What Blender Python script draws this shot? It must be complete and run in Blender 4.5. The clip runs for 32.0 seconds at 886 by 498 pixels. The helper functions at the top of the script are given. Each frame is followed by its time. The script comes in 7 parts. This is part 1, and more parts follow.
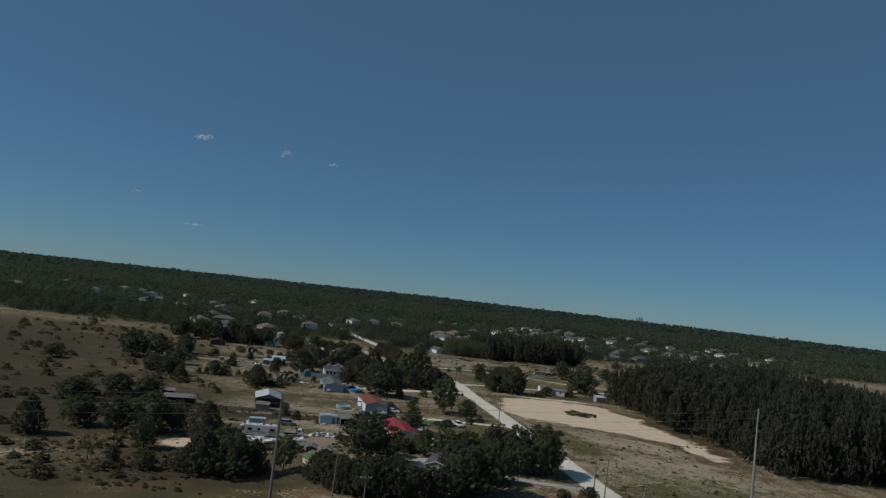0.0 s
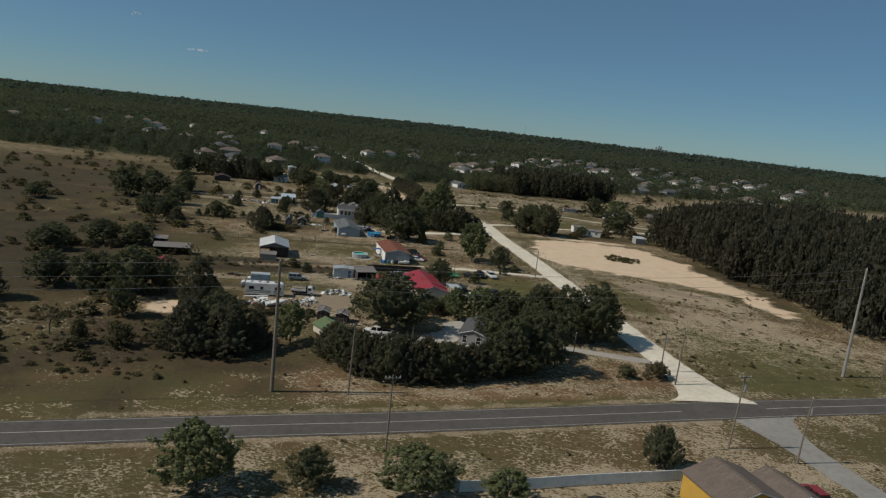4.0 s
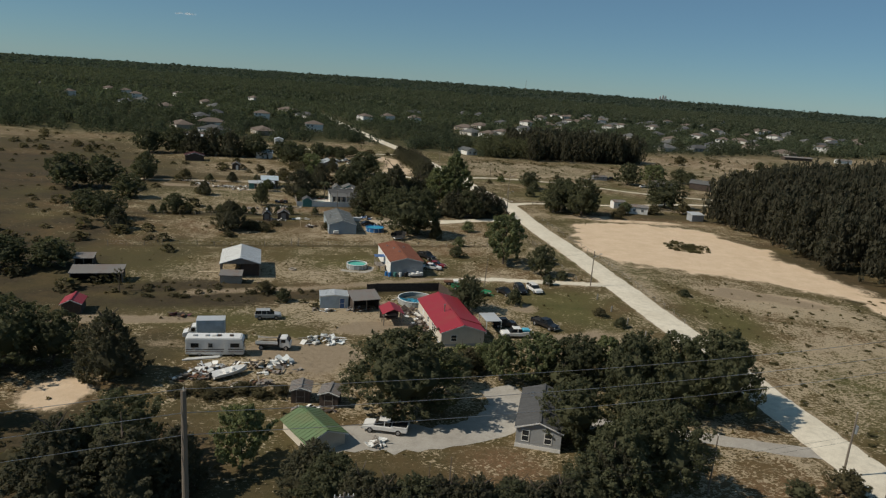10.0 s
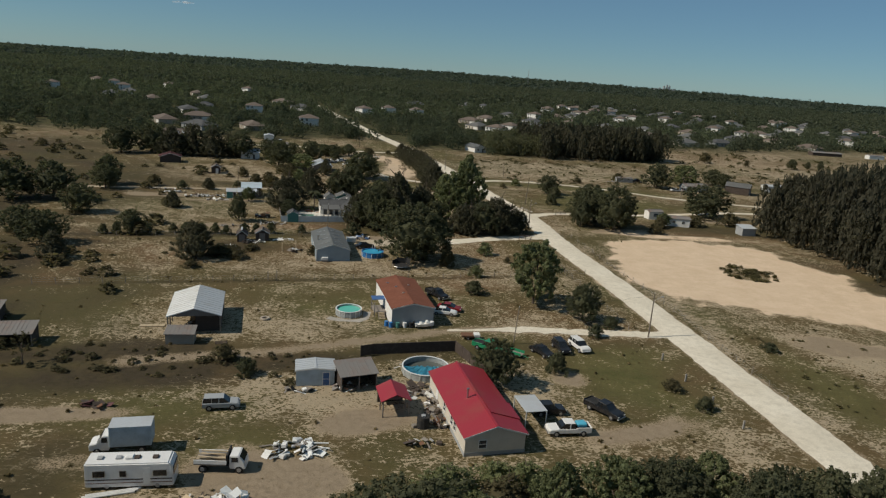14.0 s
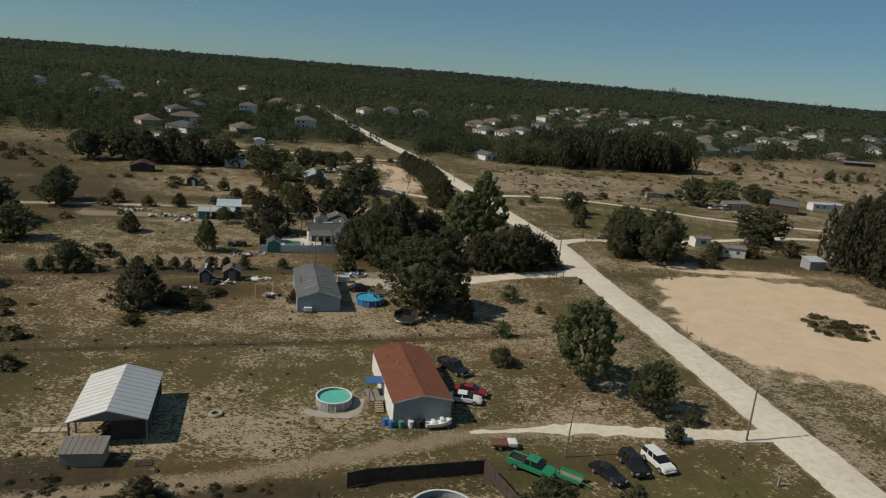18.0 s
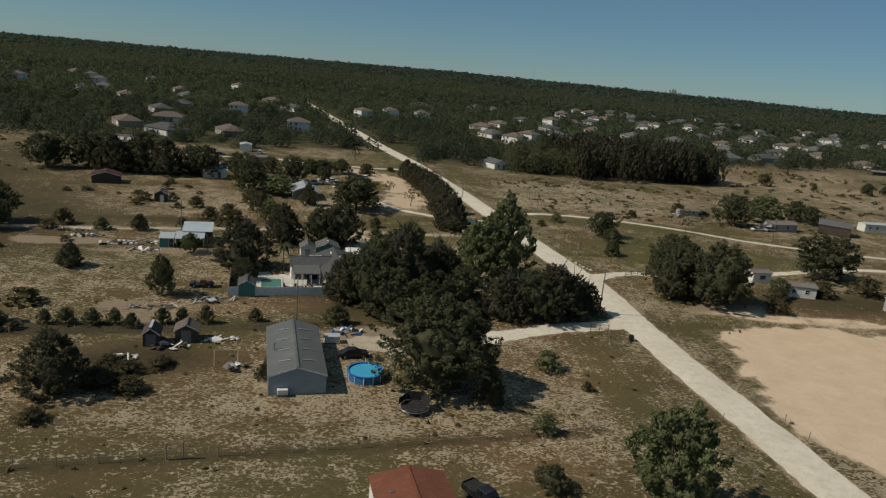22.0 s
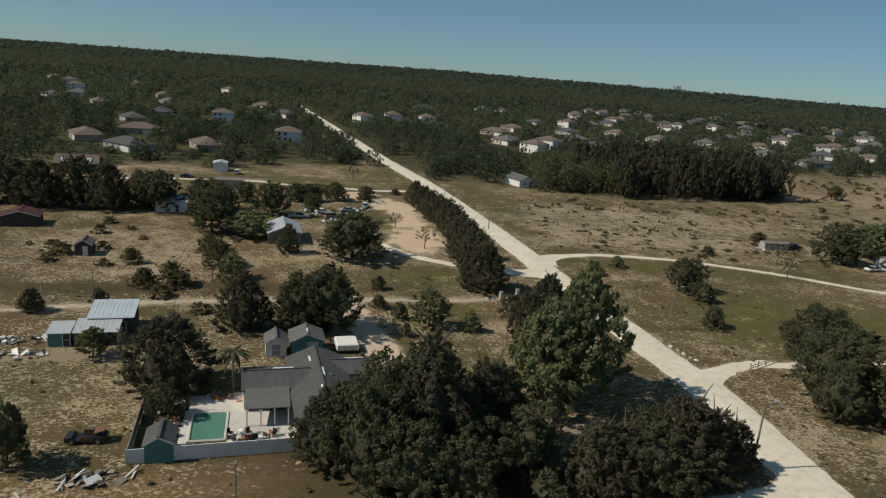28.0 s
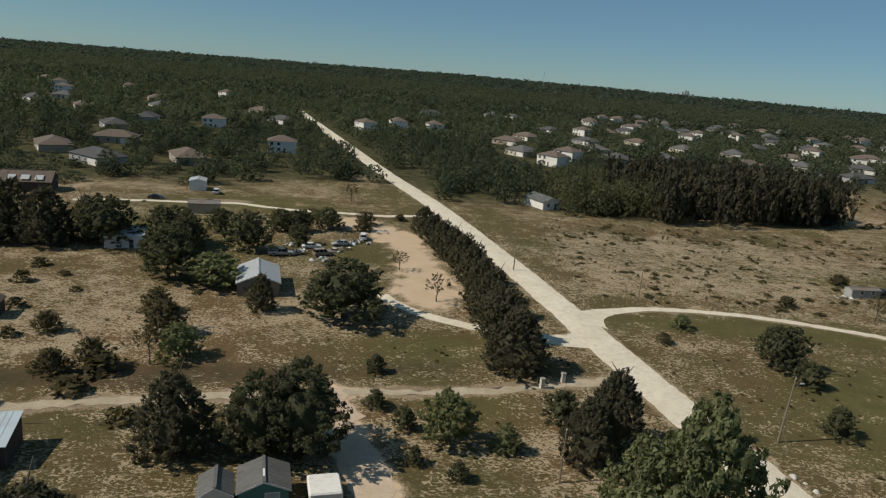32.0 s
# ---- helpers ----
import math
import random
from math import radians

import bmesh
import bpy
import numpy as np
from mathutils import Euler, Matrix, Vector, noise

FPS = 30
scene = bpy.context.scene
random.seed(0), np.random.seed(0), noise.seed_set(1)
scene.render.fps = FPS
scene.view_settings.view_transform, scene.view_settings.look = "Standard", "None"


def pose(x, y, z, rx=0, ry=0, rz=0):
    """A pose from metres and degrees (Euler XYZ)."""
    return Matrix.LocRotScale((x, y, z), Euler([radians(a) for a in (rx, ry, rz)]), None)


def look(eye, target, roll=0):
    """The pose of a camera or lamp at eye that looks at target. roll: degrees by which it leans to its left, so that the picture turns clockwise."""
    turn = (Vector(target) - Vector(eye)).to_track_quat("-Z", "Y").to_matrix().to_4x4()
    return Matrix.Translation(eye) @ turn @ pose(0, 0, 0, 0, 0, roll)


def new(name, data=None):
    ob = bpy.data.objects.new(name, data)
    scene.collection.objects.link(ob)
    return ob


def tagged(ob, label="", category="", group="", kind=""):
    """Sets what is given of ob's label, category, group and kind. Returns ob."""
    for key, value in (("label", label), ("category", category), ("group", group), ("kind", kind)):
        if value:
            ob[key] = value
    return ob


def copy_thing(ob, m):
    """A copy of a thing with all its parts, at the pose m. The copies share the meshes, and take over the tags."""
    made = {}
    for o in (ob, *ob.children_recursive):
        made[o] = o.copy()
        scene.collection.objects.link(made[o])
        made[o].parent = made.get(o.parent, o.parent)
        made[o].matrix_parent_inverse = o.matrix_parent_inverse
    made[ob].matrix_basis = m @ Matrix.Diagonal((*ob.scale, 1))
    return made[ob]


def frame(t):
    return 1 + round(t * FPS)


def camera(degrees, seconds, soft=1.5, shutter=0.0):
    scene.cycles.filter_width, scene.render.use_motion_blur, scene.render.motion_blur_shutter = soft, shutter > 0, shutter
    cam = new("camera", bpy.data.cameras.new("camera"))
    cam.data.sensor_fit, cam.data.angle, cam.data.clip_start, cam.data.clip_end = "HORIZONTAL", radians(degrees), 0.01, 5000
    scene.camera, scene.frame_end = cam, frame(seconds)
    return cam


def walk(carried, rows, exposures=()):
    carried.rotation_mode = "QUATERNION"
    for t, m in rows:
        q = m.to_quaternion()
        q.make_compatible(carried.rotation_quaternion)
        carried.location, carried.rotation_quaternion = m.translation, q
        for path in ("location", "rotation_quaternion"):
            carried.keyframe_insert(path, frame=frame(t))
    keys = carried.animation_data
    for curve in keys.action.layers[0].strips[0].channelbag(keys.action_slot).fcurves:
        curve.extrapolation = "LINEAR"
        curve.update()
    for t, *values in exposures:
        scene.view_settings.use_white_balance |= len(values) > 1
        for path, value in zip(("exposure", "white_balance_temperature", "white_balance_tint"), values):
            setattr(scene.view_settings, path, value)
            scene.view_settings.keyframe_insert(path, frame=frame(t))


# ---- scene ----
cam = camera(66.0, 32.0, soft=1.25)
PATH = [
    (0.0, (4.54, -52.15, 42.79), (8.10, 47.56, 49.66), 6.48),
    (0.5, (4.30, -47.64, 42.92), (7.67, 52.20, 47.41), 6.63),
    (1.0, (4.01, -43.16, 43.02), (7.58, 56.75, 45.09), 6.55),
    (1.5, (3.64, -38.72, 43.09), (7.23, 61.22, 42.74), 6.64),
    (2.0, (3.19, -34.30, 43.14), (6.85, 65.59, 39.93), 6.68),
    (2.5, (2.70, -29.90, 43.16), (6.51, 69.77, 36.03), 6.66),
    (3.0, (2.19, -25.54, 43.17), (6.24, 73.77, 32.13), 6.54),
    (3.5, (1.70, -21.23, 43.18), (5.82, 77.55, 28.14), 6.50),
    (5.5, (0.34, -4.35, 43.20), (4.51, 93.28, 21.97), 5.76),
    (6.0, (0.00, -0.00, 43.20), (4.14, 97.60, 21.84), 5.49),
    (6.5, (-0.34, 4.36, 43.22), (3.77, 101.92, 21.67), 5.13),
    (7.0, (-0.68, 8.78, 43.25), (3.52, 106.29, 21.47), 4.76),
    (8.0, (-1.29, 17.91, 43.38), (2.92, 115.24, 20.80), 4.25),
    (9.0, (-1.79, 27.30, 43.62), (2.57, 124.43, 20.24), 4.34),
    (10.0, (-2.25, 36.66, 43.72), (1.98, 133.66, 19.81), 4.24),
    (11.0, (-2.74, 46.20, 43.85), (1.33, 143.13, 19.58), 4.11),
    (12.0, (-3.28, 55.56, 44.02), (0.77, 152.36, 19.25), 3.83),
    (13.0, (-3.78, 64.52, 44.14), (0.41, 161.21, 18.97), 3.95),
    (14.0, (-4.10, 73.03, 44.08), (0.09, 169.68, 18.74), 4.20),
    (14.5, (-4.26, 77.29, 44.05), (-0.17, 173.94, 18.73), 4.41),
    (16.5, (-5.08, 94.72, 43.93), (-1.14, 191.35, 18.52), 4.74),
    (17.0, (-5.39, 99.16, 43.88), (-1.45, 195.82, 18.56), 4.74),
    (18.0, (-6.00, 108.11, 43.72), (-1.98, 204.76, 18.37), 4.80),
    (19.0, (-6.61, 116.79, 43.62), (-2.69, 213.43, 18.22), 4.91),
    (20.0, (-7.44, 124.62, 43.49), (-3.22, 221.25, 18.08), 5.18),
    (21.0, (-8.28, 131.94, 43.50), (-3.86, 228.53, 17.96), 5.43),
    (22.0, (-8.75, 140.63, 43.61), (-4.29, 237.23, 18.17), 5.38),
    (23.0, (-9.27, 149.89, 43.58), (-5.11, 246.46, 17.95), 5.15),
    (24.0, (-10.06, 159.14, 43.41), (-5.88, 255.62, 17.45), 4.93),
    (25.0, (-10.93, 168.11, 43.23), (-6.72, 264.62, 17.36), 4.54),
    (25.5, (-11.31, 172.57, 43.14), (-7.10, 269.10, 17.37), 4.56),
    (27.5, (-12.47, 190.58, 42.95), (-8.26, 287.17, 17.40), 4.52),
    (28.0, (-12.68, 195.20, 42.97), (-8.61, 291.81, 17.46), 4.51),
    (29.0, (-13.10, 204.58, 43.03), (-9.07, 301.16, 17.41), 4.62),
    (30.0, (-13.38, 214.17, 43.15), (-9.67, 310.75, 17.49), 4.46),
    (31.0, (-13.99, 223.23, 43.19), (-10.31, 319.78, 17.39), 4.76),
    (32.0, (-14.42, 231.71, 43.20), (-10.99, 328.44, 18.05), 4.91),
]
walk(cam, [(t, look(eye, target, roll)) for t, eye, target, roll in PATH],
     exposures=[(0.0, -0.5, 5900, 8), (2.0, -0.38, 6050, 8), (3.0, -0.33, 6250, 9), (5.5, 0.0, 6800, 9), (14.0, -0.01, 6800, 9), (16.5, -0.11, 6850, 9), (20.0, -0.16, 6900, 9), (22.5, -0.18, 6900, 9), (25.0, -0.04, 6850, 9), (28.0, 0.05, 6850, 9), (32.0, 0.06, 6900, 9)])

# ---------------------------------------------------------------- world and sun
SUN_AZ = radians(-102.0)          # the sun stands to the west and a little south
SUN_EL = radians(44.0)
world = bpy.data.worlds.new("world")
scene.world = world
world.use_nodes = True
wn, wl = world.node_tree.nodes, world.node_tree.links
sky = wn.new("ShaderNodeTexSky")
sky.sky_type = "NISHITA"
sky.sun_disc = False
sky.sun_elevation, sky.sun_rotation = SUN_EL, SUN_AZ
sky.air_density, sky.dust_density, sky.ozone_density = 0.8, 0.0, 6.0
cool = wn.new("ShaderNodeMix")
cool.data_type, cool.blend_type = "RGBA", "MULTIPLY"
cool.inputs["Factor"].default_value = 1.0
cool.inputs["B"].default_value = (0.76, 1.0, 1.10, 1)
wl.new(sky.outputs[0], cool.inputs["A"])
haze = wn.new("ShaderNodeMix")
haze.data_type = "RGBA"
haze.inputs["Factor"].default_value = 0.47
haze.inputs["B"].default_value = (1.75, 3.0, 3.75, 1)
wl.new(cool.outputs["Result"], haze.inputs["A"])
wl.new(haze.outputs["Result"], wn["Background"].inputs[0])
wn["Background"].inputs["Strength"].default_value = 0.067

sun = new("sun", bpy.data.lights.new("sun", "SUN"))
sun.data.energy, sun.data.angle, sun.data.color = 3.55, radians(0.5), (1.0, 0.94, 0.84)
sun.matrix_world = look((math.sin(SUN_AZ) * math.cos(SUN_EL) * 500, math.cos(SUN_AZ) * math.cos(SUN_EL) * 500, math.sin(SUN_EL) * 500), (0, 0, 0))


# ---------------------------------------------------------------- materials
def material(name, rough=0.8, metal=0.0, spec=0.3):
    m = bpy.data.materials.new(name)
    m.use_nodes = True
    b = m.node_tree.nodes["Principled BSDF"]
    b.inputs["Roughness"].default_value, b.inputs["Metallic"].default_value = rough, metal
    b.inputs["Specular IOR Level"].default_value = spec
    return m, m.node_tree.nodes, m.node_tree.links, b


def noise_node(n, l, scale, detail=3.0, rough=0.6, space="Object", stretch=None):
    co = n.new("ShaderNodeTexCoord")
    tex = n.new("ShaderNodeTexNoise")
    tex.inputs["Scale"].default_value, tex.inputs["Detail"].default_value, tex.inputs["Roughness"].default_value = scale, detail, rough
    if stretch:
        mp = n.new("ShaderNodeMapping")
        mp.inputs["Scale"].default_value = stretch
        l.new(co.outputs[space], mp.inputs[0])
        l.new(mp.outputs[0], tex.inputs[0])
    else:
        l.new(co.outputs[space], tex.inputs[0])
    return tex.outputs[0]


def ramp(n, l, fac, *stops):
    r = n.new("ShaderNodeValToRGB")
    while len(r.color_ramp.elements) < len(stops):
        r.color_ramp.elements.new(0.5)
    for e, (p, c) in zip(r.color_ramp.elements, stops):
        e.position = p
        e.color = (*c, 1) if isinstance(c, tuple) else (c, c, c, 1)
    l.new(fac, r.inputs[0])
    return r.outputs[0]


def mix(n, l, fac, a, b, how="MIX"):
    x = n.new("ShaderNodeMix")
    x.data_type, x.blend_type = "RGBA", how
    for sock, v in ((x.inputs["Factor"], fac), (x.inputs["A"], a), (x.inputs["B"], b)):
        if isinstance(v, (int, float)):
            sock.default_value = v if sock.type == "VALUE" else (v, v, v, 1)
        elif isinstance(v, tuple):
            sock.default_value = (*v, 1)
        else:
            l.new(v, sock)
    return x.outputs["Result"]


def maths(n, l, op, a, b=0.0):
    x = n.new("ShaderNodeMath")
    x.operation = op
    x.use_clamp = op in ("MULTIPLY", "ADD", "SUBTRACT")
    for sock, v in zip(x.inputs, (a, b)):
        if isinstance(v, (int, float)):
            sock.default_value = v
        else:
            l.new(v, sock)
    return x.outputs[0]


def bump(n, l, b, height, strength=0.3, distance=0.05):
    x = n.new("ShaderNodeBump")
    x.inputs["Strength"].default_value, x.inputs["Distance"].default_value = strength, distance
    l.new(height, x.inputs["Height"])
    l.new(x.outputs[0], b.inputs["Normal"])


def painted(name, colour, rough=0.6, wear=0.25, scale=1.5, metal=0.0, dirt=(0.16, 0.13, 0.10), spec=0.4):
    """Paint or sheet with grain and blotchy dirt."""
    m, n, l, b = material(name, rough, metal, spec)
    big = noise_node(n, l, scale, 4)
    fine = noise_node(n, l, scale * 14, 2)
    mask = ramp(n, l, big, (0.48, 0.0), (0.72, wear))
    c = mix(n, l, mask, colour, dirt)
    c = mix(n, l, ramp(n, l, fine, (0.35, 0.0), (0.7, 0.18)), c, tuple(v * 0.6 for v in colour))
    l.new(c, b.inputs["Base Color"])
    bump(n, l, b, fine, 0.08, 0.01)
    return m


def foliage(name, dark, light, rough=0.8):
    """Leaves: varied from tree to tree and from clump to clump."""
    m, n, l, b = material(name, rough, 0.0, 0.12)
    geo, info = n.new("ShaderNodeNewGeometry"), n.new("ShaderNodeObjectInfo")
    c = mix(n, l, geo.outputs["Random Per Island"], dark, light)
    tone = ramp(n, l, info.outputs["Random"], (0.0, (0.78, 0.80, 0.76)), (0.5, (1.0, 0.97, 0.90)), (1.0, (1.15, 1.12, 1.0)))
    c = mix(n, l, 1.0, c, tone, "MULTIPLY")
    clump = noise_node(n, l, 0.11, 3, 0.7)
    c = mix(n, l, 1.0, c, ramp(n, l, clump, (0.34, (0.74, 0.76, 0.76)), (0.5, (1.0, 1.0, 1.0)), (0.66, (1.26, 1.24, 1.16))), "MULTIPLY")
    big = noise_node(n, l, 0.012, 2)
    c = mix(n, l, ramp(n, l, big, (0.35, 0.0), (0.7, 0.5)), c, (light[0] * 1.12, light[1] * 1.0, light[2] * 0.9))
    l.new(c, b.inputs["Base Color"])
    through_leaf, both = n.new("ShaderNodeBsdfTranslucent"), n.new("ShaderNodeMixShader")
    l.new(mix(n, l, 1.0, c, (1.25, 1.3, 0.95), "MULTIPLY"), through_leaf.inputs[0])
    both.inputs[0].default_value = 0.45
    l.new(b.outputs[0], both.inputs[1])
    l.new(through_leaf.outputs[0], both.inputs[2])
    l.new(both.outputs[0], n["Material Output"].inputs[0])
    return m


def ground_material():
    """Dry sandy pasture: grass, bare sand, lusher patches and litter by the ground's own masks."""
    m, n, l, b = material("dry_pasture", 0.95, 0.0, 0.1)

    def mask(name):
        a = n.new("ShaderNodeAttribute")
        a.attribute_name = name
        return a.outputs["Fac"]
    n1, n2, n3, n4 = (noise_node(n, l, sc, d, r) for sc, d, r in ((0.03, 4, 0.6), (0.22, 5, 0.65), (1.1, 4, 0.7), (6.5, 3, 0.7)))
    n5 = noise_node(n, l, 2.1, 5, 0.7, stretch=(1.0, 1.7, 1.0))
    n6 = noise_node(n, l, 3.9, 3, 0.65)
    n7 = noise_node(n, l, 0.27, 4, 0.6, stretch=(1.0, 2.2, 1.0))

    def add(*terms):
        out = None
        for v, k in terms:
            x = n.new("ShaderNodeMath")
            x.operation = "MULTIPLY_ADD"
            for sock, w in zip(x.inputs, (v, k, 0.0 if out is None else out)):
                if isinstance(w, (int, float)):
                    sock.default_value = w
                else:
                    l.new(w, sock)
            out = x.outputs[0]
        return out
    base = mix(n, l, ramp(n, l, n1, (0.38, 0.0), (0.62, 1.0)), (0.098, 0.082, 0.036), (0.138, 0.090, 0.046))
    base = mix(n, l, ramp(n, l, n2, (0.42, 0.0), (0.66, 0.8)), base, (0.080, 0.070, 0.028))
    lush = maths(n, l, "MULTIPLY", mask("lush"), ramp(n, l, n3, (0.25, 0.55), (0.6, 1.0)))
    base = mix(n, l, lush, base, mix(n, l, ramp(n, l, n2, (0.35, 0.0), (0.65, 1.0)), (0.080, 0.083, 0.030), (0.142, 0.124, 0.052)))
    litter = maths(n, l, "MULTIPLY", mask("litter"), ramp(n, l, n3, (0.3, 0.2), (0.6, 1.0)))
    base = mix(n, l, litter, base, mix(n, l, n4, (0.15, 0.080, 0.042), (0.28, 0.17, 0.10)))
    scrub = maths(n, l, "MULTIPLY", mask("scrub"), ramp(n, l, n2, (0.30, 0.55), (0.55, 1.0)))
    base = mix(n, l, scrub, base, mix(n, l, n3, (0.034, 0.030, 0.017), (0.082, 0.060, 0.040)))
    co, mp = n.new("ShaderNodeTexCoord"), n.new("ShaderNodeMapping")
    mp.inputs["Scale"].default_value = (1.0, 1.35, 1.0)
    l.new(co.outputs["Object"], mp.inputs[0])
    warp = n.new("ShaderNodeMix")
    warp.data_type, warp.blend_type = "RGBA", "LINEAR_LIGHT"
    warp.inputs["Factor"].default_value = 0.55
    wob = n.new("ShaderNodeTexNoise")
    wob.inputs["Scale"].default_value, wob.inputs["Detail"].default_value = 1.8, 4.0
    l.new(mp.outputs[0], wob.inputs[0])
    l.new(mp.outputs[0], warp.inputs["A"])
    l.new(wob.outputs["Color"], warp.inputs["B"])
    tuft = n.new("ShaderNodeTexVoronoi")
    tuft.inputs["Scale"].default_value = 2.3
    l.new(warp.outputs["Result"], tuft.inputs["Vector"])
    between = add((tuft.outputs["Distance"], 0.5), (n2, 0.70), (n1, 0.35), (n4, 0.125), (mask("pale"), 0.24), (mask("lush"), -0.16), (mask("scrub"), -0.26))
    spots = ramp(n, l, between, (0.955, 0.0), (1.005, 0.92))
    base = mix(n, l, spots, base, mix(n, l, n3, (0.27, 0.21, 0.128), (0.52, 0.42, 0.295)))
    base = mix(n, l, ramp(n, l, tuft.outputs["Distance"], (0.10, 0.62), (0.36, 0.0)), base, (0.050, 0.048, 0.021))
    streak = maths(n, l, "ABSOLUTE", add((1.0, -0.52), (n7, 1.0)))
    streak = ramp(n, l, add((streak, 1.0), (mask("pale"), -0.055), (n3, 0.04), (mask("lush"), 0.03), (mask("scrub"), 0.03)), (0.0, 0.85), (0.028, 0.0))
    base = mix(n, l, streak, base, mix(n, l, n5, (0.22, 0.17, 0.105), (0.48, 0.40, 0.285)))
    bare = ramp(n, l, add((mask("bare"), 0.55), (n2, 0.42), (n3, 0.34)), (0.61, 0.0), (0.72, 1.0))
    sand = mix(n, l, ramp(n, l, n2, (0.35, 0.0), (0.65, 1.0)), (0.63, 0.475, 0.325), (0.72, 0.555, 0.395))
    sand = mix(n, l, ramp(n, l, n3, (0.5, 0.0), (0.72, 0.35)), sand, (0.50, 0.355, 0.22))
    sand = mix(n, l, ramp(n, l, n4, (0.3, 0.22), (0.55, 0.0)), sand, (0.30, 0.22, 0.14))
    rim = ramp(n, l, add((mask("bare"), 0.55), (n2, 0.34), (n3, 0.22)), (0.40, 0.0), (0.52, 0.85))
    rim = maths(n, l, "MULTIPLY", rim, ramp(n, l, n6, (0.44, 0.0), (0.52, 1.0)))
    base = mix(n, l, rim, base, mix(n, l, n3, (0.26, 0.195, 0.12), (0.46, 0.36, 0.25)))
    dirt = mix(n, l, n3, (0.235, 0.180, 0.120), (0.36, 0.285, 0.20))
    dirt = mix(n, l, ramp(n, l, n4, (0.35, 0.4), (0.6, 0.0)), dirt, (0.15, 0.115, 0.075))
    sand = mix(n, l, mask("sandy"), dirt, sand)
    base = mix(n, l, bare, base, sand)
    dark = ramp(n, l, add((n6, 0.5), (n4, 0.5), (mask("bare"), 0.16)), (0.36, 0.4), (0.45, 0.0))
    base = mix(n, l, dark, base, (0.044, 0.040, 0.020))
    # Woodland floor: olive grass, with the trees' shade darkened into its colour.
    shaded_floor = mix(n, l, ramp(n, l, n2, (0.40, 0.0), (0.60, 1.0)), (0.036, 0.038, 0.019), (0.090, 0.082, 0.038))
    l.new(mix(n, l, mask("wood"), base, shaded_floor), b.inputs["Base Color"])
    bump(n, l, b, maths(n, l, "ADD", n3, n4), 0.8, 0.18)
    return m


def gravel_material(name, light, dark, rut=True):
    m, n, l, b = material(name, 0.95, 0.0, 0.1)
    n2, n3, n4 = (noise_node(n, l, s, 4, 0.65) for s in (0.12, 0.8, 6.0))
    c = mix(n, l, ramp(n, l, n2, (0.35, 0.0), (0.7, 0.8)), light, dark)
    c = mix(n, l, ramp(n, l, n3, (0.45, 0.0), (0.75, 0.55)), c, tuple(v * 0.72 for v in dark))
    c = mix(n, l, ramp(n, l, n4, (0.35, 0.3), (0.6, 0.0)), c, tuple(v * 0.55 for v in dark))
    l.new(c, b.inputs["Base Color"])
    bump(n, l, b, maths(n, l, "ADD", n3, n4), 0.4, 0.04)
    return m


MAT = {}
MAT["ground"] = ground_material()
MAT["lime"] = gravel_material("crushed_limerock", (0.78, 0.71, 0.58), (0.62, 0.55, 0.43))
MAT["pink_sand"] = gravel_material("pinkish_sand", (0.64, 0.51, 0.39), (0.48, 0.37, 0.275))
MAT["pale_sand"] = gravel_material("pale_sandy_track", (0.52, 0.44, 0.33), (0.36, 0.30, 0.21))
MAT["yard_drive"] = gravel_material("grey_shell_drive", (0.46, 0.43, 0.38), (0.34, 0.31, 0.27))
MAT["asphalt"] = gravel_material("worn_asphalt", (0.122, 0.110, 0.100), (0.088, 0.080, 0.073))
MAT["concrete"] = gravel_material("weathered_concrete", (0.34, 0.32, 0.29), (0.25, 0.235, 0.21))
MAT["line"] = painted("road_paint", (0.34, 0.32, 0.27), 0.8, 0.6, 2.0)
MAT["oak"] = foliage("oak_leaves", (0.076, 0.084, 0.054), (0.122, 0.130, 0.080))
MAT["cedar"] = foliage("cedar_needles", (0.078, 0.079, 0.059), (0.116, 0.114, 0.080))
# Light green leaves; the wide range puts leaf glints into the random colour.
MAT["light_leaf"] = foliage("light_green_leaves", (0.046, 0.062, 0.028), (0.25, 0.28, 0.155))
MAT["scrub"] = foliage("scrub_leaves", (0.054, 0.052, 0.032), (0.145, 0.130, 0.078))
MAT["pine"] = foliage("pine_needles", (0.058, 0.060, 0.046), (0.088, 0.088, 0.066))
MAT["forest"] = foliage("mixed_forest_leaves", (0.052, 0.066, 0.047), (0.118, 0.136, 0.094))
# Distant canopy: the horizon's bluish haze is put into the leaf colour.
MAT["haze_forest"] = foliage("haze_tinted_canopy", (0.040, 0.056, 0.050), (0.080, 0.100, 0.082))
MAT["field_tuft"] = foliage("field_tuft_leaves", (0.075, 0.070, 0.038), (0.165, 0.150, 0.080))
MAT["dry_grass"] = foliage("dry_grass_blades", (0.055, 0.050, 0.024), (0.20, 0.160, 0.088))
MAT["bark"] = painted("bark", (0.11, 0.085, 0.065), 0.95, 0.5, 3.0)
MAT["pole_wood"] = painted("weathered_pole_wood", (0.20, 0.165, 0.13), 0.9, 0.4, 1.2)


# ---------------------------------------------------------------- mesh helpers
def mesh_from(name, verts, faces, mat=None, smooth=False):
    me = bpy.data.meshes.new(name)
    me.from_pydata(verts, [], faces)
    if mat is not None:
        me.materials.append(MAT[mat] if isinstance(mat, str) else mat)
    if smooth:
        me.polygons.foreach_set("use_smooth", [True] * len(me.polygons))
    me.update()
    return me


def link(name, me, parent=None, m=None):
    ob = new(name, me)
    if parent is not None:
        ob.parent = parent
    if m is not None:
        ob.matrix_basis = m
    return ob


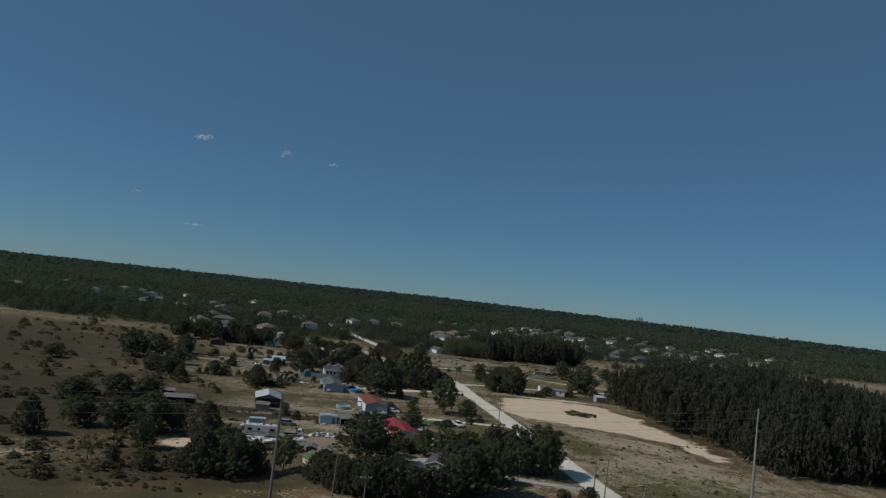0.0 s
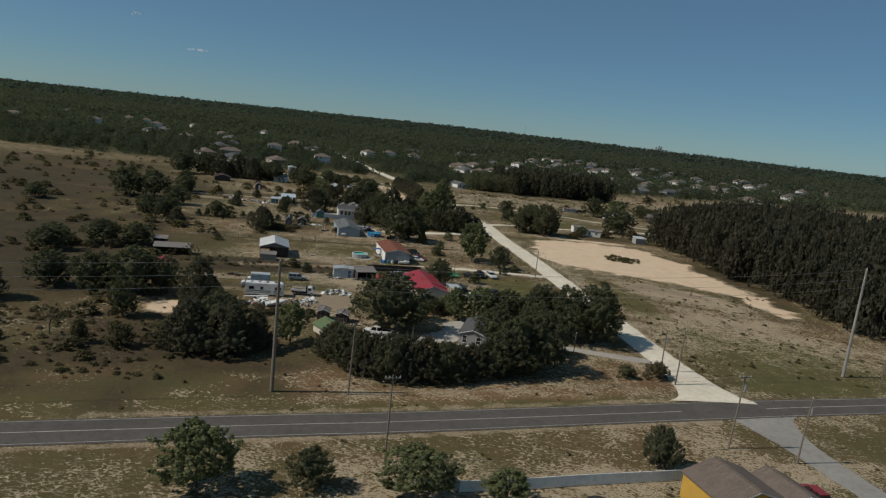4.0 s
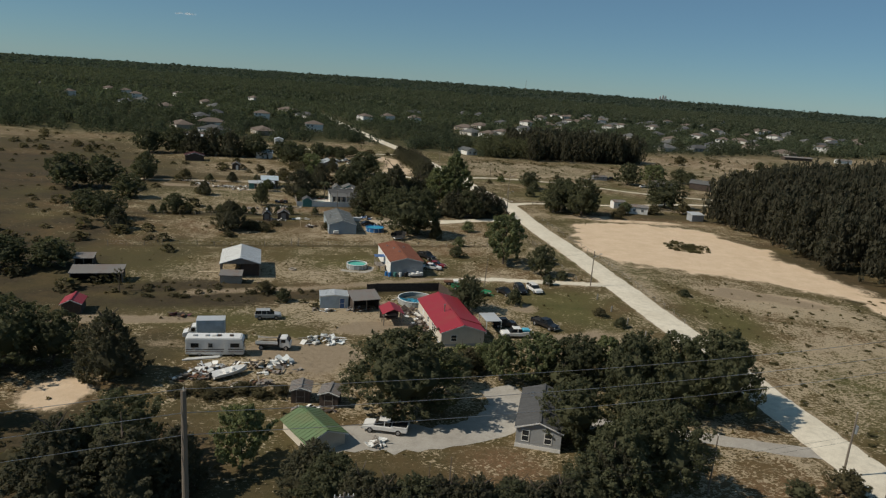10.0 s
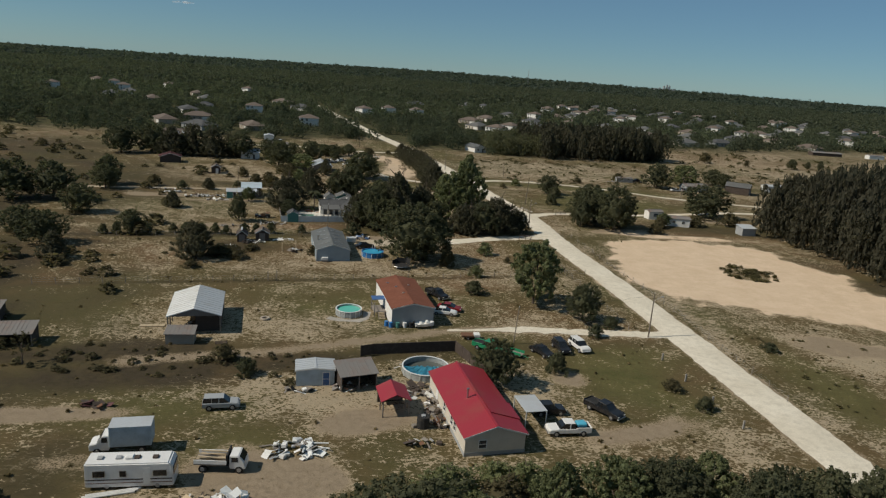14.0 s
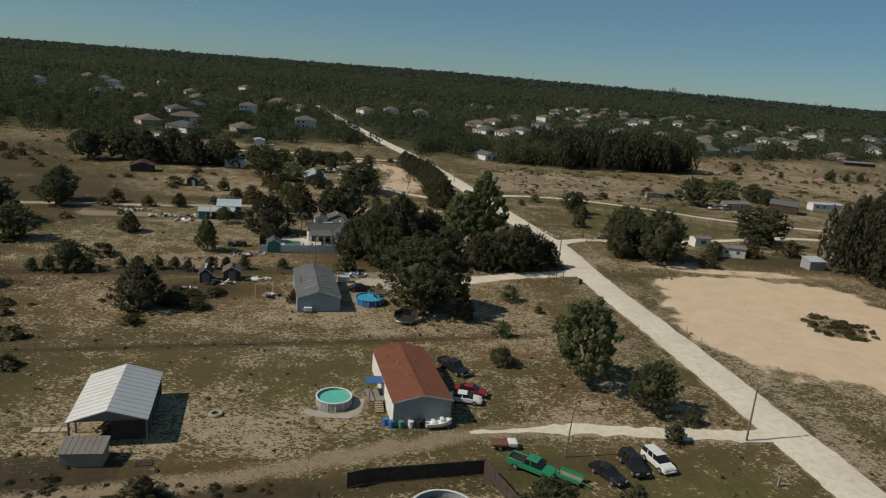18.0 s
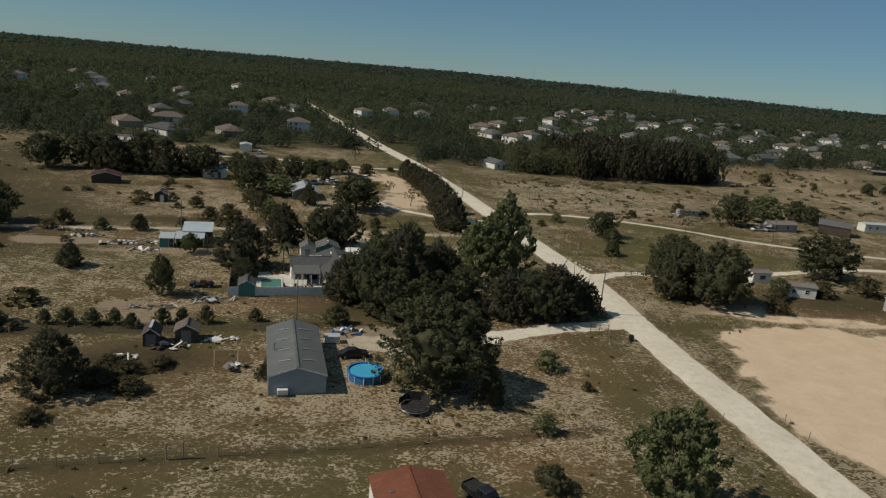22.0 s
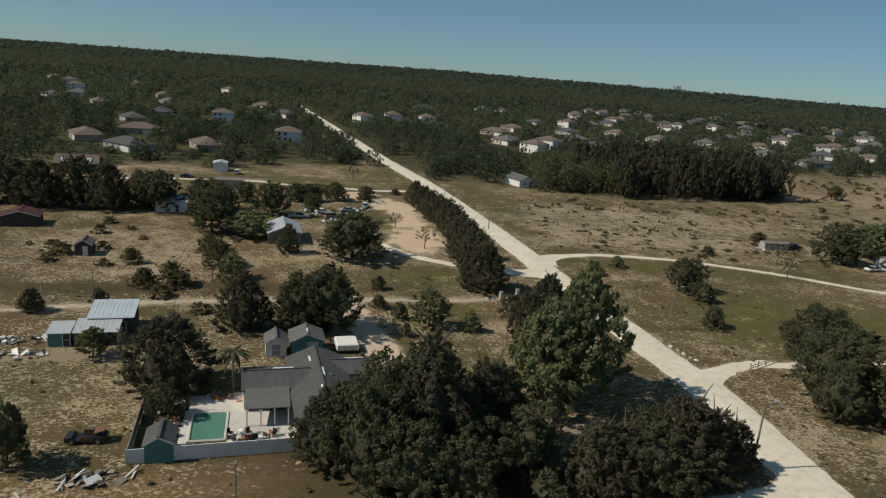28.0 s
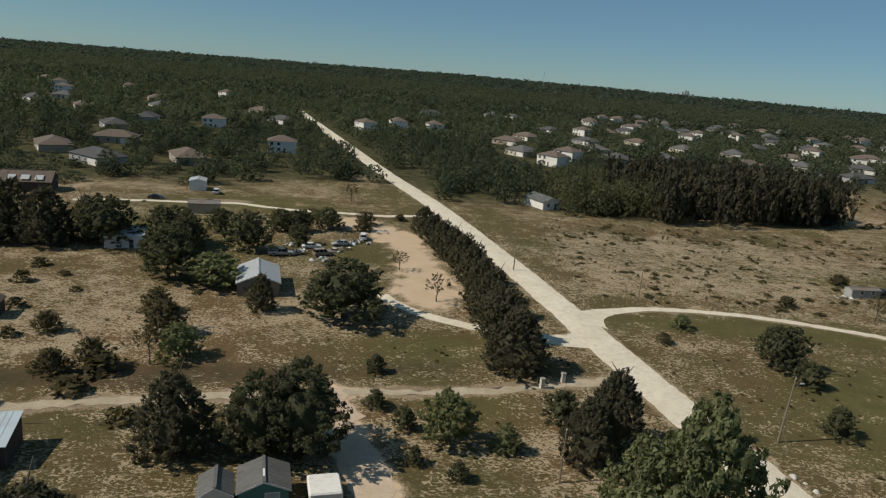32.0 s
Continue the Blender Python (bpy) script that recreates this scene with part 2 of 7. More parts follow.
def part(name, bm, mat, parent, label=""):
    me = bpy.data.meshes.new(name)
    bm.normal_update()
    bm.to_mesh(me)
    bm.free()
    me.materials.append(MAT[mat] if isinstance(mat, str) else mat)
    ob = link(name, me, parent)
    return tagged(ob, label) if label else ob


def add_box(bm, x0, x1, y0, y1, z0, z1, m=None):
    vs = [bm.verts.new((x, y, z)) for x in (x0, x1) for y in (y0, y1) for z in (z0, z1)]
    for f in ((0, 1, 3, 2), (4, 6, 7, 5), (0, 4, 5, 1), (2, 3, 7, 6), (0, 2, 6, 4), (1, 5, 7, 3)):
        bm.faces.new([vs[i] for i in f])
    if m is not None:
        bmesh.ops.transform(bm, matrix=m, verts=vs)
    return vs


def box(x0, x1, y0, y1, z0, z1, bevel=0.0, m=None):
    bm = bmesh.new()
    add_box(bm, x0, x1, y0, y1, z0, z1, m)
    if bevel:
        bmesh.ops.bevel(bm, geom=bm.edges[:], offset=bevel, segments=1, affect="EDGES")
    return bm


def add_rod(bm, a, b, r0, r1=None, sides=6, caps=True):
    r1 = r0 if r1 is None else r1
    a, b = Vector(a), Vector(b)
    d = (b - a).normalized()
    u = d.orthogonal().normalized()
    v = d.cross(u)
    rings = []
    for p, r in ((a, r0), (b, r1)):
        rings.append([bm.verts.new(p + (u * math.cos(k * math.tau / sides) + v * math.sin(k * math.tau / sides)) * r) for k in range(sides)])
    for k in range(sides):
        bm.faces.new((rings[0][k], rings[0][(k + 1) % sides], rings[1][(k + 1) % sides], rings[1][k]))
    if caps:
        bm.faces.new(rings[0][::-1])
        bm.faces.new(rings[1])


def rod(a, b, r0, r1=None, sides=8):
    bm = bmesh.new()
    add_rod(bm, a, b, r0, r1, sides)
    return bm


def thing(name, m, label, category, group="", kind=""):
    ob = new(name)
    ob.empty_display_size = 0.3
    ob.matrix_basis = m
    return tagged(ob, label, category, group, kind)


def at(x, y, deg=0.0, z=0.0):
    return pose(x, y, z, 0, 0, deg)




# ---------------------------------------------------------------- the land
def seg_dist(px, py, pts):
    best = np.full(px.shape, 1e9)
    for (ax, ay), (bx, by) in zip(pts[:-1], pts[1:]):
        dx, dy = bx - ax, by - ay
        t = np.clip(((px - ax) * dx + (py - ay) * dy) / (dx * dx + dy * dy), 0, 1)
        best = np.minimum(best, np.hypot(px - ax - t * dx, py - ay - t * dy))
    return best


def poly_dist(px, py, pts):
    """Signed distance to a closed outline, negative inside."""
    ring = list(pts) + [pts[0]]
    inside = np.zeros(px.shape, bool)
    for (ax, ay), (bx, by) in zip(ring[:-1], ring[1:]):
        if ay != by:
            inside ^= ((ay > py) != (by > py)) & (px < (bx - ax) * (py - ay) / (by - ay) + ax)
    d = seg_dist(px, py, ring)
    return np.where(inside, -d, d)


def soft(d, width):
    return np.clip(0.5 - d / width, 0, 1)


GRAVEL = [(57.8, 96), (56, 110), (54, 127), (52, 143), (49.9, 160), (47.3, 178), (45.1, 195), (41.2, 222), (37.2, 244), (34.6, 264), (32.2, 285),
          (27.7, 303), (21.0, 330), (17.0, 347), (13.6, 362), (7.7, 386), (3, 404), (-11, 455), (-31, 515), (-62, 617), (-103, 752), (-130, 842)]
PAVED = [(-700, -130), (-300, -11), (-42, 63.7), (0, 75.5), (52, 91.1), (100, 104.8), (300, 160), (900, 330)]
SIDE = [(62.5, 92), (63.5, 84), (65.5, 73), (72, 45), (82, 0), (92, -60)]
DRIVE_A = [(-46, 165.5), (-40, 167.5), (-25, 172), (-10, 179), (2.6, 184.8), (12.8, 187.2), (26.3, 187.9), (40, 188.5), (46, 190.5)]
DRIVE_B = [(3, 247.5), (8, 250.5), (17, 255.5), (29.5, 260.2), (34, 262.5)]
DRIVE_C = [(-120, 290), (-79, 300.7), (-67, 305), (-55, 309), (-40, 313), (-24, 316.5), (-9, 318.8), (8, 323.7), (20, 328)]
SPUR = [(-25.5, 317), (-22.5, 308), (-19.5, 301), (-15.5, 291), (-12.5, 288)]
DRIVE_D = [(-21, 359), (-19, 355.5), (-13.3, 349.5), (-4.3, 345), (2, 343.5), (11, 341.5), (18, 343)]
DRIVE_E = [(-112, 421), (-99.7, 426), (-82, 430), (-69, 433), (-60.5, 431), (-48, 430), (-35, 431), (-22.6, 432.2), (-8, 440)]
LANE_1 = [(17, 352), (22, 357.5), (34, 362.2), (52, 362.4), (68, 358.6), (80, 354), (94, 346.5), (112, 341), (145, 336)]
LANE_2 = [(30, 287), (35, 292), (40, 295.5), (46.7, 297.9), (54.4, 298.5), (80, 306), (112, 319.4), (140, 322)]
SHOULDER_N = [(-40, 69.4), (-14, 76.4), (8, 82.4), (20, 86), (36, 90.8), (48, 94.6), (51.5, 97)]
SHOULDER_S = [(-60, 54.2), (-42, 59.4), (0, 71.2), (20, 77.2), (44, 84.4), (54, 87.4)]
YARD = [(-12, 112), (-7, 113.6), (2, 114.6), (9, 117.8), (13.2, 124.5), (11, 130)]
YARD_2 = [(18, 121.5), (32.3, 119.2), (46.1, 116.3), (54, 115.5)]
SAND_PIT = [(51, 259), (47.5, 247), (46.5, 234), (47, 221), (52.5, 215), (57.5, 208.5), (64, 206.5), (72, 205.5), (80, 203.5), (88, 199.5), (97, 193.5), (103, 188), (105.5, 177), (106, 165),
            (110, 166), (113, 191), (110, 203), (107, 213), (105, 224), (105, 237), (101, 249), (97, 257), (88, 266), (77, 268), (62, 265)]


WOOD_EDGE = ([-400, -160, -140, -118, -99, -76, -62, -46, -39, -25, -12, -4, 6, 30, 140, 150, 195, 214, 224, 287, 357, 500],
             [440, 436, 425, 446, 447, 458, 473, 478, 492, 480, 466, 453, 451, 448, 492, 545, 565, 583, 570, 604, 643, 700])


def build_ground():
    xs = np.concatenate([[-6500, -3600, -2200, -1400, -900, -600, -420, -300, -220, -170], np.arange(-135, 150.1, 1.25), [157, 165, 175, 190, 205, 220, 240, 265, 300, 350, 420, 600, 900, 1400, 2200, 3600, 6500]])
    ys = np.concatenate([[-4000, -1500, -500, -300, -200], np.arange(-150, 29, 6.0), np.arange(30, 470.1, 1.25), [480, 492, 505, 520, 540, 560, 590, 620, 660, 700, 800, 950, 1150, 1400, 1750, 2200, 2800, 3400, 3900, 4300, 4700, 5200]])
    gx, gy = np.meshgrid(xs, ys)
    x, y = gx.ravel(), gy.ravel()
    far = np.clip((y - 2800) / 1900, 0, 1)
    z = far ** 1.3 * (13 + 5 * np.sin(x / 900.0 + 1.0) + 4 * np.exp(-((x - 120) / 420) ** 2))
    nx, ny = len(xs), len(ys)
    i = np.arange((ny - 1) * (nx - 1))
    a = i // (nx - 1) * nx + i % (nx - 1)
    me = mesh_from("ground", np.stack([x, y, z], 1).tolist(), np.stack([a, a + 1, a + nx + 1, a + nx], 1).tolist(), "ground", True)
    wob = np.array([noise.noise(Vector((u * 0.09, v * 0.09, 0))) for u, v in zip(x, y)])

    def blob(cx, cy, rx, ry, deg=0.0, edge=0.5):
        c, s = math.cos(radians(deg)), math.sin(radians(deg))
        u, v = (x - cx) * c + (y - cy) * s, -(x - cx) * s + (y - cy) * c
        return np.clip((1 + wob * 0.5 - np.hypot(u / rx, v / ry)) / edge, 0, 1)
    fray = np.array([noise.noise(Vector((u * 0.33, v * 0.33, 5))) for u, v in zip(x, y)])
    bare = soft(poly_dist(x, y, SAND_PIT) + wob * 4 + fray * 3.0, 6.5)
    sandy = soft(poly_dist(x, y, SAND_PIT) - 10, 4.0)
    bare = np.maximum(bare * (1 - blob(80, 234.5, 7.0, 8.0, 0, 0.4)), 0)
    strip = [(-40, 425), (-27, 424), (-15, 408), (-9, 385), (-5, 364), (-8, 352), (-17, 353), (-19, 366), (-19, 386), (-27, 407), (-38, 414)]
    sandy = np.maximum.reduce([sandy, 0.75 * soft(poly_dist(x, y, strip) - 4, 3.0), 0.85 * soft(seg_dist(x, y, SPUR) - 6, 3.0), blob(-46, 119, 12, 12)])
    bare = np.maximum(bare, 0.9 * soft(poly_dist(x, y, strip) + wob * 3 + fray * 3, 6.0))
    for line, w, s in ((GRAVEL, 3.7, 1.8), (DRIVE_A, 1.3, 3.6), (DRIVE_B, 2.0, 3), (DRIVE_C, 1.6, 3), (DRIVE_D, 1.4, 3), (LANE_1, 1.3, 2.6), (LANE_2, 1.5, 3), (SPUR, 2.6, 3.5), (SHOULDER_N, 0.5, 2.2), (SHOULDER_S, 0.6, 1.8)):
        bare = np.maximum(bare, (0.95 if line is SPUR else 0.72 if line in (SHOULDER_N, SHOULDER_S) else 0.8) * soft(seg_dist(x, y, line) - w + fray * 0.8, s))
    for cx, cy, rx, ry, deg, k in ((-15, 140, 9, 4.5, -20, 0.66), (-7, 152.8, 8, 3.2, 15, 0.72), (-48, 149.5, 17, 2.8, 10, 0.72), (-19, 138, 7, 11, 30, 0.72), (-9, 152, 11, 5, 14, 0.74), (28, 153, 10, 4, 20, 0.75), (-48.5, 121, 6, 6.5, 20, 0.95), (21, 168, 4, 4, 0, 0.6),
                                   (-12, 246, 9, 6, 15, 0.75), (-38, 140, 6, 2, 10, 0.4), (60, 276, 14, 4, 15, 0.75), (-52, 247, 7, 4, 15, 0.6),
                                   (-62, 285, 16, 2.5, 12, 0.65), (-84, 288, 14, 4, 15, 0.7), (8, 89, 20, 1.5, 16, 0.4),
                                   (-14, 190, 5, 4, 15, 0.5), (95, 300, 12, 2.5, 10, 0.6), (-74, 436, 12, 4, 5, 0.8),
                                   (-58, 252, 5, 3, 20, 0.75), (16, 274, 9, 4, 20, 0.7), (82, 186, 17, 6, -22, 0.66), (70, 186, 9, 4, -25, 0.6), (104, 300, 14, 4, 5, 0.6), (78, 272, 22, 3.5, 3, 0.62)):
        bare = np.maximum(bare, k * blob(cx, cy, rx, ry, deg))
    lush = np.zeros_like(x)
    for cx, cy, rx, ry, deg, k in ((-42, 73, 34, 6.5, 16, 0.5), (-36, 82, 15, 6, 16, 0.95), (20, 86.5, 46, 3.5, 16, 0.75), (31, 172, 17, 16, 10, 1.0), (-22, 193, 11, 7, 15, 0.9), (66, 320, 42, 28, 0, 0.85), (62, 354, 60, 8, 0, 0.8),
                                   (41, 205, 3, 60, 9, 0.5), (56, 190, 4, 60, 9, 0.5), (90, 112, 36, 6, 15, 0.8), (30, 58, 60, 8, 15, 0.35), (-70, 185, 40, 16, 12, 0.5), (-6, 315, 14, 10, 0, 0.7),
                                   (-10, 335, 22, 8, 12, 0.65), (-60, 385, 60, 14, 8, 0.6), (-22, 452, 20, 36, 15, 0.6), (-14, 200, 40, 14, 15, 0.45), (-100, 398, 60, 12, 8, 0.75), (24, 235, 6, 24, 10, 0.55),
                                   (-8, 232, 12, 8, 15, 0.5), (-60, 270, 40, 26, 10, 0.30), (86, 80, 16, 12, 10, 0.8), (10, 430, 12, 40, 14, 0.5), (-34, 152, 16, 7, 14, 0.7), (-22, 145, 8, 10, 14, 0.55), (-60, 436, 40, 16, 8, 0.9), (12, 178, 10, 8, 14, 0.6), (-30, 200, 30, 9, 14, 0.35), (-6, 191, 7, 6, 14, 0.9), (84, 128, 34, 26, 12, 0.85), (64, 168, 8, 30, 8, 0.8), (60, 400, 60, 18, 4, 0.5), (170, 470, 60, 20, 4, 0.5), (90, 395, 40, 8, 0, 0.7)):
        lush = np.maximum(lush, k * blob(cx, cy, rx, ry, deg, 0.7))
    litter = np.zeros_like(x)
    for cx, cy, rx, ry, deg, k in ((20, 92, 34, 5, 16, 0.9), (44, 104, 14, 8, 0, 0.9), (10, 108, 8, 6, 0, 0.9), (-12, 88, 8, 9, 0, 0.8), (16, 258, 4, 8, 0, 0.7), (-36, 256, 22, 5, 14, 0.8), (30, 64, 60, 5, 16, 0.35),
                                   (-30, 106, 12, 10, 0, 0.5), (8, 212, 10, 8, 0, 0.6), (-40, 228, 46, 16, 14, 0.4), (12, 240, 22, 16, 15, 0.45), (-60, 340, 40, 30, 0, 0.3), (200, 510, 70, 60, 20, 0.55), (90, 276, 30, 8, 0, 0.6)):
        litter = np.maximum(litter, k * blob(cx, cy, rx, ry, deg, 0.6))
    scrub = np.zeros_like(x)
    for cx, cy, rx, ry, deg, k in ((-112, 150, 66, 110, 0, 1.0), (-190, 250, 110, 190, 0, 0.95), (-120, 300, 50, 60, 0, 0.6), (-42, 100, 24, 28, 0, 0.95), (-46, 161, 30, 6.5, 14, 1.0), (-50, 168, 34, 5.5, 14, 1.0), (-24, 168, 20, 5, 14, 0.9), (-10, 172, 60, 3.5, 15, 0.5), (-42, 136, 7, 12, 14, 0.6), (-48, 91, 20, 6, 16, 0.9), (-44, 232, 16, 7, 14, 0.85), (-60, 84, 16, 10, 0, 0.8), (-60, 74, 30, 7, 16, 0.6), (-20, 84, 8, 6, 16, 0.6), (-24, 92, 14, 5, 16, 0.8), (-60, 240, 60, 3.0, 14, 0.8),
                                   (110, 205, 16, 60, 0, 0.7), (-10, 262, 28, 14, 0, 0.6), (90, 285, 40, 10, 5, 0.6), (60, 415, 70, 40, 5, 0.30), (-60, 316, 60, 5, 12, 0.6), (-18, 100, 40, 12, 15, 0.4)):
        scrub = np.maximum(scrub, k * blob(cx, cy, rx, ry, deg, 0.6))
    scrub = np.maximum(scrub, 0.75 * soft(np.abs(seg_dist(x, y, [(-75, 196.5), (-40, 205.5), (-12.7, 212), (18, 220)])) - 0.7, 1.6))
    pale = 0.22 + 0.25 * np.clip(wob * 2, -1, 1)
    for cx, cy, rx, ry, deg, k in ((-10, 228, 50, 30, 14, 0.36), (84, 140, 40, 36, 10, 0.85), (60, 405, 70, 40, 6, 0.95), (-75, 268, 40, 26, 12, 0.5), (84, 180, 30, 14, -20, 1.0), (-10, 160, 45, 14, 14, 0.75), (-80, 335, 50, 30, 8, 0.5), (30, 63, 60, 6, 16, 0.9),
                                   (-80, 100, 18, 16, 0, 0.8), (-30, 185, 50, 16, 14, 0.6), (52, 208, 6, 40, 9, 0.8), (12, 308, 20, 12, 10, 0.4), (-30, 345, 16, 14, 0, 0.7), (-95, 330, 20, 14, 0, 0.45), (190, 470, 90, 70, 0, 0.55)):
        pale = np.maximum(pale, k * blob(cx, cy, rx, ry, deg, 0.6))
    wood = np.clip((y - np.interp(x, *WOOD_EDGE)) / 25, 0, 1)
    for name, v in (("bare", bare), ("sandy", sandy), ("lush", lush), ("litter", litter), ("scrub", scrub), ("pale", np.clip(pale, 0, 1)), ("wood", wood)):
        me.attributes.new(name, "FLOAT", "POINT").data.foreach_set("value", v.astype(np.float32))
    return tagged(link("ground", me), "dry sandy pasture with patchy grass and bare sand", "ground", kind="structure")


build_ground()


def resample(pts, step):
    out = []
    for i in range(len(pts) - 1):
        p0, p1, p2, p3 = (Vector(pts[min(max(j, 0), len(pts) - 1)]) for j in (i - 1, i, i + 1, i + 2))
        k = max(1, int((p2 - p1).length / step))
        for j in range(k):
            t = j / k
            out.append(0.5 * (2 * p1 + (p2 - p0) * t + (2 * p0 - 5 * p1 + 4 * p2 - p3) * t * t + (3 * p1 - p0 - 3 * p2 + p3) * t ** 3))
    return out + [Vector(pts[-1])]


def ribbon(name, pts, width, z, mat, label, category="road", ragged=0.35, step=1.2, flare=0.0, crown=0.0, kind="structure", taper=0.0):
    """A way laid on the ground, with ragged edges and a slightly raised crown."""
    line = resample(pts, step)
    verts, faces = [], []
    fr = (-1.0, -0.55, 0.0, 0.55, 1.0)
    for i, p in enumerate(line):
        d = (line[min(i + 1, len(line) - 1)] - line[max(i - 1, 0)]).normalized()
        side = Vector((d.y, -d.x))
        w = width / 2 + flare * math.exp(-i * step / 5.0)
        if taper:
            w *= min(1.0, 0.2 + (len(line) - 1 - i) * step / taper)
        for k, f in enumerate(fr):
            e = f * w
            if abs(f) == 1.0:
                e += f * ragged * (noise.noise(Vector((p.x * 0.7, p.y * 0.7, f * 9))) + 0.6 * noise.noise(Vector((p.x * 0.12, p.y * 0.12, f * 5))))
            q = p + side * e
            verts.append((q.x, q.y, z + crown * (1 - f * f)))
        if i:
            a = (i - 1) * 5
            faces += [(a + k, a + k + 1, a + k + 6, a + k + 5) for k in range(4)]
    return tagged(link(name, mesh_from(name, verts, faces, mat)), label, category, kind=kind)


def offset_line(pts, d):
    line = [Vector(p) for p in pts]
    out = []
    for i, p in enumerate(line):
        t = (line[min(i + 1, len(line) - 1)] - line[max(i - 1, 0)]).normalized()
        out.append((p.x + t.y * d, p.y - t.x * d))
    return out


ribbon("paved_road", PAVED, 7.1, 0.05, "asphalt", "grey worn two-lane asphalt road", ragged=0.12, crown=0.05)
for off in (3.1, -3.1):
    ribbon("edge_line", offset_line(PAVED[1:-1], off), 0.13, 0.085, "line", "worn white painted edge line on the asphalt", "road marking", ragged=0.03)
for pts in ([(-300, -11), (-42, 63.7), (0, 75.5), (49, 90.2)], [(66, 95.1), (100, 104.8), (300, 160)]):
    ribbon("centre_line", pts, 0.2, 0.115, "line", "faded pale line along the middle of the asphalt road", "road marking", ragged=0.05)
ribbon("gravel_road", GRAVEL, 6.9, 0.06, "lime", "pale crushed limerock road with ragged edges", ragged=0.4, flare=6.0, crown=0.10)
ribbon("side_street", SIDE, 5.2, 0.035, "concrete", "weathered grey side street joining the asphalt road", ragged=0.2, flare=5.5)
ribbon("driveway", DRIVE_A[:3:-1], 2.3, 0.03, "lime", "long pale sandy driveway between grass fields", "driveway", ragged=0.8, flare=1.2, taper=16.0)
ribbon("driveway", DRIVE_B, 4.2, 0.03, "lime", "short wide pale driveway behind a metal gate", "driveway", ragged=0.8)
ribbon("driveway", [(-17.5, 241.5), (-12, 243.2), (-6, 245), (2, 247.4)], 6.2, 0.036, "pale_sand", "pale sandy yard between a house and an oak", "driveway", ragged=2.2)
ribbon("driveway", DRIVE_C, 1.8, 0.03, "pale_sand", "rutted sandy track crossing dry fields", "driveway", ragged=0.8)
ribbon("driveway", SPUR, 4.8, 0.034, "pink_sand", "pale sandy parking spur beside a house", "driveway", ragged=1.6)
ribbon("driveway", DRIVE_D[::-1], 2.5, 0.03, "lime", "curved pale gravel driveway under an oak", "driveway", ragged=0.6, flare=4.2)
ribbon("driveway", LANE_1, 2.1, 0.03, "lime", "narrow pale gravel lane across a green lawn", "driveway", ragged=0.5, flare=4.6)
ribbon("driveway", LANE_2, 2.6, 0.03, "lime", "narrow pale gravel lane past scrubby trees", "driveway", ragged=0.6, flare=2.6)
ribbon("driveway", DRIVE_E, 2.6, 0.03, "lime", "pale gravel drive across a far green lawn", "driveway", ragged=0.7)
ribbon("driveway", YARD, 6.0, 0.03, "yard_drive", "grey shell yard drive between trees", "driveway", ragged=1.2)
ribbon("driveway", YARD_2, 3.0, 0.03, "yard_drive", "grey shell driveway under trees", "driveway", ragged=0.7)


# ---------------------------------------------------------------- trees
def leaves(centres, normals, sizes, rng, along=None, long=1.0):
    """Small leaf patches: one three-cornered patch each, drawn out along its twig where one is given."""
    n = len(centres)
    t = rng.normal(size=(n, 3))
    if along is not None:
        t = along + 0.45 * t
    nrm = normals / np.linalg.norm(normals, axis=1, keepdims=True)
    u = t - (t * nrm).sum(1, keepdims=True) * nrm
    u /= np.linalg.norm(u, axis=1, keepdims=True) + 1e-6
    v = np.cross(nrm, u)
    s = sizes[:, None]
    j = lambda: 0.7 + 0.7 * rng.random((n, 1))
    wide = 1.0 / math.sqrt(long)
    corners = np.stack([centres + u * s * j() * 1.3 * long, centres + v * s * j() * wide - u * s * 0.5 * long + nrm * s * 0.3, centres - v * s * j() * wide - u * s * 0.5 * long], 1)
    return corners.reshape(-1, 3)


# how each kind grows: number of sprays, their length and thickness, upward sweep, leaf size, leaf slenderness
GROWTH = {"oak": (260, 0.105, 0.050, 0.5, 0.0118, 1.3), "cedar": (300, 0.105, 0.038, 1.0, 0.0105, 1.8), "light": (230, 0.10, 0.050, 0.4, 0.0150, 1.1), "bush": (95, 0.16, 0.080, 0.8, 0.022, 1.4),
          "pine": (40, 0.15, 0.085, 0.3, 0.020, 1.8), "bare": (30, 0.17, 0.05, 0.7, 0.017, 1.3), "cone": (120, 0.10, 0.050, 1.1, 0.020, 1.5), "conifer": (70, 0.12, 0.06, 0.2, 0.017, 1.8)}


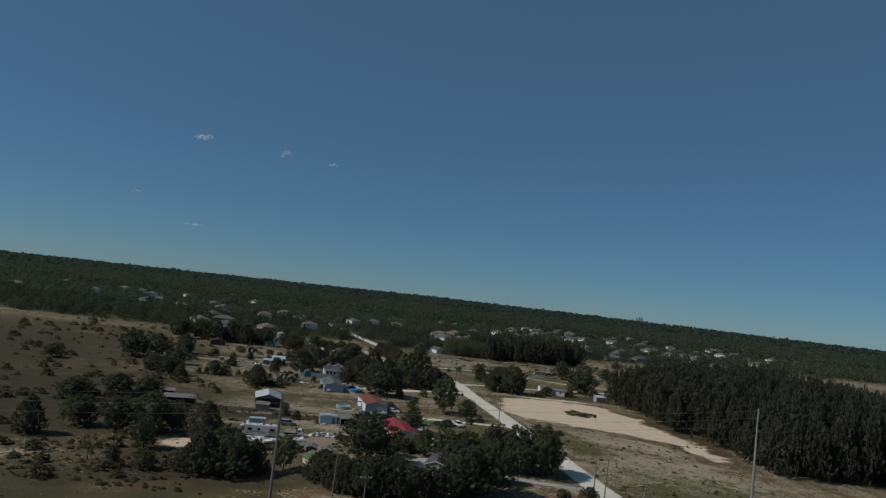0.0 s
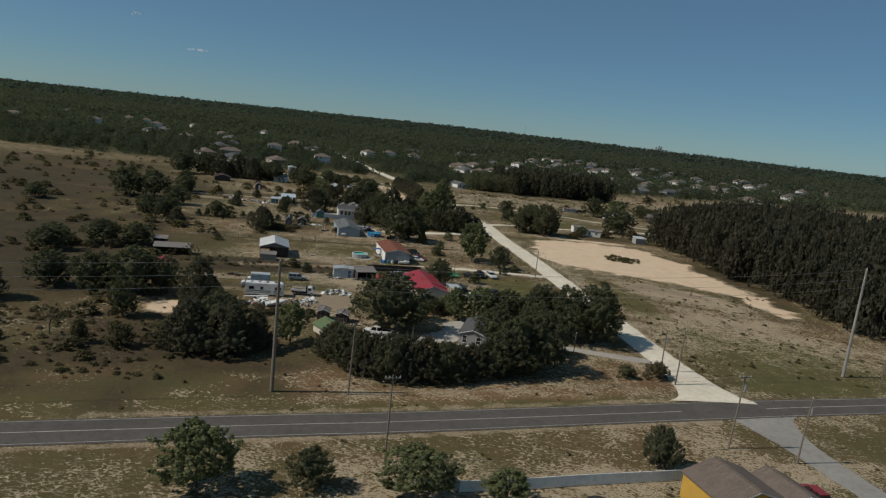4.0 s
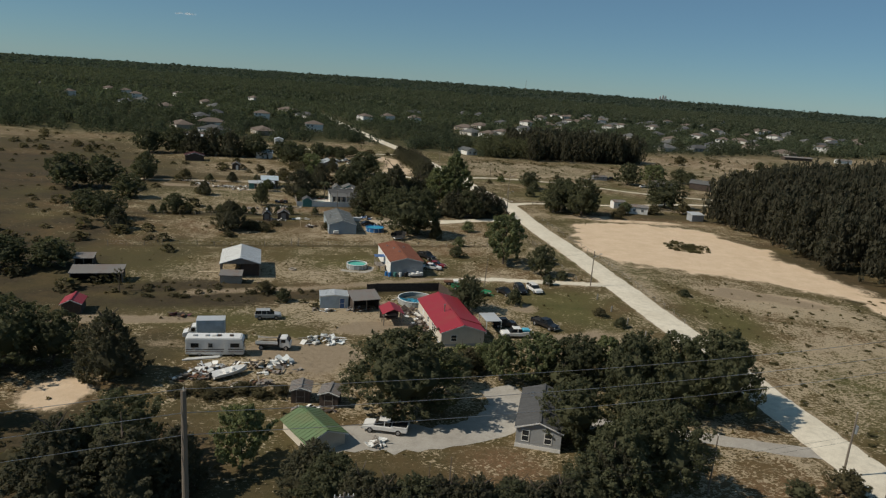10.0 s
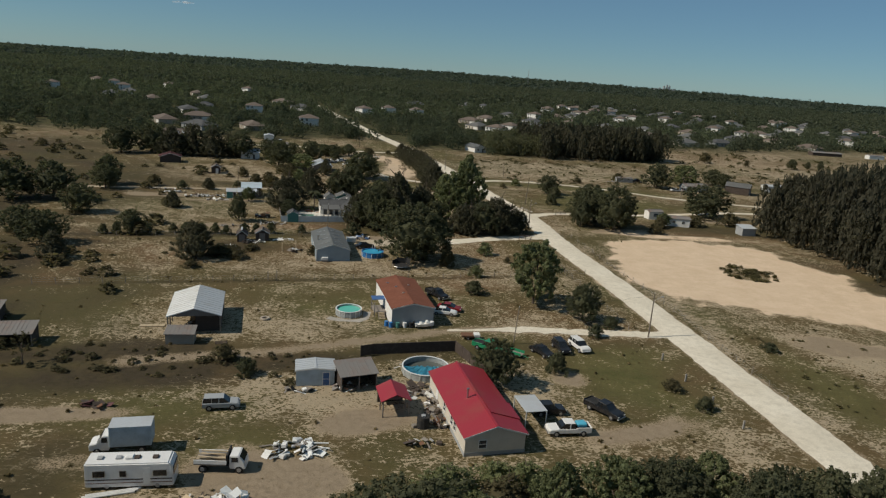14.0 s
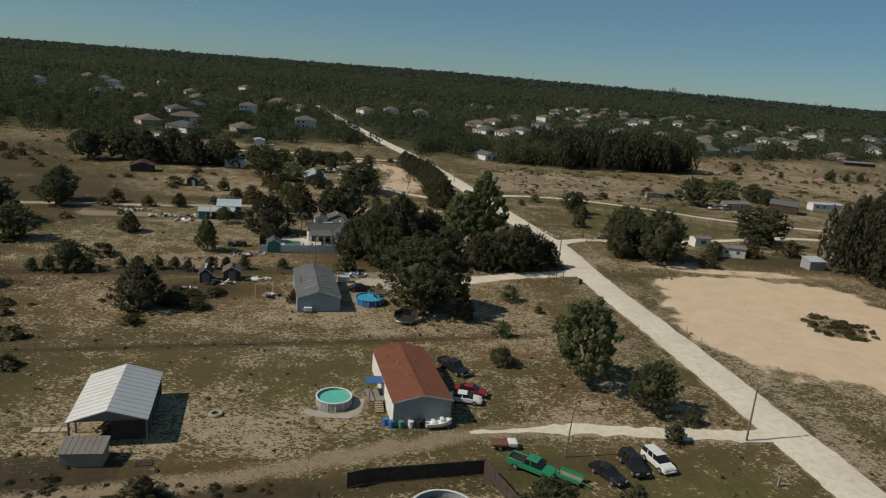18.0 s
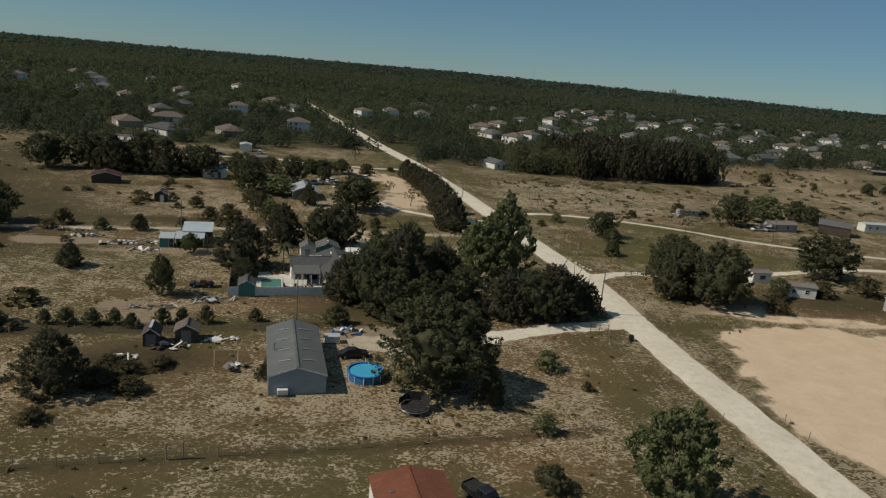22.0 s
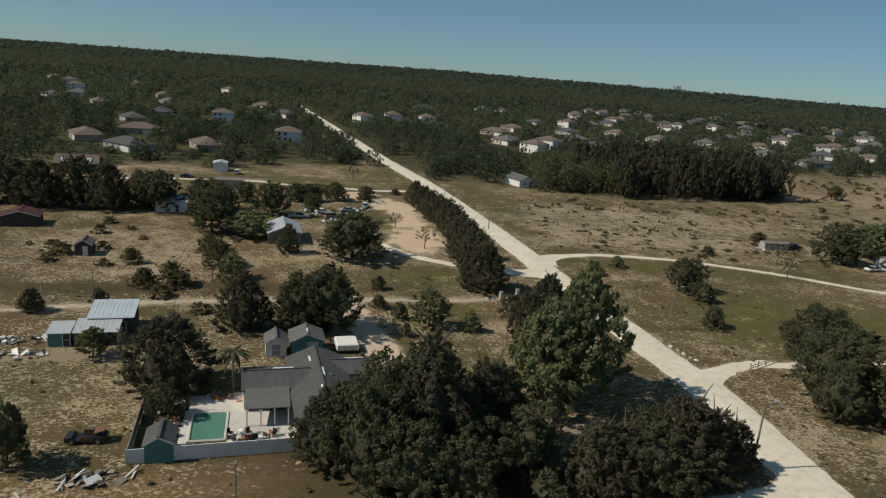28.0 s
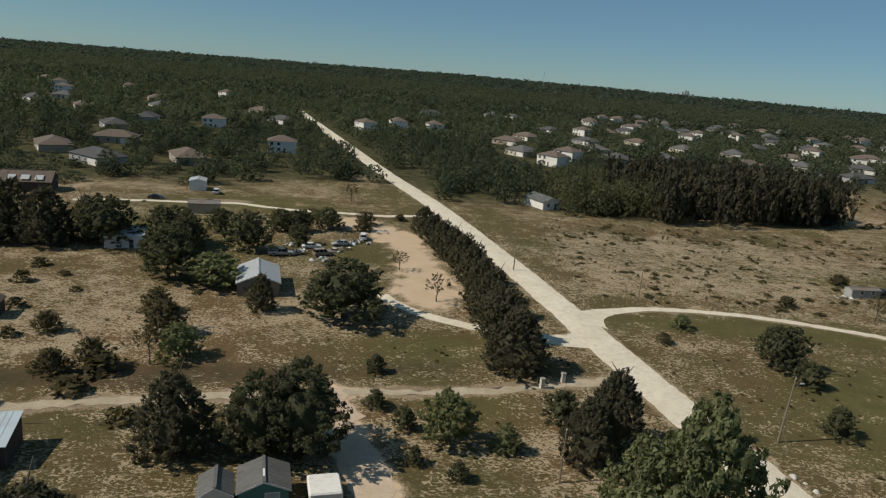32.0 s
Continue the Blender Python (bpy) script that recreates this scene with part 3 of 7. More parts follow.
def crown_sprays(kind, rng):
    """Foot, direction and reach of the sprays that make up a unit crown: one wide, one high, its foot at 0."""
    n, reach, thick, sweep, size, slender = GROWTH[kind]
    h = (np.arange(n) + rng.random(n)) / n
    ang = np.arange(n) * 2.39996 + rng.random(n) * 0.9
    ph = rng.random(6) * math.tau
    lump = 1 + 0.20 * np.sin(ang * 2 + ph[0] + 3 * h) + 0.15 * np.sin(ang * 3 + ph[1] - 6 * h) + 0.10 * np.sin(ang * 5 + ph[2] + 9 * h)
    if kind in ("cedar", "cone"):
        lump = 1 + 0.5 * (lump - 1)
    if kind == "cedar":
        env = np.minimum(1, 0.60 + h * 2.6) * (1.02 - h) ** 0.48 * 1.08
    elif kind == "cone":
        env = np.minimum(1, 0.7 + h * 2.2) * (1.02 - h) ** 0.5 * 1.05
    elif kind == "light":
        env = np.sin(math.pi * (0.16 + 0.80 * h)) ** 0.7
    elif kind == "pine":
        env = np.where(h > 0.35, (1.1 - h) * 1.4, 0.2)
    elif kind == "conifer":
        env = np.minimum(1, 0.5 + h * 1.6) * (1.03 - h) ** 0.62 * 1.12
    elif kind == "bush":
        env = np.sqrt(np.clip(1 - h * h, 0.02, 1))
    else:
        env = np.sin(math.pi * (0.20 + 0.76 * h)) ** 0.62
    deep = (0.30 if kind == "light" else 0.52) + (0.70 if kind == "light" else 0.48) * rng.random(n) ** 0.55
    if kind in ("cedar", "cone"):
        deep = 0.70 + 0.30 * rng.random(n)
    r = np.clip(0.5 * env * lump * deep - reach * 0.35, 0.015, 0.6)
    low = {"oak": 0.10, "light": 0.14, "bush": 0.05, "pine": 0.38, "bare": 0.34, "cedar": 0.03, "cone": 0.02, "conifer": 0.10}[kind]
    z = low + (0.94 - low - reach * 0.55) * h + 0.05 * np.sin(ang * 2 + ph[3])
    foot = np.stack([r * np.cos(ang), r * np.sin(ang), z], 1)
    way = np.stack([np.cos(ang), np.sin(ang), sweep * (0.45 + 0.9 * h)], 1) + rng.normal(size=(n, 3)) * 0.28
    way /= np.linalg.norm(way, axis=1, keepdims=True)
    return foot, way, reach * (0.6 + 0.75 * rng.random(n)), thick * (0.65 + 0.7 * rng.random(n))


def crown_points(kind, count, rng):
    """Places, facing, sizes and twig directions of the leaf patches in a unit crown."""
    foot, way, reach, thick = crown_sprays(kind, rng)
    w = rng.integers(0, len(foot), count)
    k = rng.random(count) ** 0.8
    girth = np.sin(math.pi * np.clip(0.18 + 0.80 * k, 0, 1)) * thick[w]
    off = rng.normal(size=(count, 3))
    off /= np.linalg.norm(off, axis=1, keepdims=True)
    p = foot[w] + way[w] * ((k - 0.25) * reach[w])[:, None] + off * (girth * (0.55 + 0.6 * rng.random(count)))[:, None]
    p[:, 2] = np.clip(p[:, 2], 0.015, 1.06)
    d = off + way[w] * 0.3 + rng.normal(size=off.shape) * 0.3 + np.array([0, 0, 0.25])
    return p, d, GROWTH[kind][4] * (0.6 + 0.8 * rng.random(count)), way[w]


def crown_mesh(kind, count, seed, mat, core=True, coarse=1.0):
    rng = np.random.default_rng(seed)
    p, d, s, way = crown_points(kind, count, rng)
    v = leaves(p, d, s * coarse, rng, way, GROWTH[kind][5]).tolist()
    f = [(i, i + 1, i + 2) for i in range(0, len(v), 3)]
    if core and kind not in ("bare", "pine", "light"):
        bm = bmesh.new()
        bmesh.ops.create_icosphere(bm, subdivisions=2, radius=0.5)
        base = len(v)
        for q in bm.verts:
            k = 1 + 0.4 * noise.noise(q.co * 5 + Vector((seed, 0, 0)))
            if kind in ("cedar", "cone"):
                t = q.co.z + 0.5
                w = 0.52 * k * min(1, max(0.08, (1 - t) * 1.3))
                v.append((q.co.x * w * 1.2, q.co.y * w * 1.2, 0.02 + 0.78 * t))
            else:
                v.append((q.co.x * 0.58 * k, q.co.y * 0.58 * k, 0.45 + q.co.z * 0.55 * k))
        f += [tuple(base + q.index for q in face.verts) for face in bm.faces]
        bm.free()
    return mesh_from(kind + "_crown", v, f, mat)


def trunk_mesh(kind, seed):
    """A tapered trunk with limbs, one unit high."""
    rng = random.Random(seed)
    bm = bmesh.new()
    top = 0.55 if kind in ("oak", "light", "bare") else 0.85
    bend = [Vector((0, 0, 0))]
    for i in range(1, 5):
        bend.append(Vector((rng.uniform(-0.03, 0.03), rng.uniform(-0.03, 0.03), top * i / 4)))
    for i in range(4):
        add_rod(bm, bend[i], bend[i + 1], 0.035 * (1 - i * 0.17), 0.035 * (1 - (i + 1) * 0.17), 7, False)
    for i in range(6 if kind != "pine" else 4):
        s = bend[2 + i % 3]
        a = i * 1.1 + rng.random()
        r = rng.uniform(0.14, 0.22)
        mid = s + Vector((math.cos(a) * r * 0.5, math.sin(a) * r * 0.5, 0.10))
        add_rod(bm, s, mid, 0.016, 0.010, 5, False)
        add_rod(bm, mid, s + Vector((math.cos(a) * r, math.sin(a) * r, rng.uniform(0.14, 0.3))), 0.010, 0.004, 5, False)
    me = bpy.data.meshes.new("trunk")
    bm.to_mesh(me)
    bm.free()
    me.materials.append(MAT["bark"])
    return me


KINDS = {"oak": ("oak", "oak", 13000, "dense dark green oak tree"), "cedar": ("cedar", "cedar", 13000, "dark green bushy cedar tree"), "light": ("light", "light_leaf", 13000, "tall light green leafy tree with airy crown"),
         "cone": ("cone", "scrub", 6500, "trimmed cone-shaped evergreen shrub"), "bush": ("bush", "scrub", 2400, "low olive scrub bush"), "pine": ("pine", "pine", 2500, "slender dark pine tree"),
         "shrub": ("bush", "oak", 3200, "round dark green shrub"), "bare": ("bare", "scrub", 900, "thin young tree with sparse leaves"), "green": ("bush", "light_leaf", 2800, "light green leafy shrub")}
STOCK = {}
FAR_STOCK = {}
for key in ("oak", "cedar", "light"):
    form, mat, count, _ = KINDS[key]
    FAR_STOCK[key] = [(crown_mesh(form, 4200, 70 * i + len(key), mat, True, 1.7), trunk_mesh(form, i)) for i in range(4)]
for key, (form, mat, count, _) in KINDS.items():
    STOCK[key] = [(crown_mesh(form, count, 10 * i + len(key), mat), trunk_mesh(form, i)) for i in range(5)]
tree_rng = random.Random(5)


def tree(kind, x, y, h, w, label="", group="", deep=None):
    form, mat, count, text = KINDS[kind]
    crown, trunk = tree_rng.choice(FAR_STOCK[kind] if kind in FAR_STOCK and (y > 335 or abs(x) > 72) else STOCK[kind])
    low = kind in ("bush", "shrub", "cone", "green")
    t = thing("bush" if low else kind.replace("light", "leafy").replace("bare", "young") + "_tree", at(x, y, tree_rng.uniform(0, 360)), label or text, "bush" if low else "tree", group)
    up = {"oak": 0.02, "light": 0.05, "pine": 0.0, "bare": 0.12}.get(kind, 0.0) * h
    c = link("crown", crown, t)
    c.location.z, c.scale = up, (w * 1.05, (deep or w) * 1.05, h - up)
    k = link("trunk", trunk, t)
    k.scale = (min(w, h) * 0.85, min(w, h) * 0.85, h)
    return t


def stuff_mesh(name, spots, form, count, mat, seed, label, category, fill=1.35):
    """Many plants too many to count: x, y, height, width of each."""
    rng = np.random.default_rng(seed)
    temps = []
    for i in range(5):
        p, d, s, way = crown_points(form, count, rng)
        temps.append(leaves(p, d, s * math.sqrt(1500.0 / count) * fill, rng).astype(np.float32))
    spots = np.asarray(spots, np.float32)
    out = []
    for i in range(5):
        sel = spots[i::5]
        if not len(sel):
            continue
        ang = rng.random(len(sel)) * math.tau
        c, s = np.cos(ang)[:, None], np.sin(ang)[:, None]
        t = temps[i]
        px = (t[None, :, 0] * c - t[None, :, 1] * s) * sel[:, 3:4] + sel[:, 0:1]
        py = (t[None, :, 0] * s + t[None, :, 1] * c) * sel[:, 3:4] + sel[:, 1:2]
        pz = t[None, :, 2] * sel[:, 2:3] + (sel[:, 4:5] if sel.shape[1] > 4 else 0)
        out.append(np.stack([px, py, pz], -1).reshape(-1, 3))
    v = np.concatenate(out)
    me = bpy.data.meshes.new(name)
    nf = len(v) // 3
    me.vertices.add(len(v))
    me.vertices.foreach_set("co", v.ravel())
    me.loops.add(len(v))
    me.loops.foreach_set("vertex_index", np.arange(len(v), dtype=np.int32))
    me.polygons.add(nf)
    me.polygons.foreach_set("loop_start", np.arange(0, len(v), 3, dtype=np.int32))
    me.materials.append(MAT[mat])
    me.update(calc_edges=True)
    return tagged(link(name, me), label, category, kind="stuff")


# single trees: kind, x, y, height, width
TREES = """
oak -59 128 10.5 12; oak -66 127 9 9; oak -53 130 8.5 8; oak -53.7 112 7.5 5.5; cedar -43.8 126.5 10 9.8; cedar -36 97.5 9.5 11.5; cedar -29.5 97.5 9 10.5; cedar -25.5 101 7.5 6.5; oak -33 103 9.5 11; bush -53.7 95.5 4.6 3; bush -47 95.8 4.2 5; cedar -82 115 9.6 7.7; light -20 105.5 8.2 6
cedar -11.5 101 6.6 7.7; oak -9 97.5 7.4 7; cedar -6 94.5 7.8 7.0; cedar -3.4 93.6 7.6 6.6; oak -0.6 93 8.2 7; cedar 2.4 93 8.4 7.3; cedar 5.2 93.4 8 7.3; oak 8.2 94.2 7.2 7; cedar 11 95.2 6.6 7.0; cedar 13.8 96.6 6.6 7.0; oak 17 98.6 7.6 7.4; cedar 20 100 8.6 7.7; cedar 0.5 95.5 6.5 6.6; cedar 9.5 97 6 6.6
oak 21.5 101.5 11 9.5; oak 26.5 104 12.2 9; oak 30 126 12 9; oak 35.5 125 12.5 10; oak 42 125 13.5 11; oak 44.5 129 11 8; oak 27 113 10.5 8; oak 33 131 9 8
oak -2.3 120.5 12.6 14; light 3.5 129 6.2 6; bush 7 135 4 6; light 12 132.5 7.6 5.5; light 17.7 133 8.4 7; oak 23.6 133.2 8.2 8.5; light 29 136 7 7; shrub 21 130.5 4.5 6; green 1 137 3.6 6; green 6.5 139 3.2 4.6; oak 19.5 115 9 8; green 9.5 138 4 5
oak 9.1 164.8 7.4 6.2; light 20.4 202.5 13.6 10.4; oak 28.6 194.2 7.6 6.6; cone 3.6 225.8 5.2 4.0; green 13.6 238 3.4 4.2; green 10 218.5 2.9 3; shrub 8.8 206.6 2.9 4.2; bush 18.5 231.5 1.6 1.6
cedar -52.5 220.5 8.4 9.4; oak -4.6 229 14.2 14.4; oak -1.4 231 11.8 10; shrub -20.6 250.5 3.6 4; oak -53 258.2 7.6 4.8; bush -47 222.5 2.6 5; bush -43.5 221.5 2.2 4.5; bush -51 213 1.6 3.6; bush -49 224 2 4; bush -46 227 1.7 4; bush -42.5 229.5 1.5 4; bush -49.5 229 1.4 3.6; bush -27.8 228 2.4 2.6; bush -27.6 232 2.2 2.4; bush -27.5 236 2 2.6; cedar -43.5 277.5 10.5 12.5; oak -41.4 270 4.6 4.2; cedar -39.8 299.5 10.2 9.2; oak -31 300.5 9.8 9; oak -26 301 11.4 10.4; cedar -28.4 301.5 10 8
oak -27.0 345 10.8 15.2; oak -15.6 258.4 12.4 10; cedar -9.8 262.5 16 14.3; oak -14.5 263 13.5 10; cedar -20.5 263 9.5 9.4; oak -4.5 260.5 8.5 9; oak -12 255.5 10 9; oak -6 256 8 8; cedar -3.5 266 12 11.0; oak 1 262 9 8; light 5.5 277 14.5 12; light 10.9 281 20 11.6; light 9 287 13 10; cedar -2 268 11 9.9
cedar 8.5 260 8.6 8; cedar 11 260 8.4 9.5; oak 14.5 260.5 9.4 9.4; cedar 18.5 262 11 11.0; cedar 22.5 264 8.6 8.8; cedar 25.8 265.5 6.6 6.6; shrub 2.5 257 4 5
oak 47 336 8 7.6; shrub 48 329 4.6 4.6; shrub 44 314 4.4 4.4; oak 50.5 285 12 12; oak 57 277.5 14.5 13; oak 54 296 11.5 11; oak 60.5 283 9 8; oak 47 279.5 9 6.5; bush 70 276 3.2 5; light 76 288 4.6 5; oak 98 308 12.2 15; bush 101 295 4.9 7.5; bush 74 285 3.6 5
oak 101.6 371 11.6 11.5; light 116.8 379.5 10.5 13; oak 135 391.5 8 8; oak 138 386 7 8; bush 171 489 6.8 7.6; oak 223.5 485 6.8 6.3; oak 237.5 492 5.2 3.4; oak 246.8 494 6 3.8; bush 193.7 482 4.3 3.4; bare 82 365 6 5; bare 78 352 5 4
cedar -13.6 414 7.6 7.7; cedar -11 404 7.8 7.7; cedar -8.7 396 8 8.1; cedar -6.3 388 8.4 8.1; cedar -4.2 380 8.8 8.4; cedar -2.6 370 9.2 8.8; cedar -1.4 360 9.2 9.0; cedar -0.4 350 9.8 9.5; cedar 0.6 340 10.2 10.1; cedar 1.6 328 10.4 11.4
cedar 11 307 10.6 9.2; cedar 7 303 8.5 7.2; shrub -19.4 323.5 3 3; light -9.4 305 7.2 6.4; light -57 285.4 4.6 4.4; bare -53.6 286.5 4 3.4; green -2.3 304.2 4 3.4; shrub -14.6 307.9 3.4 2.8; shrub -13.2 300.3 2.5 2; shrub -8.2 297.8 2.4 2.4; shrub -18.6 313 2.6 3.2; shrub 6 313 4.5 5
green -48 324 5.6 6; bush -53 332 6 7; oak -62.7 359.7 11.5 12; light -53.3 357 6.8 11; cedar -41.3 345.4 7 5.4; bush -57.8 341 4.5 6; oak -53.2 383 9.8 9.5; oak -64.2 398 6.5 6.5; oak -67 383 8 8; bush -58 319 4.5 5; bare -51 321 7 4; bush -62 316 4 4.6; shrub -66 307 2.6 2.8
oak -72 385 9 10; oak -84 380 11 13; cedar -95 376 13 12.1; cedar -104 378 14 13.2; cedar -112 374 13 13.2; oak -122 378 13 14; cedar -90 384 10 8.8; oak -133 372 12 13; cedar -66 378 8 7.7; oak -50.5 404 6 7; oak -46 405 6 7; oak -39.3 410 6 8; oak -43.3 391.7 5.4 5.4
bush -29.8 410.6 2.8 5.5; bush -30 418 4 6; bare -18.5 376.4 4.8 4.4; bare -10.4 357 6 5; bush -20.7 426.7 2 4; bare -37.5 448.6 6.8 4.5; cedar -74 301 4 4.4; shrub -82 299 3 3.4; bush -92 301 4 5; green 36 352 3 4; bush 30 344 2 3; bush -70 330 3.4 4.4
oak -97 169 5.6 10; oak -86 174 7 10; oak -78 177 6.4 9; oak -120 268 12 13; oak -110 272 11.5 13; oak -95 257 8 9; oak -106 299 10 8; oak -104 292 8 8; oak -93 160 6.6 9; oak -140 238 6 8; oak -88 225 8 9; oak -97 232 7 8; cedar -80 214 6 6.6; oak -74 239 6 6; bare -58 163 5 4; shrub -27 163.5 2.8 3; bush -31.5 168 2.6 4; shrub 19 170 3.6 3.4; shrub 29 186 2.6 2.8; shrub 33 191 2.4 3; shrub 38.5 160 2.2 2.6; bush 36 166 1.8 3
shrub 43.6 104.5 2.6 3.4; bush 50 106 3.4 5; bush -33 122.5 1.4 3.2; bush -30 123.5 1.6 3.4; bush -27 123 1.3 3; bush -24.5 124 1.7 3.6; bush -22 123 1.4 3; bush -19.5 124 1.6 3; bush -28.5 121.8 1.2 2.8; bare -60 98 6 5; oak -76 128 8 9; light -20.5 54.5 8.2 8.5; oak -8 56.5 5.2 4.8; light 4.7 57.4 6 9; oak 38.2 69.7 6.2 5; light 15 56 5 6
shrub 60 184 1.6 3; bush 101 318 4 5; bush 88 291 4 6; cedar -75 270 5 5.5; bare -20 345 3 3; bush 66 371 2.5 4; bush 90 392 3 5; bush 62 302 5 6; bush 57 310 4 4; shrub 70 325 3 4
"""
for row in TREES.replace("\n", ";").split(";"):
    if row.strip():
        kind, *v = row.split()
        tree(kind, *map(float, v))
for x, y in ((-79.6, 236), (-76.7, 236.6), (-73.1, 237.4), (-69.7, 238.2), (-64.6, 241.3), (-61.7, 241.8), (-57.8, 242.3), (-54.8, 243.3), (-51.8, 242.4), (-47.9, 244.8), (-45.2, 246.1), (-41.4, 246.4), (-34, 248.9)):
    tree("shrub", x, y, tree_rng.uniform(2.4, 3.3), tree_rng.uniform(2.1, 2.8), "round dark shrub in a hedge row", "hedge row")

# pine stand beside the sand pit and the pine block behind the far field
stand = np.random.default_rng(3)
spots = []
for _ in range(1500):
    x, y = stand.uniform(100, 210), stand.uniform(150, 330)
    edge = np.interp(y, [150, 165, 196, 205, 230, 260, 280, 290, 330], [120, 119, 116, 113, 110, 107.5, 104, 105, 144])
    if x > edge + stand.uniform(0, 3):
        spots.append((x, y, stand.uniform(14.0, 19.0) + np.interp(x - edge, [4, 26, 60], [0, 5.0, 7.5]), stand.uniform(5.5, 8.5)))
stuff_mesh("pine_stand", spots, "conifer", 340, "pine", 4, "dense dark pine plantation beside the sand pit", "pine wood", 1.15)
spots, broad = [], []
for _ in range(430):
    x = 36 + 104 * stand.random()
    y = np.interp(x, [36, 65, 100, 140], [455, 456, 460, 474]) + stand.random() * 52 + 4 * math.sin(x * 0.35)
    if x < 52 + 30 * stand.random():
        broad.append((x, y, stand.uniform(7, 14), stand.uniform(6, 11)))
    else:
        spots.append((x, y, stand.uniform(12, 20), stand.uniform(6, 9.5)))
stuff_mesh("pine_block", spots, "conifer", 420, "pine", 6, "tall dark pine block behind the dry field", "pine wood")
stuff_mesh("broadleaf_grove", broad, "oak", 360, "oak", 7, "dense green grove beside the pine block", "grove")


def scatter(seed, count, y0, y1, h, w, keep=None):
    rng = np.random.default_rng(seed)
    r = np.sqrt(rng.random(count) * (y1 ** 2 - y0 ** 2) + y0 ** 2)
    a = radians(-41) + rng.random(count) * radians(80)
    x, y = -np.sin(a) * r - 8, np.cos(a) * r
    ok = np.ones(count, bool)
    if keep is not None:
        ok = keep(x, y, rng)
    lift = np.clip((y - 2800) / 1900, 0, 1) ** 1.3 * (13 + 5 * np.sin(x / 900.0 + 1.0) + 4 * np.exp(-((x - 120) / 420) ** 2))
    k = 0.7 + 0.6 * rng.random(count)
    return np.stack([x, y, h * k, w * (0.7 + 0.6 * rng.random(count)), lift], 1)[ok]


# ---------------------------------------------------------------- building materials
def ribbed(name, colour, rough=0.45, wear=0.3, metal=0.0, rust=(0.22, 0.11, 0.06)):
    return painted(name, colour, rough, wear, 0.35, metal, rust, 0.5)


def siding(name, colour, wear=0.25):
    """Lap siding: thin shadow joints every hand's width, and dirt."""
    m, n, l, b = material(name, 0.7, 0.0, 0.3)
    co, sep = n.new("ShaderNodeTexCoord"), n.new("ShaderNodeSeparateXYZ")
    l.new(co.outputs["Object"], sep.inputs[0])
    saw = maths(n, l, "FRACT", maths(n, l, "DIVIDE", sep.outputs[2], 0.22))
    big, fine = noise_node(n, l, 0.7, 4), noise_node(n, l, 9.0, 3)
    c = mix(n, l, ramp(n, l, big, (0.42, 0.0), (0.75, wear)), colour, tuple(v * 0.45 for v in colour))
    c = mix(n, l, ramp(n, l, fine, (0.4, 0.0), (0.7, 0.15)), c, (0.16, 0.13, 0.10))
    l.new(c, b.inputs["Base Color"])
    bump(n, l, b, saw, 0.5, 0.02)
    return m


def shingle(name, colour):
    m, n, l, b = material(name, 0.92, 0.0, 0.2)
    br = n.new("ShaderNodeTexNoise")
    co = n.new("ShaderNodeTexCoord")
    br.inputs["Scale"].default_value, br.inputs["Detail"].default_value = 4.0, 2.0
    l.new(co.outputs["Object"], br.inputs[0])
    big = noise_node(n, l, 0.45, 5, 0.7)
    streak = noise_node(n, l, 1.0, 3, 0.6, stretch=(0.5, 6.0, 0.5))
    c = mix(n, l, br.outputs[0], tuple(v * 0.75 for v in colour), tuple(v * 1.3 for v in colour))
    c = mix(n, l, ramp(n, l, big, (0.4, 0.0), (0.75, 0.5)), c, tuple(v * 0.55 for v in colour))
    c = mix(n, l, ramp(n, l, streak, (0.5, 0.0), (0.75, 0.35)), c, tuple(min(1, v * 1.7 + 0.03) for v in colour))
    l.new(c, b.inputs["Base Color"])
    bump(n, l, b, br.outputs[0], 0.3, 0.02)
    return m


def glassy(name, colour, rough=0.08):
    m, n, l, b = material(name, rough, 0.0, 0.6)
    l.new(mix(n, l, noise_node(n, l, 2.0, 2), colour, tuple(v * 1.6 for v in colour)), b.inputs["Base Color"])
    return m


def water(name, colour):
    m, n, l, b = material(name, 0.06, 0.0, 0.5)
    l.new(mix(n, l, noise_node(n, l, 0.8, 3), colour, tuple(v * 1.35 for v in colour)), b.inputs["Base Color"])
    bump(n, l, b, noise_node(n, l, 3.0, 3), 0.12, 0.03)
    return m


MAT["red_metal"] = ribbed("red_metal_roofing", (0.31, 0.026, 0.038), 0.5, 0.3)
MAT["terracotta"] = shingle("terracotta_shingle", (0.185, 0.070, 0.043))
MAT["grey_shingle"] = shingle("dark_grey_shingle", (0.085, 0.085, 0.085))
MAT["mid_shingle"] = shingle("grey_shingle", (0.125, 0.125, 0.120))
MAT["brown_shingle"] = shingle("brown_shingle", (0.145, 0.115, 0.095))
MAT["grey_metal"] = ribbed("grey_green_metal_roofing", (0.130, 0.134, 0.126), 0.6, 0.5, 0.1, (0.22, 0.215, 0.20))
MAT["white_metal"] = ribbed("galvanised_white_roofing", (0.52, 0.54, 0.55), 0.42, 0.35, 0.15, (0.40, 0.36, 0.30))
# Paler copy of white_metal: whiter panels, plus sun on the slope put into colour.
MAT["sunlit_metal"] = ribbed("sunlit_galvanised_roofing", (0.76, 0.75, 0.71), 0.45, 0.45, 0.1, (0.50, 0.44, 0.36))
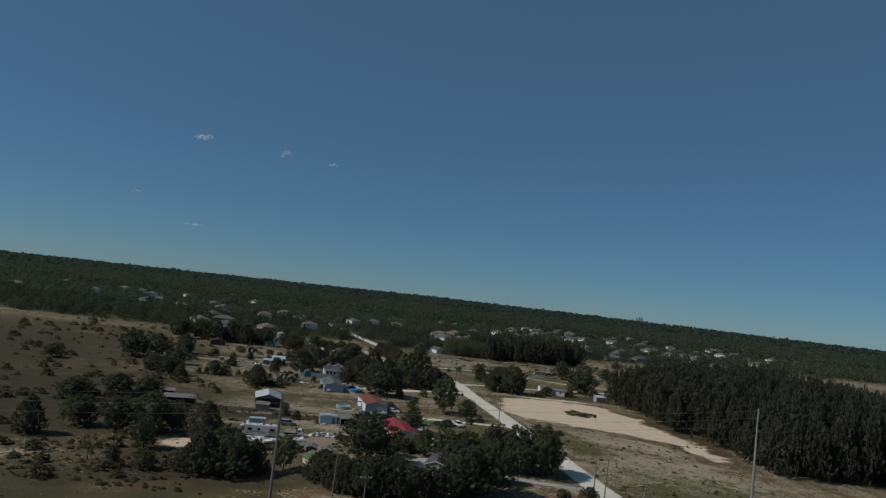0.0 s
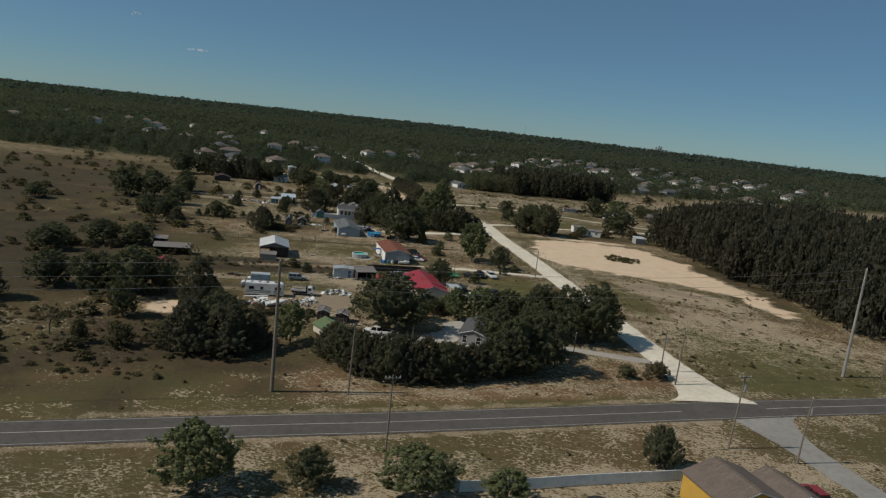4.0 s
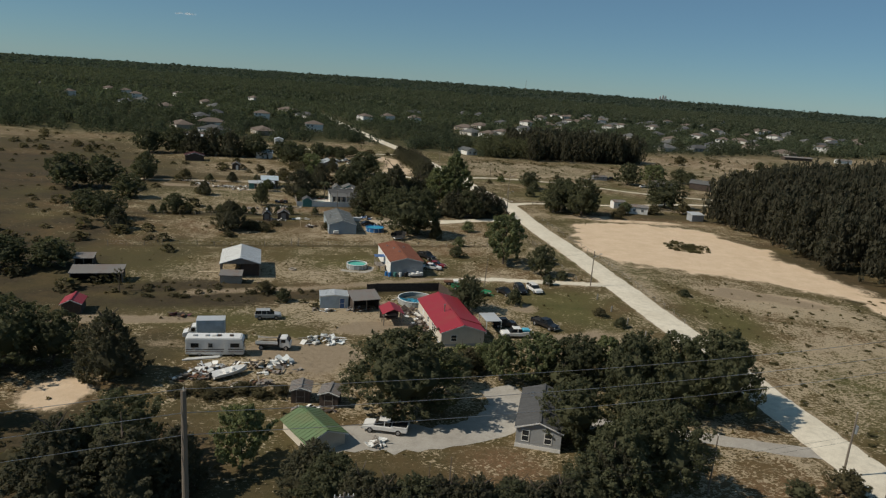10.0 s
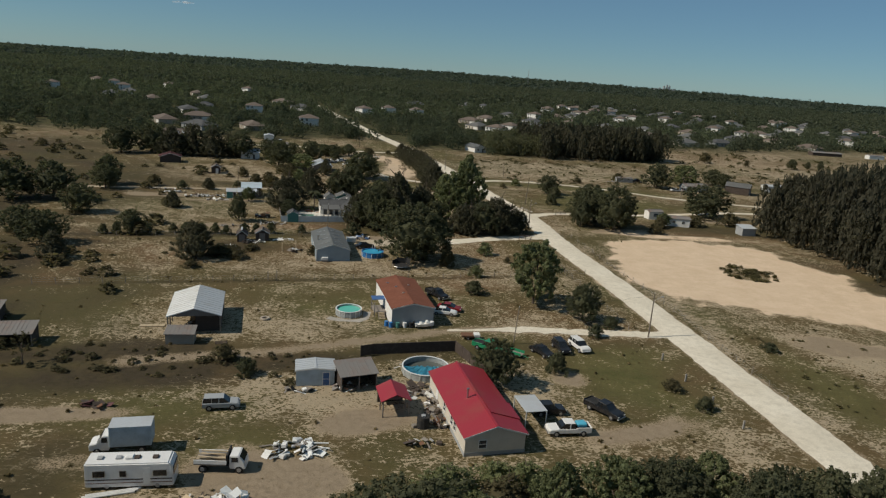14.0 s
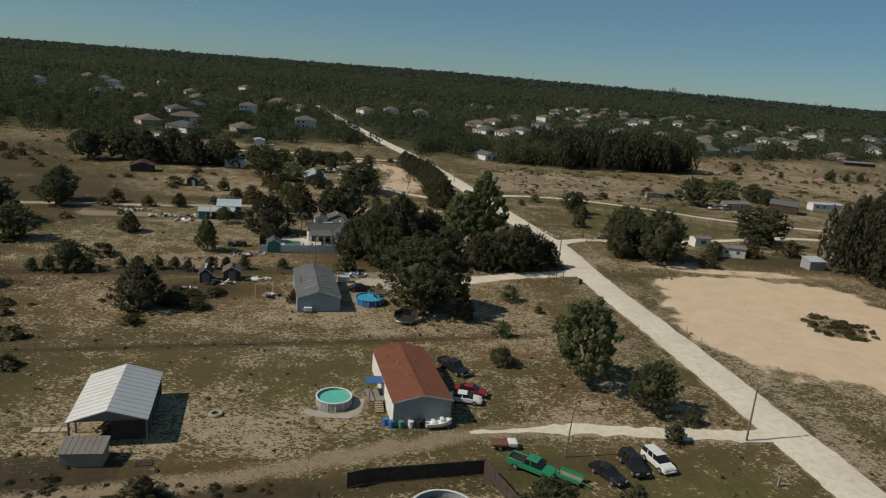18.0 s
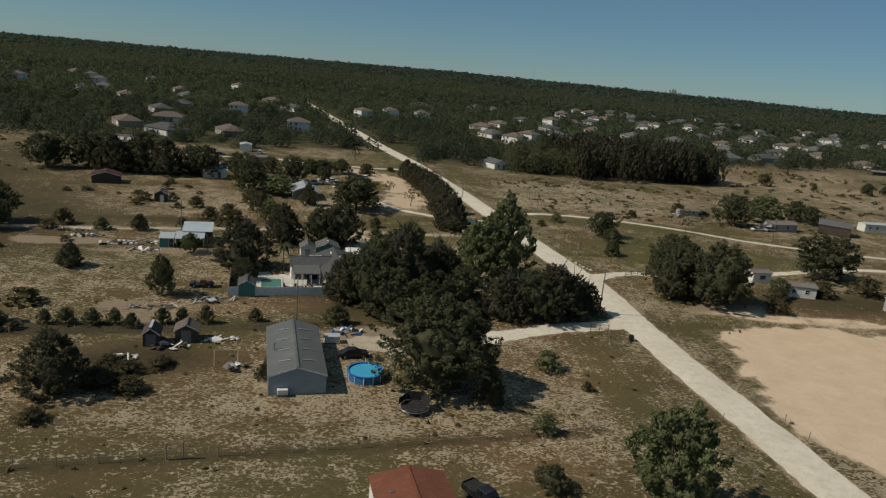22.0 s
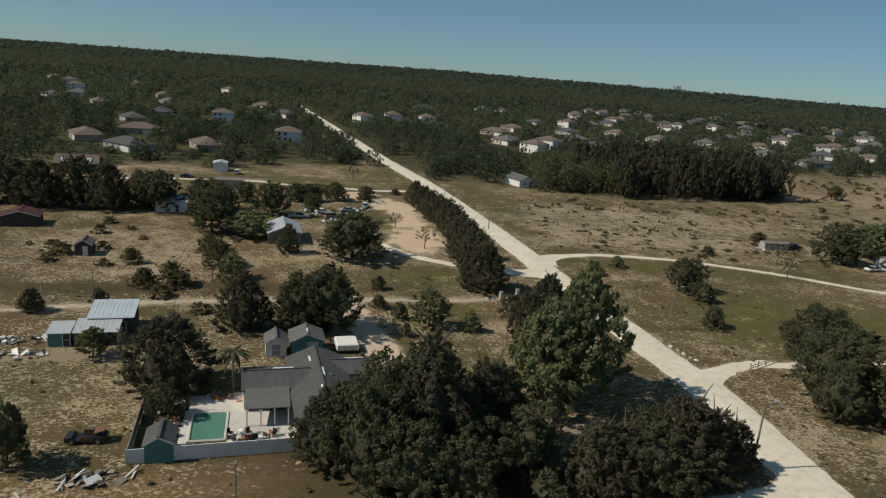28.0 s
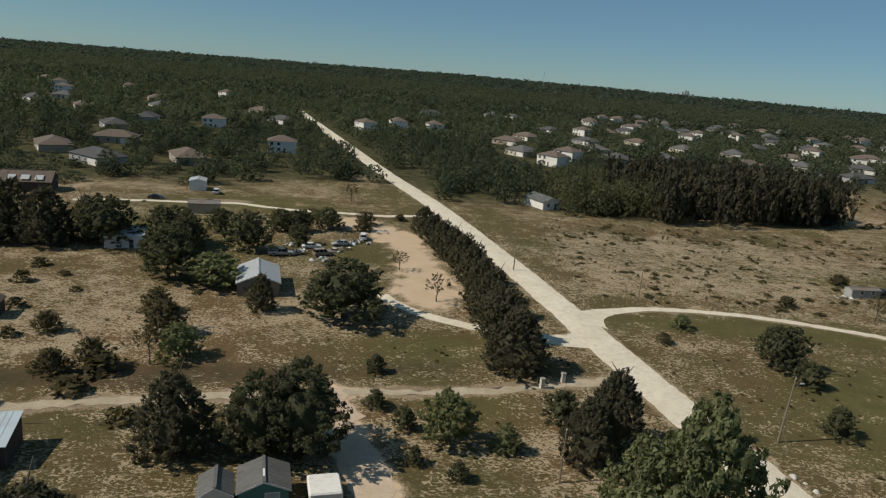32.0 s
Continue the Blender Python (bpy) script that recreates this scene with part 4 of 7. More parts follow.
MAT["blue_metal"] = ribbed("pale_blue_metal_roofing", (0.50, 0.58, 0.62), 0.45, 0.4, 0.1, (0.35, 0.30, 0.26))
MAT["green_metal"] = ribbed("green_metal_roofing", (0.125, 0.19, 0.085), 0.5, 0.3)
MAT["maroon_metal"] = ribbed("maroon_metal_roofing", (0.095, 0.030, 0.030), 0.65, 0.5)
MAT["old_metal"] = ribbed("rusty_grey_roofing", (0.20, 0.185, 0.17), 0.7, 0.6)
MAT["white_siding"] = siding("white_siding", (0.80, 0.78, 0.73))
MAT["cream_siding"] = siding("cream_siding", (0.66, 0.60, 0.50))
MAT["grey_siding"] = siding("grey_siding", (0.36, 0.37, 0.37))
MAT["blue_siding"] = siding("blue_grey_siding", (0.30, 0.36, 0.40))
MAT["pale_blue"] = siding("faded_pale_blue_siding", (0.50, 0.58, 0.62), 0.6)
MAT["teal_siding"] = siding("teal_siding", (0.075, 0.235, 0.215))
MAT["tan_siding"] = siding("tan_siding", (0.40, 0.34, 0.27))
MAT["yellow_siding"] = siding("ochre_yellow_siding", (0.56, 0.33, 0.06))
MAT["dark_wood"] = painted("dark_weathered_wood", (0.070, 0.052, 0.042), 0.9, 0.4)
MAT["grey_wood"] = painted("grey_weathered_wood", (0.25, 0.22, 0.19), 0.9, 0.5)
MAT["new_wood"] = painted("pale_lumber", (0.48, 0.38, 0.25), 0.85, 0.3)
MAT["white_paint"] = painted("white_paint", (0.78, 0.77, 0.73), 0.55, 0.2)
MAT["vinyl"] = painted("white_vinyl", (0.72, 0.74, 0.72), 0.45, 0.25)
MAT["glass"] = glassy("window_glass", (0.020, 0.025, 0.030))
MAT["car_glass"] = glassy("dark_car_glass", (0.012, 0.014, 0.016), 0.05)
MAT["pool_green"] = water("green_pool_water", (0.10, 0.42, 0.33))
MAT["pool_blue"] = water("blue_pool_water", (0.045, 0.32, 0.50))
MAT["pool_jade"] = water("murky_jade_pool_water", (0.075, 0.190, 0.140))
MAT["pool_mud"] = water("stagnant_pool_bottom", (0.085, 0.095, 0.085))
MAT["blue_plastic"] = painted("blue_plastic", (0.030, 0.17, 0.42), 0.45, 0.2)
MAT["sky_tarp"] = painted("sky_blue_liner", (0.08, 0.42, 0.58), 0.5, 0.3)
MAT["tarp"] = painted("blue_tarp", (0.06, 0.14, 0.32), 0.6, 0.3)
MAT["pool_wall"] = painted("grey_patterned_pool_wall", (0.36, 0.38, 0.37), 0.5, 0.5, 3.0)
MAT["tyre"] = painted("tyre_rubber", (0.020, 0.020, 0.020), 0.9, 0.3)
MAT["rim"] = painted("dull_alloy", (0.40, 0.40, 0.41), 0.4, 0.3, 4.0, 0.6)
MAT["chrome"] = painted("steel", (0.50, 0.50, 0.50), 0.3, 0.3, 4.0, 0.9)
MAT["lamp_glass"] = glassy("lamp_glass", (0.45, 0.44, 0.40), 0.15)
MAT["tail_glass"] = glassy("tail_lamp_glass", (0.30, 0.02, 0.02), 0.2)
for key, c in (("white", (0.76, 0.75, 0.72)), ("black", (0.016, 0.016, 0.018)), ("maroon", (0.13, 0.012, 0.020)), ("silver", (0.38, 0.39, 0.39)), ("green", (0.02, 0.24, 0.11)), ("red", (0.24, 0.022, 0.022)), ("tan", (0.30, 0.26, 0.20))):
    MAT["paint_" + key] = painted("car_paint_" + key, c, 0.25, 0.12, 1.2, 0.0, (0.2, 0.17, 0.13), 0.5)
MAT["paver"] = gravel_material("pale_patio_paving", (0.66, 0.63, 0.57), (0.50, 0.47, 0.42))
MAT["rusty"] = painted("rust", (0.16, 0.075, 0.040), 0.9, 0.5, 3.0)
MAT["orange"] = painted("terracotta_pot", (0.40, 0.14, 0.06), 0.8, 0.3)


def prism(poly, y0, y1, bm=None):
    """A closed outline in x and z, drawn out along y."""
    bm = bm or bmesh.new()
    a = [bm.verts.new((x, y0, z)) for x, z in poly]
    b = [bm.verts.new((x, y1, z)) for x, z in poly]
    n = len(poly)
    bm.faces.new(a)
    bm.faces.new(b[::-1])
    for i in range(n):
        bm.faces.new((a[i], b[i], b[(i + 1) % n], a[(i + 1) % n]))
    bmesh.ops.recalc_face_normals(bm, faces=bm.faces[:])
    return bm


def window(parent, wall, u, z, w, h, W, L, frame_mat="white_paint", name="window", pane_mat="glass"):
    """A window or door on one wall: front, back, left or right; u is its middle along the wall."""
    def put(bm):
        m = {"f": Matrix.Translation((u, 0, z)), "b": pose(u, L, z, 0, 0, 180), "l": pose(-W / 2, u, z, 0, 0, -90), "r": pose(W / 2, u, z, 0, 0, 90)}[wall]
        bmesh.ops.transform(bm, matrix=m, verts=bm.verts[:])
        return bm
    bm = bmesh.new()
    t = 0.09
    for x0, x1, z0, z1 in ((-w / 2 - t, w / 2 + t, h / 2, h / 2 + t), (-w / 2 - t, w / 2 + t, -h / 2 - t, -h / 2), (-w / 2 - t, -w / 2, -h / 2, h / 2), (w / 2, w / 2 + t, -h / 2, h / 2), (-w / 2, w / 2, -0.03, 0.03)):
        add_box(bm, x0, x1, -0.06, 0.02, z0, z1)
    f = part(name, put(bm), frame_mat, parent)
    part("pane" if name == "window" else "door_leaf", put(box(-w / 2, w / 2, -0.02, 0.03, -h / 2, h / 2)), pane_mat, f)
    return f


def gable_house(name, x, y, deg, W, L, eave, ridge, wall, roof, label, category="house", over=0.3, ribs=0.0, openings=(), trim="white_paint", group="", off=0.0, flue=(), vents=()):
    """A house with its gable to the front: front middle at x, y; width W, length L along the ridge."""
    t = thing(name, at(x, y, deg), label, category, group)
    for y0, y1 in ((0, 0.15), (L - 0.15, L)):
        part("gable_wall", prism([(-W / 2, 0), (W / 2, 0), (W / 2, eave), (off, ridge), (-W / 2, eave)], y0, y1), wall, t)
    for x0, x1 in ((-W / 2, -W / 2 + 0.15), (W / 2 - 0.15, W / 2)):
        part("side_wall", box(x0, x1, 0.15, L - 0.15, 0, eave), wall, t)
    for s in (-1, 1):
        half = W / 2 - s * off
        k = (ridge - eave) / half
        ex, ez = s * (W / 2 + over), eave - k * over
        bm = prism([(off, ridge), (ex, ez), (ex, ez + 0.13), (off, ridge + 0.13)], -over, L + over)
        panel = part("roof_panel", bm, roof, t)
        if ribs:
            n = int((L + 2 * over) / ribs)
            first = part("rib", prism([(off, ridge + 0.12), (ex, ez + 0.12), (ex, ez + 0.17), (off, ridge + 0.17)], -over, -over + 0.05), roof, panel)
            for i in range(1, n + 1):
                link("rib", first.data, panel).location.y = i * ribs
        part("fascia", prism([(off, ridge - 0.06), (ex, ez - 0.08), (ex, ez + 0.11), (off, ridge + 0.11)], -over - 0.035, -over - 0.003), trim, t)
    part("ridge_cap", box(off - 0.16, off + 0.16, -over, L + over, ridge + 0.12, ridge + 0.19), roof, t)
    for o in openings:
        window(t, *o[:5], W, L, *(o[5:]))
    for fx, fy, fh in flue:
        z = eave + (ridge - eave) * (1 - abs(fx - off) / (W / 2))
        bm = rod((fx, fy, z - 0.1), (fx, fy, z + fh), 0.13, 0.13)
        add_rod(bm, (fx, fy, z + fh), (fx, fy, z + fh + 0.15), 0.2, 0.2, 8)
        part("flue_pipe", bm, "chrome", t)
    for fx, fy in vents:
        z = eave + (ridge - eave) * (1 - abs(fx - off) / (W / 2)) + 0.12
        bm = bmesh.new()
        add_box(bm, fx - 0.22, fx + 0.22, fy - 0.16, fy + 0.16, z - 0.05, z + 0.16)
        bmesh.ops.bevel(bm, geom=bm.edges[:], offset=0.04, segments=1, affect="EDGES")
        part("roof_vent", bm, "chrome", t)
    return t


def shed_roof_hut(name, x, y, deg, W, L, h0, h1, wall, roof, label, category="shed", door=None, open_front=False):
    """A hut whose single roof slope rises from h0 at the front to h1 at the back."""
    t = thing(name, at(x, y, deg), label, category)
    if not open_front:
        part("front_wall", box(-W / 2, W / 2, 0, 0.1, 0, h0), wall, t)
    else:
        for px in (-W / 2 + 0.08, 0, W / 2 - 0.08):
            part("post", box(px - 0.07, px + 0.07, 0, 0.14, 0, h0), "grey_wood", t)
    part("back_wall", box(-W / 2, W / 2, L - 0.1, L, 0, h1 - 0.05), wall, t)
    for px in (-W / 2, W / 2 - 0.1):
        bm = bmesh.new()
        k = (h1 - h0) / L
        for q in ([(0.1, 0), (L - 0.1, 0), (L - 0.1, h1 - 0.05), (0.1, h0)],):
            a = [bm.verts.new((px, yy, zz)) for yy, zz in q]
            b = [bm.verts.new((px + 0.1, yy, zz)) for yy, zz in q]
            bm.faces.new(a), bm.faces.new(b[::-1])
            for i in range(4):
                bm.faces.new((a[i], b[i], b[(i + 1) % 4], a[(i + 1) % 4]))
        bmesh.ops.recalc_face_normals(bm, faces=bm.faces[:])
        part("side_wall", bm, wall, t)
    bm = bmesh.new()
    ang = math.atan2(h1 - h0, L)
    ln = math.hypot(L, h1 - h0)
    add_box(bm, -W / 2 - 0.2, W / 2 + 0.2, -0.25, ln + 0.25, 0.0, 0.08, Matrix.Translation((0, 0, h0)) @ pose(0, 0, 0, math.degrees(ang)))
    panel = part("roof_panel", bm, roof, t)
    first = part("rib", box(-W / 2, -W / 2 + 0.05, -0.25, ln + 0.25, 0.075, 0.11, m=Matrix.Translation((0, 0, h0)) @ pose(0, 0, 0, math.degrees(ang))), roof, panel)
    for i in range(1, int(W / 0.6)):
        link("rib", first.data, panel).location.x = i * 0.6
    if door:
        window(t, "f", door, 1.0, 0.9, 1.95, W, L, "white_paint", "door", "dark_wood")
    return t


# ---------------------------------------------------------------- vehicles
def wheel(parent, x, y, r=0.34, w=0.24):
    tyre = part("wheel", rod((x, y - w / 2, r), (x, y + w / 2, r), r, r, 14), "tyre", parent)
    s = 1 if y > 0 else -1
    part("rim", rod((x, y + s * (w / 2 - 0.02), r), (x, y + s * (w / 2 + 0.02), r), r * 0.6, r * 0.55, 10), "rim", tyre)


SHAPES = {
    # half width, body outline, glass outline, roof span and height, wheel places
    "sedan": (0.88, [(-2.3, 0.32), (-2.34, 0.78), (-1.6, 0.95), (1.0, 0.93), (2.1, 0.76), (2.32, 0.6), (2.3, 0.32)], [(-1.65, 0.92), (-0.95, 1.38), (0.3, 1.40), (1.15, 0.91)], (-0.95, 0.32, 1.38), (-1.4, 1.4)),
    "suv": (0.92, [(-2.25, 0.40), (-2.28, 1.0), (-2.2, 1.08), (1.1, 1.06), (2.15, 0.95), (2.28, 0.7), (2.25, 0.40)], [(-2.2, 1.05), (-2.05, 1.66), (0.35, 1.68), (1.15, 1.04)], (-2.05, 0.4, 1.66), (-1.4, 1.45)),
    "pickup": (0.95, [(-2.85, 0.45), (-2.88, 1.05), (1.4, 1.08), (2.7, 1.0), (2.88, 0.75), (2.85, 0.45)], [(-0.75, 1.05), (-0.6, 1.72), (0.75, 1.74), (1.45, 1.06)], (-0.62, 0.8, 1.72), (-1.75, 1.85)),
}


def car(kind, x, y, deg, paint, label, bed=None, cap=False):
    """A parked car; its nose points along local x."""
    hw, body, glass, (r0, r1, rz), axles = SHAPES[kind]
    t = thing({"sedan": "car", "suv": "suv", "pickup": "pickup_truck"}[kind], at(x, y, deg), label, "car" if kind != "pickup" else "pickup truck")
    bm = prism(body, -hw, hw)
    bmesh.ops.bevel(bm, geom=bm.edges[:], offset=0.07, segments=2, affect="EDGES")
    b = part("body", bm, "paint_" + paint, t)
    bm = prism(glass, -hw + 0.12, hw - 0.12)
    for v in bm.verts:
        if v.co.z > 1.2:
            v.co.y *= 0.86
    part("cabin_glass", bm, "car_glass", t)
    bm = box(r0, r1, -hw + 0.22, hw - 0.22, rz - 0.01, rz + 0.06, 0.02)
    part("roof", bm, "paint_" + paint, t)
    for s in (-1, 1):
        for xx in {"sedan": (-0.3,), "suv": (-1.1, -0.2), "pickup": (0.05,)}[kind]:
            part("pillar", box(xx - 0.06, xx + 0.06, s * (hw - 0.11) - 0.02, s * (hw - 0.11) + 0.02, body[2][1] - 0.05, rz), "paint_" + paint, t)
    for xx in axles:
        for s in (-1, 1):
            wheel(t, xx, s * (hw - 0.08), 0.33 if kind == "sedan" else 0.40)
    nose, tail = body[-2][0], body[1][0]
    for s in (-1, 1):
        part("headlight", box(nose - 0.08, nose + 0.02, s * (hw - 0.25) - 0.16, s * (hw - 0.25) + 0.16, body[-2][1] - 0.04, body[-2][1] + 0.12, 0.02), "lamp_glass", t)
        part("tail_light", box(tail - 0.02, tail + 0.05, s * (hw - 0.2) - 0.1, s * (hw - 0.2) + 0.1, body[1][1] - 0.25, body[1][1] - 0.08, 0.02), "tail_glass", t)
    part("front_bumper", box(nose - 0.05, nose + 0.1, -hw + 0.05, hw - 0.05, 0.42, 0.58, 0.03), "chrome" if kind == "pickup" else "paint_" + paint, t)
    if kind == "pickup":
        part("bed_floor", box(-2.72, -0.85, -hw + 0.12, hw - 0.12, 1.07, 1.10), "tyre", t)
        for s in (-1, 1):
            part("bed_rail", box(-2.82, -0.85, s * (hw - 0.07) - 0.06, s * (hw - 0.07) + 0.06, 1.03, 1.22, 0.02), "paint_" + paint, t)
        part("tailgate", box(-2.9, -2.8, -hw + 0.1, hw - 0.1, 0.7, 1.22, 0.02), "paint_" + paint, t)
        if bed:
            part("load", box(-2.3, -0.95, -0.6, 0.6, 1.1, 1.62, 0.12), bed, t, "blue covered load in the bed")
    return t


def box_truck(x, y, deg):
    t = thing("box_truck", at(x, y, deg), "white box truck with a pale grey cargo box parked on grass", "truck")
    part("cargo_box", box(-3.2, 1.2, -1.15, 1.15, 0.95, 3.35, 0.05), "pale_blue", t)
    part("box_roof", box(-3.22, 1.22, -1.17, 1.17, 3.352, 3.40), "white_metal", t)
    bm = prism([(1.25, 0.5), (1.25, 2.3), (1.9, 2.3), (2.5, 1.45), (3.3, 1.25), (3.35, 0.5)], -0.98, 0.98)
    bmesh.ops.bevel(bm, geom=bm.edges[:], offset=0.08, segments=2, affect="EDGES")
    cab = part("cab", bm, "paint_white", t)
    part("windscreen", prism([(1.98, 2.22), (2.46, 1.52), (2.5, 1.54), (2.02, 2.26)], -0.8, 0.8), "car_glass", cab)
    for s in (-1, 1):
        part("side_window", box(1.4, 2.0, s * 0.985 - 0.01, s * 0.985 + 0.01, 1.5, 2.1), "car_glass", cab)
        part("headlight", box(3.3, 3.38, s * 0.7 - 0.15, s * 0.7 + 0.15, 0.85, 1.05), "lamp_glass", t)
        for xx in (-2.1, 2.5):
            wheel(t, xx, s * 0.9, 0.42, 0.3)
    part("chassis", box(-3.1, 3.0, -0.45, 0.45, 0.5, 0.94), "tyre", t)
    return t


def motorhome(x, y, deg):
    t = thing("motorhome", at(x, y, deg), "old white motorhome with brown stripes and roof vents", "motorhome")
    bm = prism([(-4.3, 0.3), (-4.3, 3.0), (3.9, 3.0), (4.25, 2.6), (4.35, 0.3)], -1.22, 1.22)
    bmesh.ops.bevel(bm, geom=bm.edges[:], offset=0.12, segments=2, affect="EDGES")
    part("body", bm, "paint_white", t)
    for s in (-1, 1):
        y0 = s * 1.225
        part("stripe", box(-4.2, 4.2, y0 - 0.012, y0 + 0.012, 1.15, 1.28), "dark_wood", t, "dark brown stripe")
        part("lower_stripe", box(-4.2, 4.2, y0 - 0.010, y0 + 0.010, 0.8, 0.88), "rusty", t, "tan stripe")
        for u, w in ((-2.9, 1.1), (-0.6, 0.6), (3.0, 1.3)):
            f = part("window", box(u - w / 2 - 0.06, u + w / 2 + 0.06, y0 - 0.02, y0 + 0.02, 1.5, 2.25), "chrome", t)
            part("pane", box(u - w / 2, u + w / 2, y0 - 0.035, y0 + 0.035, 1.56, 2.19), "car_glass", f)
        for xx in (-2.2, 2.7):
            wheel(t, xx, s * 1.05, 0.42, 0.3)
    part("door", box(1.35, 2.05, -1.25, -1.21, 0.6, 2.5), "white_paint", t)
    part("windscreen", box(4.2, 4.36, -1.0, 1.0, 1.55, 2.45, 0.03), "car_glass", t)
    for u in (-3.0, -1.2, 0.6, 2.4):
        part("roof_vent", box(u - 0.3, u + 0.3, -0.35, 0.25, 2.98, 3.18, 0.06), "grey_siding" if u < 0 else "dark_wood", t)
    part("air_conditioner", box(-0.6, 0.3, -0.4, 0.4, 2.98, 3.26, 0.1), "white_paint", t)
    return t


def flatbed_truck(x, y, deg):
    t = thing("flatbed_truck", at(x, y, deg), "white stake-bed truck loaded with loose lumber", "truck")
    part("bed", box(-2.9, 0.6, -1.1, 1.1, 0.95, 1.1), "grey_wood", t)
    for s in (-1, 1):
        part("stake_side", box(-2.9, 0.6, s * 1.08 - 0.04, s * 1.08 + 0.04, 1.1, 1.55), "white_paint", t)
        for xx in (-2.0, 1.9):
            wheel(t, xx, s * 0.9, 0.42, 0.3)
    r = random.Random(4)
    for i in range(9):
        a = -2.8 + r.uniform(0, 0.4)
        bm = box(0, 3.1, -0.08, 0.08, 0, 0.09, m=pose(a, r.uniform(-0.8, 0.8), 1.15 + i * 0.07, 0, r.uniform(-5, 4), r.uniform(-7, 7)))
        part("plank", bm, "new_wood", t)
    part("rack", box(0.55, 0.7, -1.1, 1.1, 1.0, 2.2), "tyre", t)
    bm = prism([(0.85, 0.5), (0.85, 2.05), (1.9, 2.1), (2.45, 1.4), (2.6, 0.5)], -0.98, 0.98)
    bmesh.ops.bevel(bm, geom=bm.edges[:], offset=0.08, segments=2, affect="EDGES")
    cab = part("cab", bm, "paint_white", t)
    part("windscreen", prism([(1.95, 2.05), (2.42, 1.45), (2.46, 1.47), (1.99, 2.08)], -0.8, 0.8), "car_glass", cab)
    for s in (-1, 1):
        part("side_window", box(1.1, 1.8, s * 0.985 - 0.01, s * 0.985 + 0.01, 1.35, 1.9), "car_glass", cab)
    part("chassis", box(-2.8, 2.4, -0.4, 0.4, 0.5, 0.94), "tyre", t)
    return t


def boat(x, y, deg, label, L=5.2):
    t = thing("boat", at(x, y, deg), label, "boat")
    bm = bmesh.new()
    rows = []
    for i in range(9):
        k = i / 8
        w = 0.95 * (1 - max(0, (k - 0.45) / 0.55) ** 2.2) + 0.02
        xx = -L / 2 + L * k
        rows.append([bm.verts.new((xx, yy, zz)) for yy, zz in ((-w, 0.85 + 0.25 * k ** 2), (-w * 0.85, 0.4), (0, 0.15 + 0.3 * max(0, k - 0.6)), (w * 0.85, 0.4), (w, 0.85 + 0.25 * k ** 2), (w * 0.8, 0.82 + 0.25 * k ** 2), (0, 0.5 + 0.3 * k ** 2), (-w * 0.8, 0.82 + 0.25 * k ** 2))])
    for a, b in zip(rows[:-1], rows[1:]):
        for j in range(8):
            bm.faces.new((a[j], a[(j + 1) % 8], b[(j + 1) % 8], b[j]))
    bm.faces.new(rows[0])
    bmesh.ops.recalc_face_normals(bm, faces=bm.faces[:])
    part("hull", bm, "paint_white", t)
    part("seat", box(-0.9, -0.4, -0.6, 0.6, 0.6, 0.95, 0.05), "white_paint", t)
    part("console", box(0.2, 0.7, -0.35, 0.35, 0.6, 1.25, 0.08), "white_paint", t)
    part("outboard_motor", box(-L / 2 - 0.4, -L / 2 - 0.05, -0.2, 0.2, 0.3, 1.2, 0.08), "tyre", t)
    for xx in (-1.2, 1.2):
        part("cradle", box(xx - 0.1, xx + 0.1, -0.6, 0.6, 0, 0.35), "grey_wood", t)
    return t


def junk_pile(x, y, deg, rx, ry, n, mats, label, seed, high=0.8):
    """A heap of loose sheets, boards and boxes, each piece of its own."""
    r = random.Random(seed)
    t = thing("junk_pile", at(x, y, deg), label, "junk pile")
    for i in range(int(n * 1.4)):
        a, k = r.uniform(0, math.tau), math.sqrt(r.random())
        px, py = rx * k * math.cos(a), ry * k * math.sin(a)
        top = high * (1 - k) * r.uniform(0.3, 1.0)
        kind = r.choice(("sheet", "sheet", "board", "crate"))
        s = r.uniform(0.28, 0.8)
        if kind == "sheet":
            bm = box(-s, s, -s * 0.6, s * 0.6, 0, 0.04, m=pose(px, py, 0.12 + top, r.uniform(-35, 35), r.uniform(-35, 35), r.uniform(0, 360)))
        elif kind == "board":
            bm = box(-s * 1.6, s * 1.6, -0.1, 0.1, 0, 0.06, m=pose(px, py, 0.1 + top, r.uniform(-8, 8), r.uniform(-18, 18), r.uniform(0, 360)))
        else:
            bm = box(-s * 0.5, s * 0.5, -s * 0.4, s * 0.4, 0, s * 0.6, 0.03, m=pose(px, py, top * 0.6, r.uniform(-8, 8), r.uniform(-8, 8), r.uniform(0, 360)))
        part(kind, bm, r.choice(mats), t)
    return t


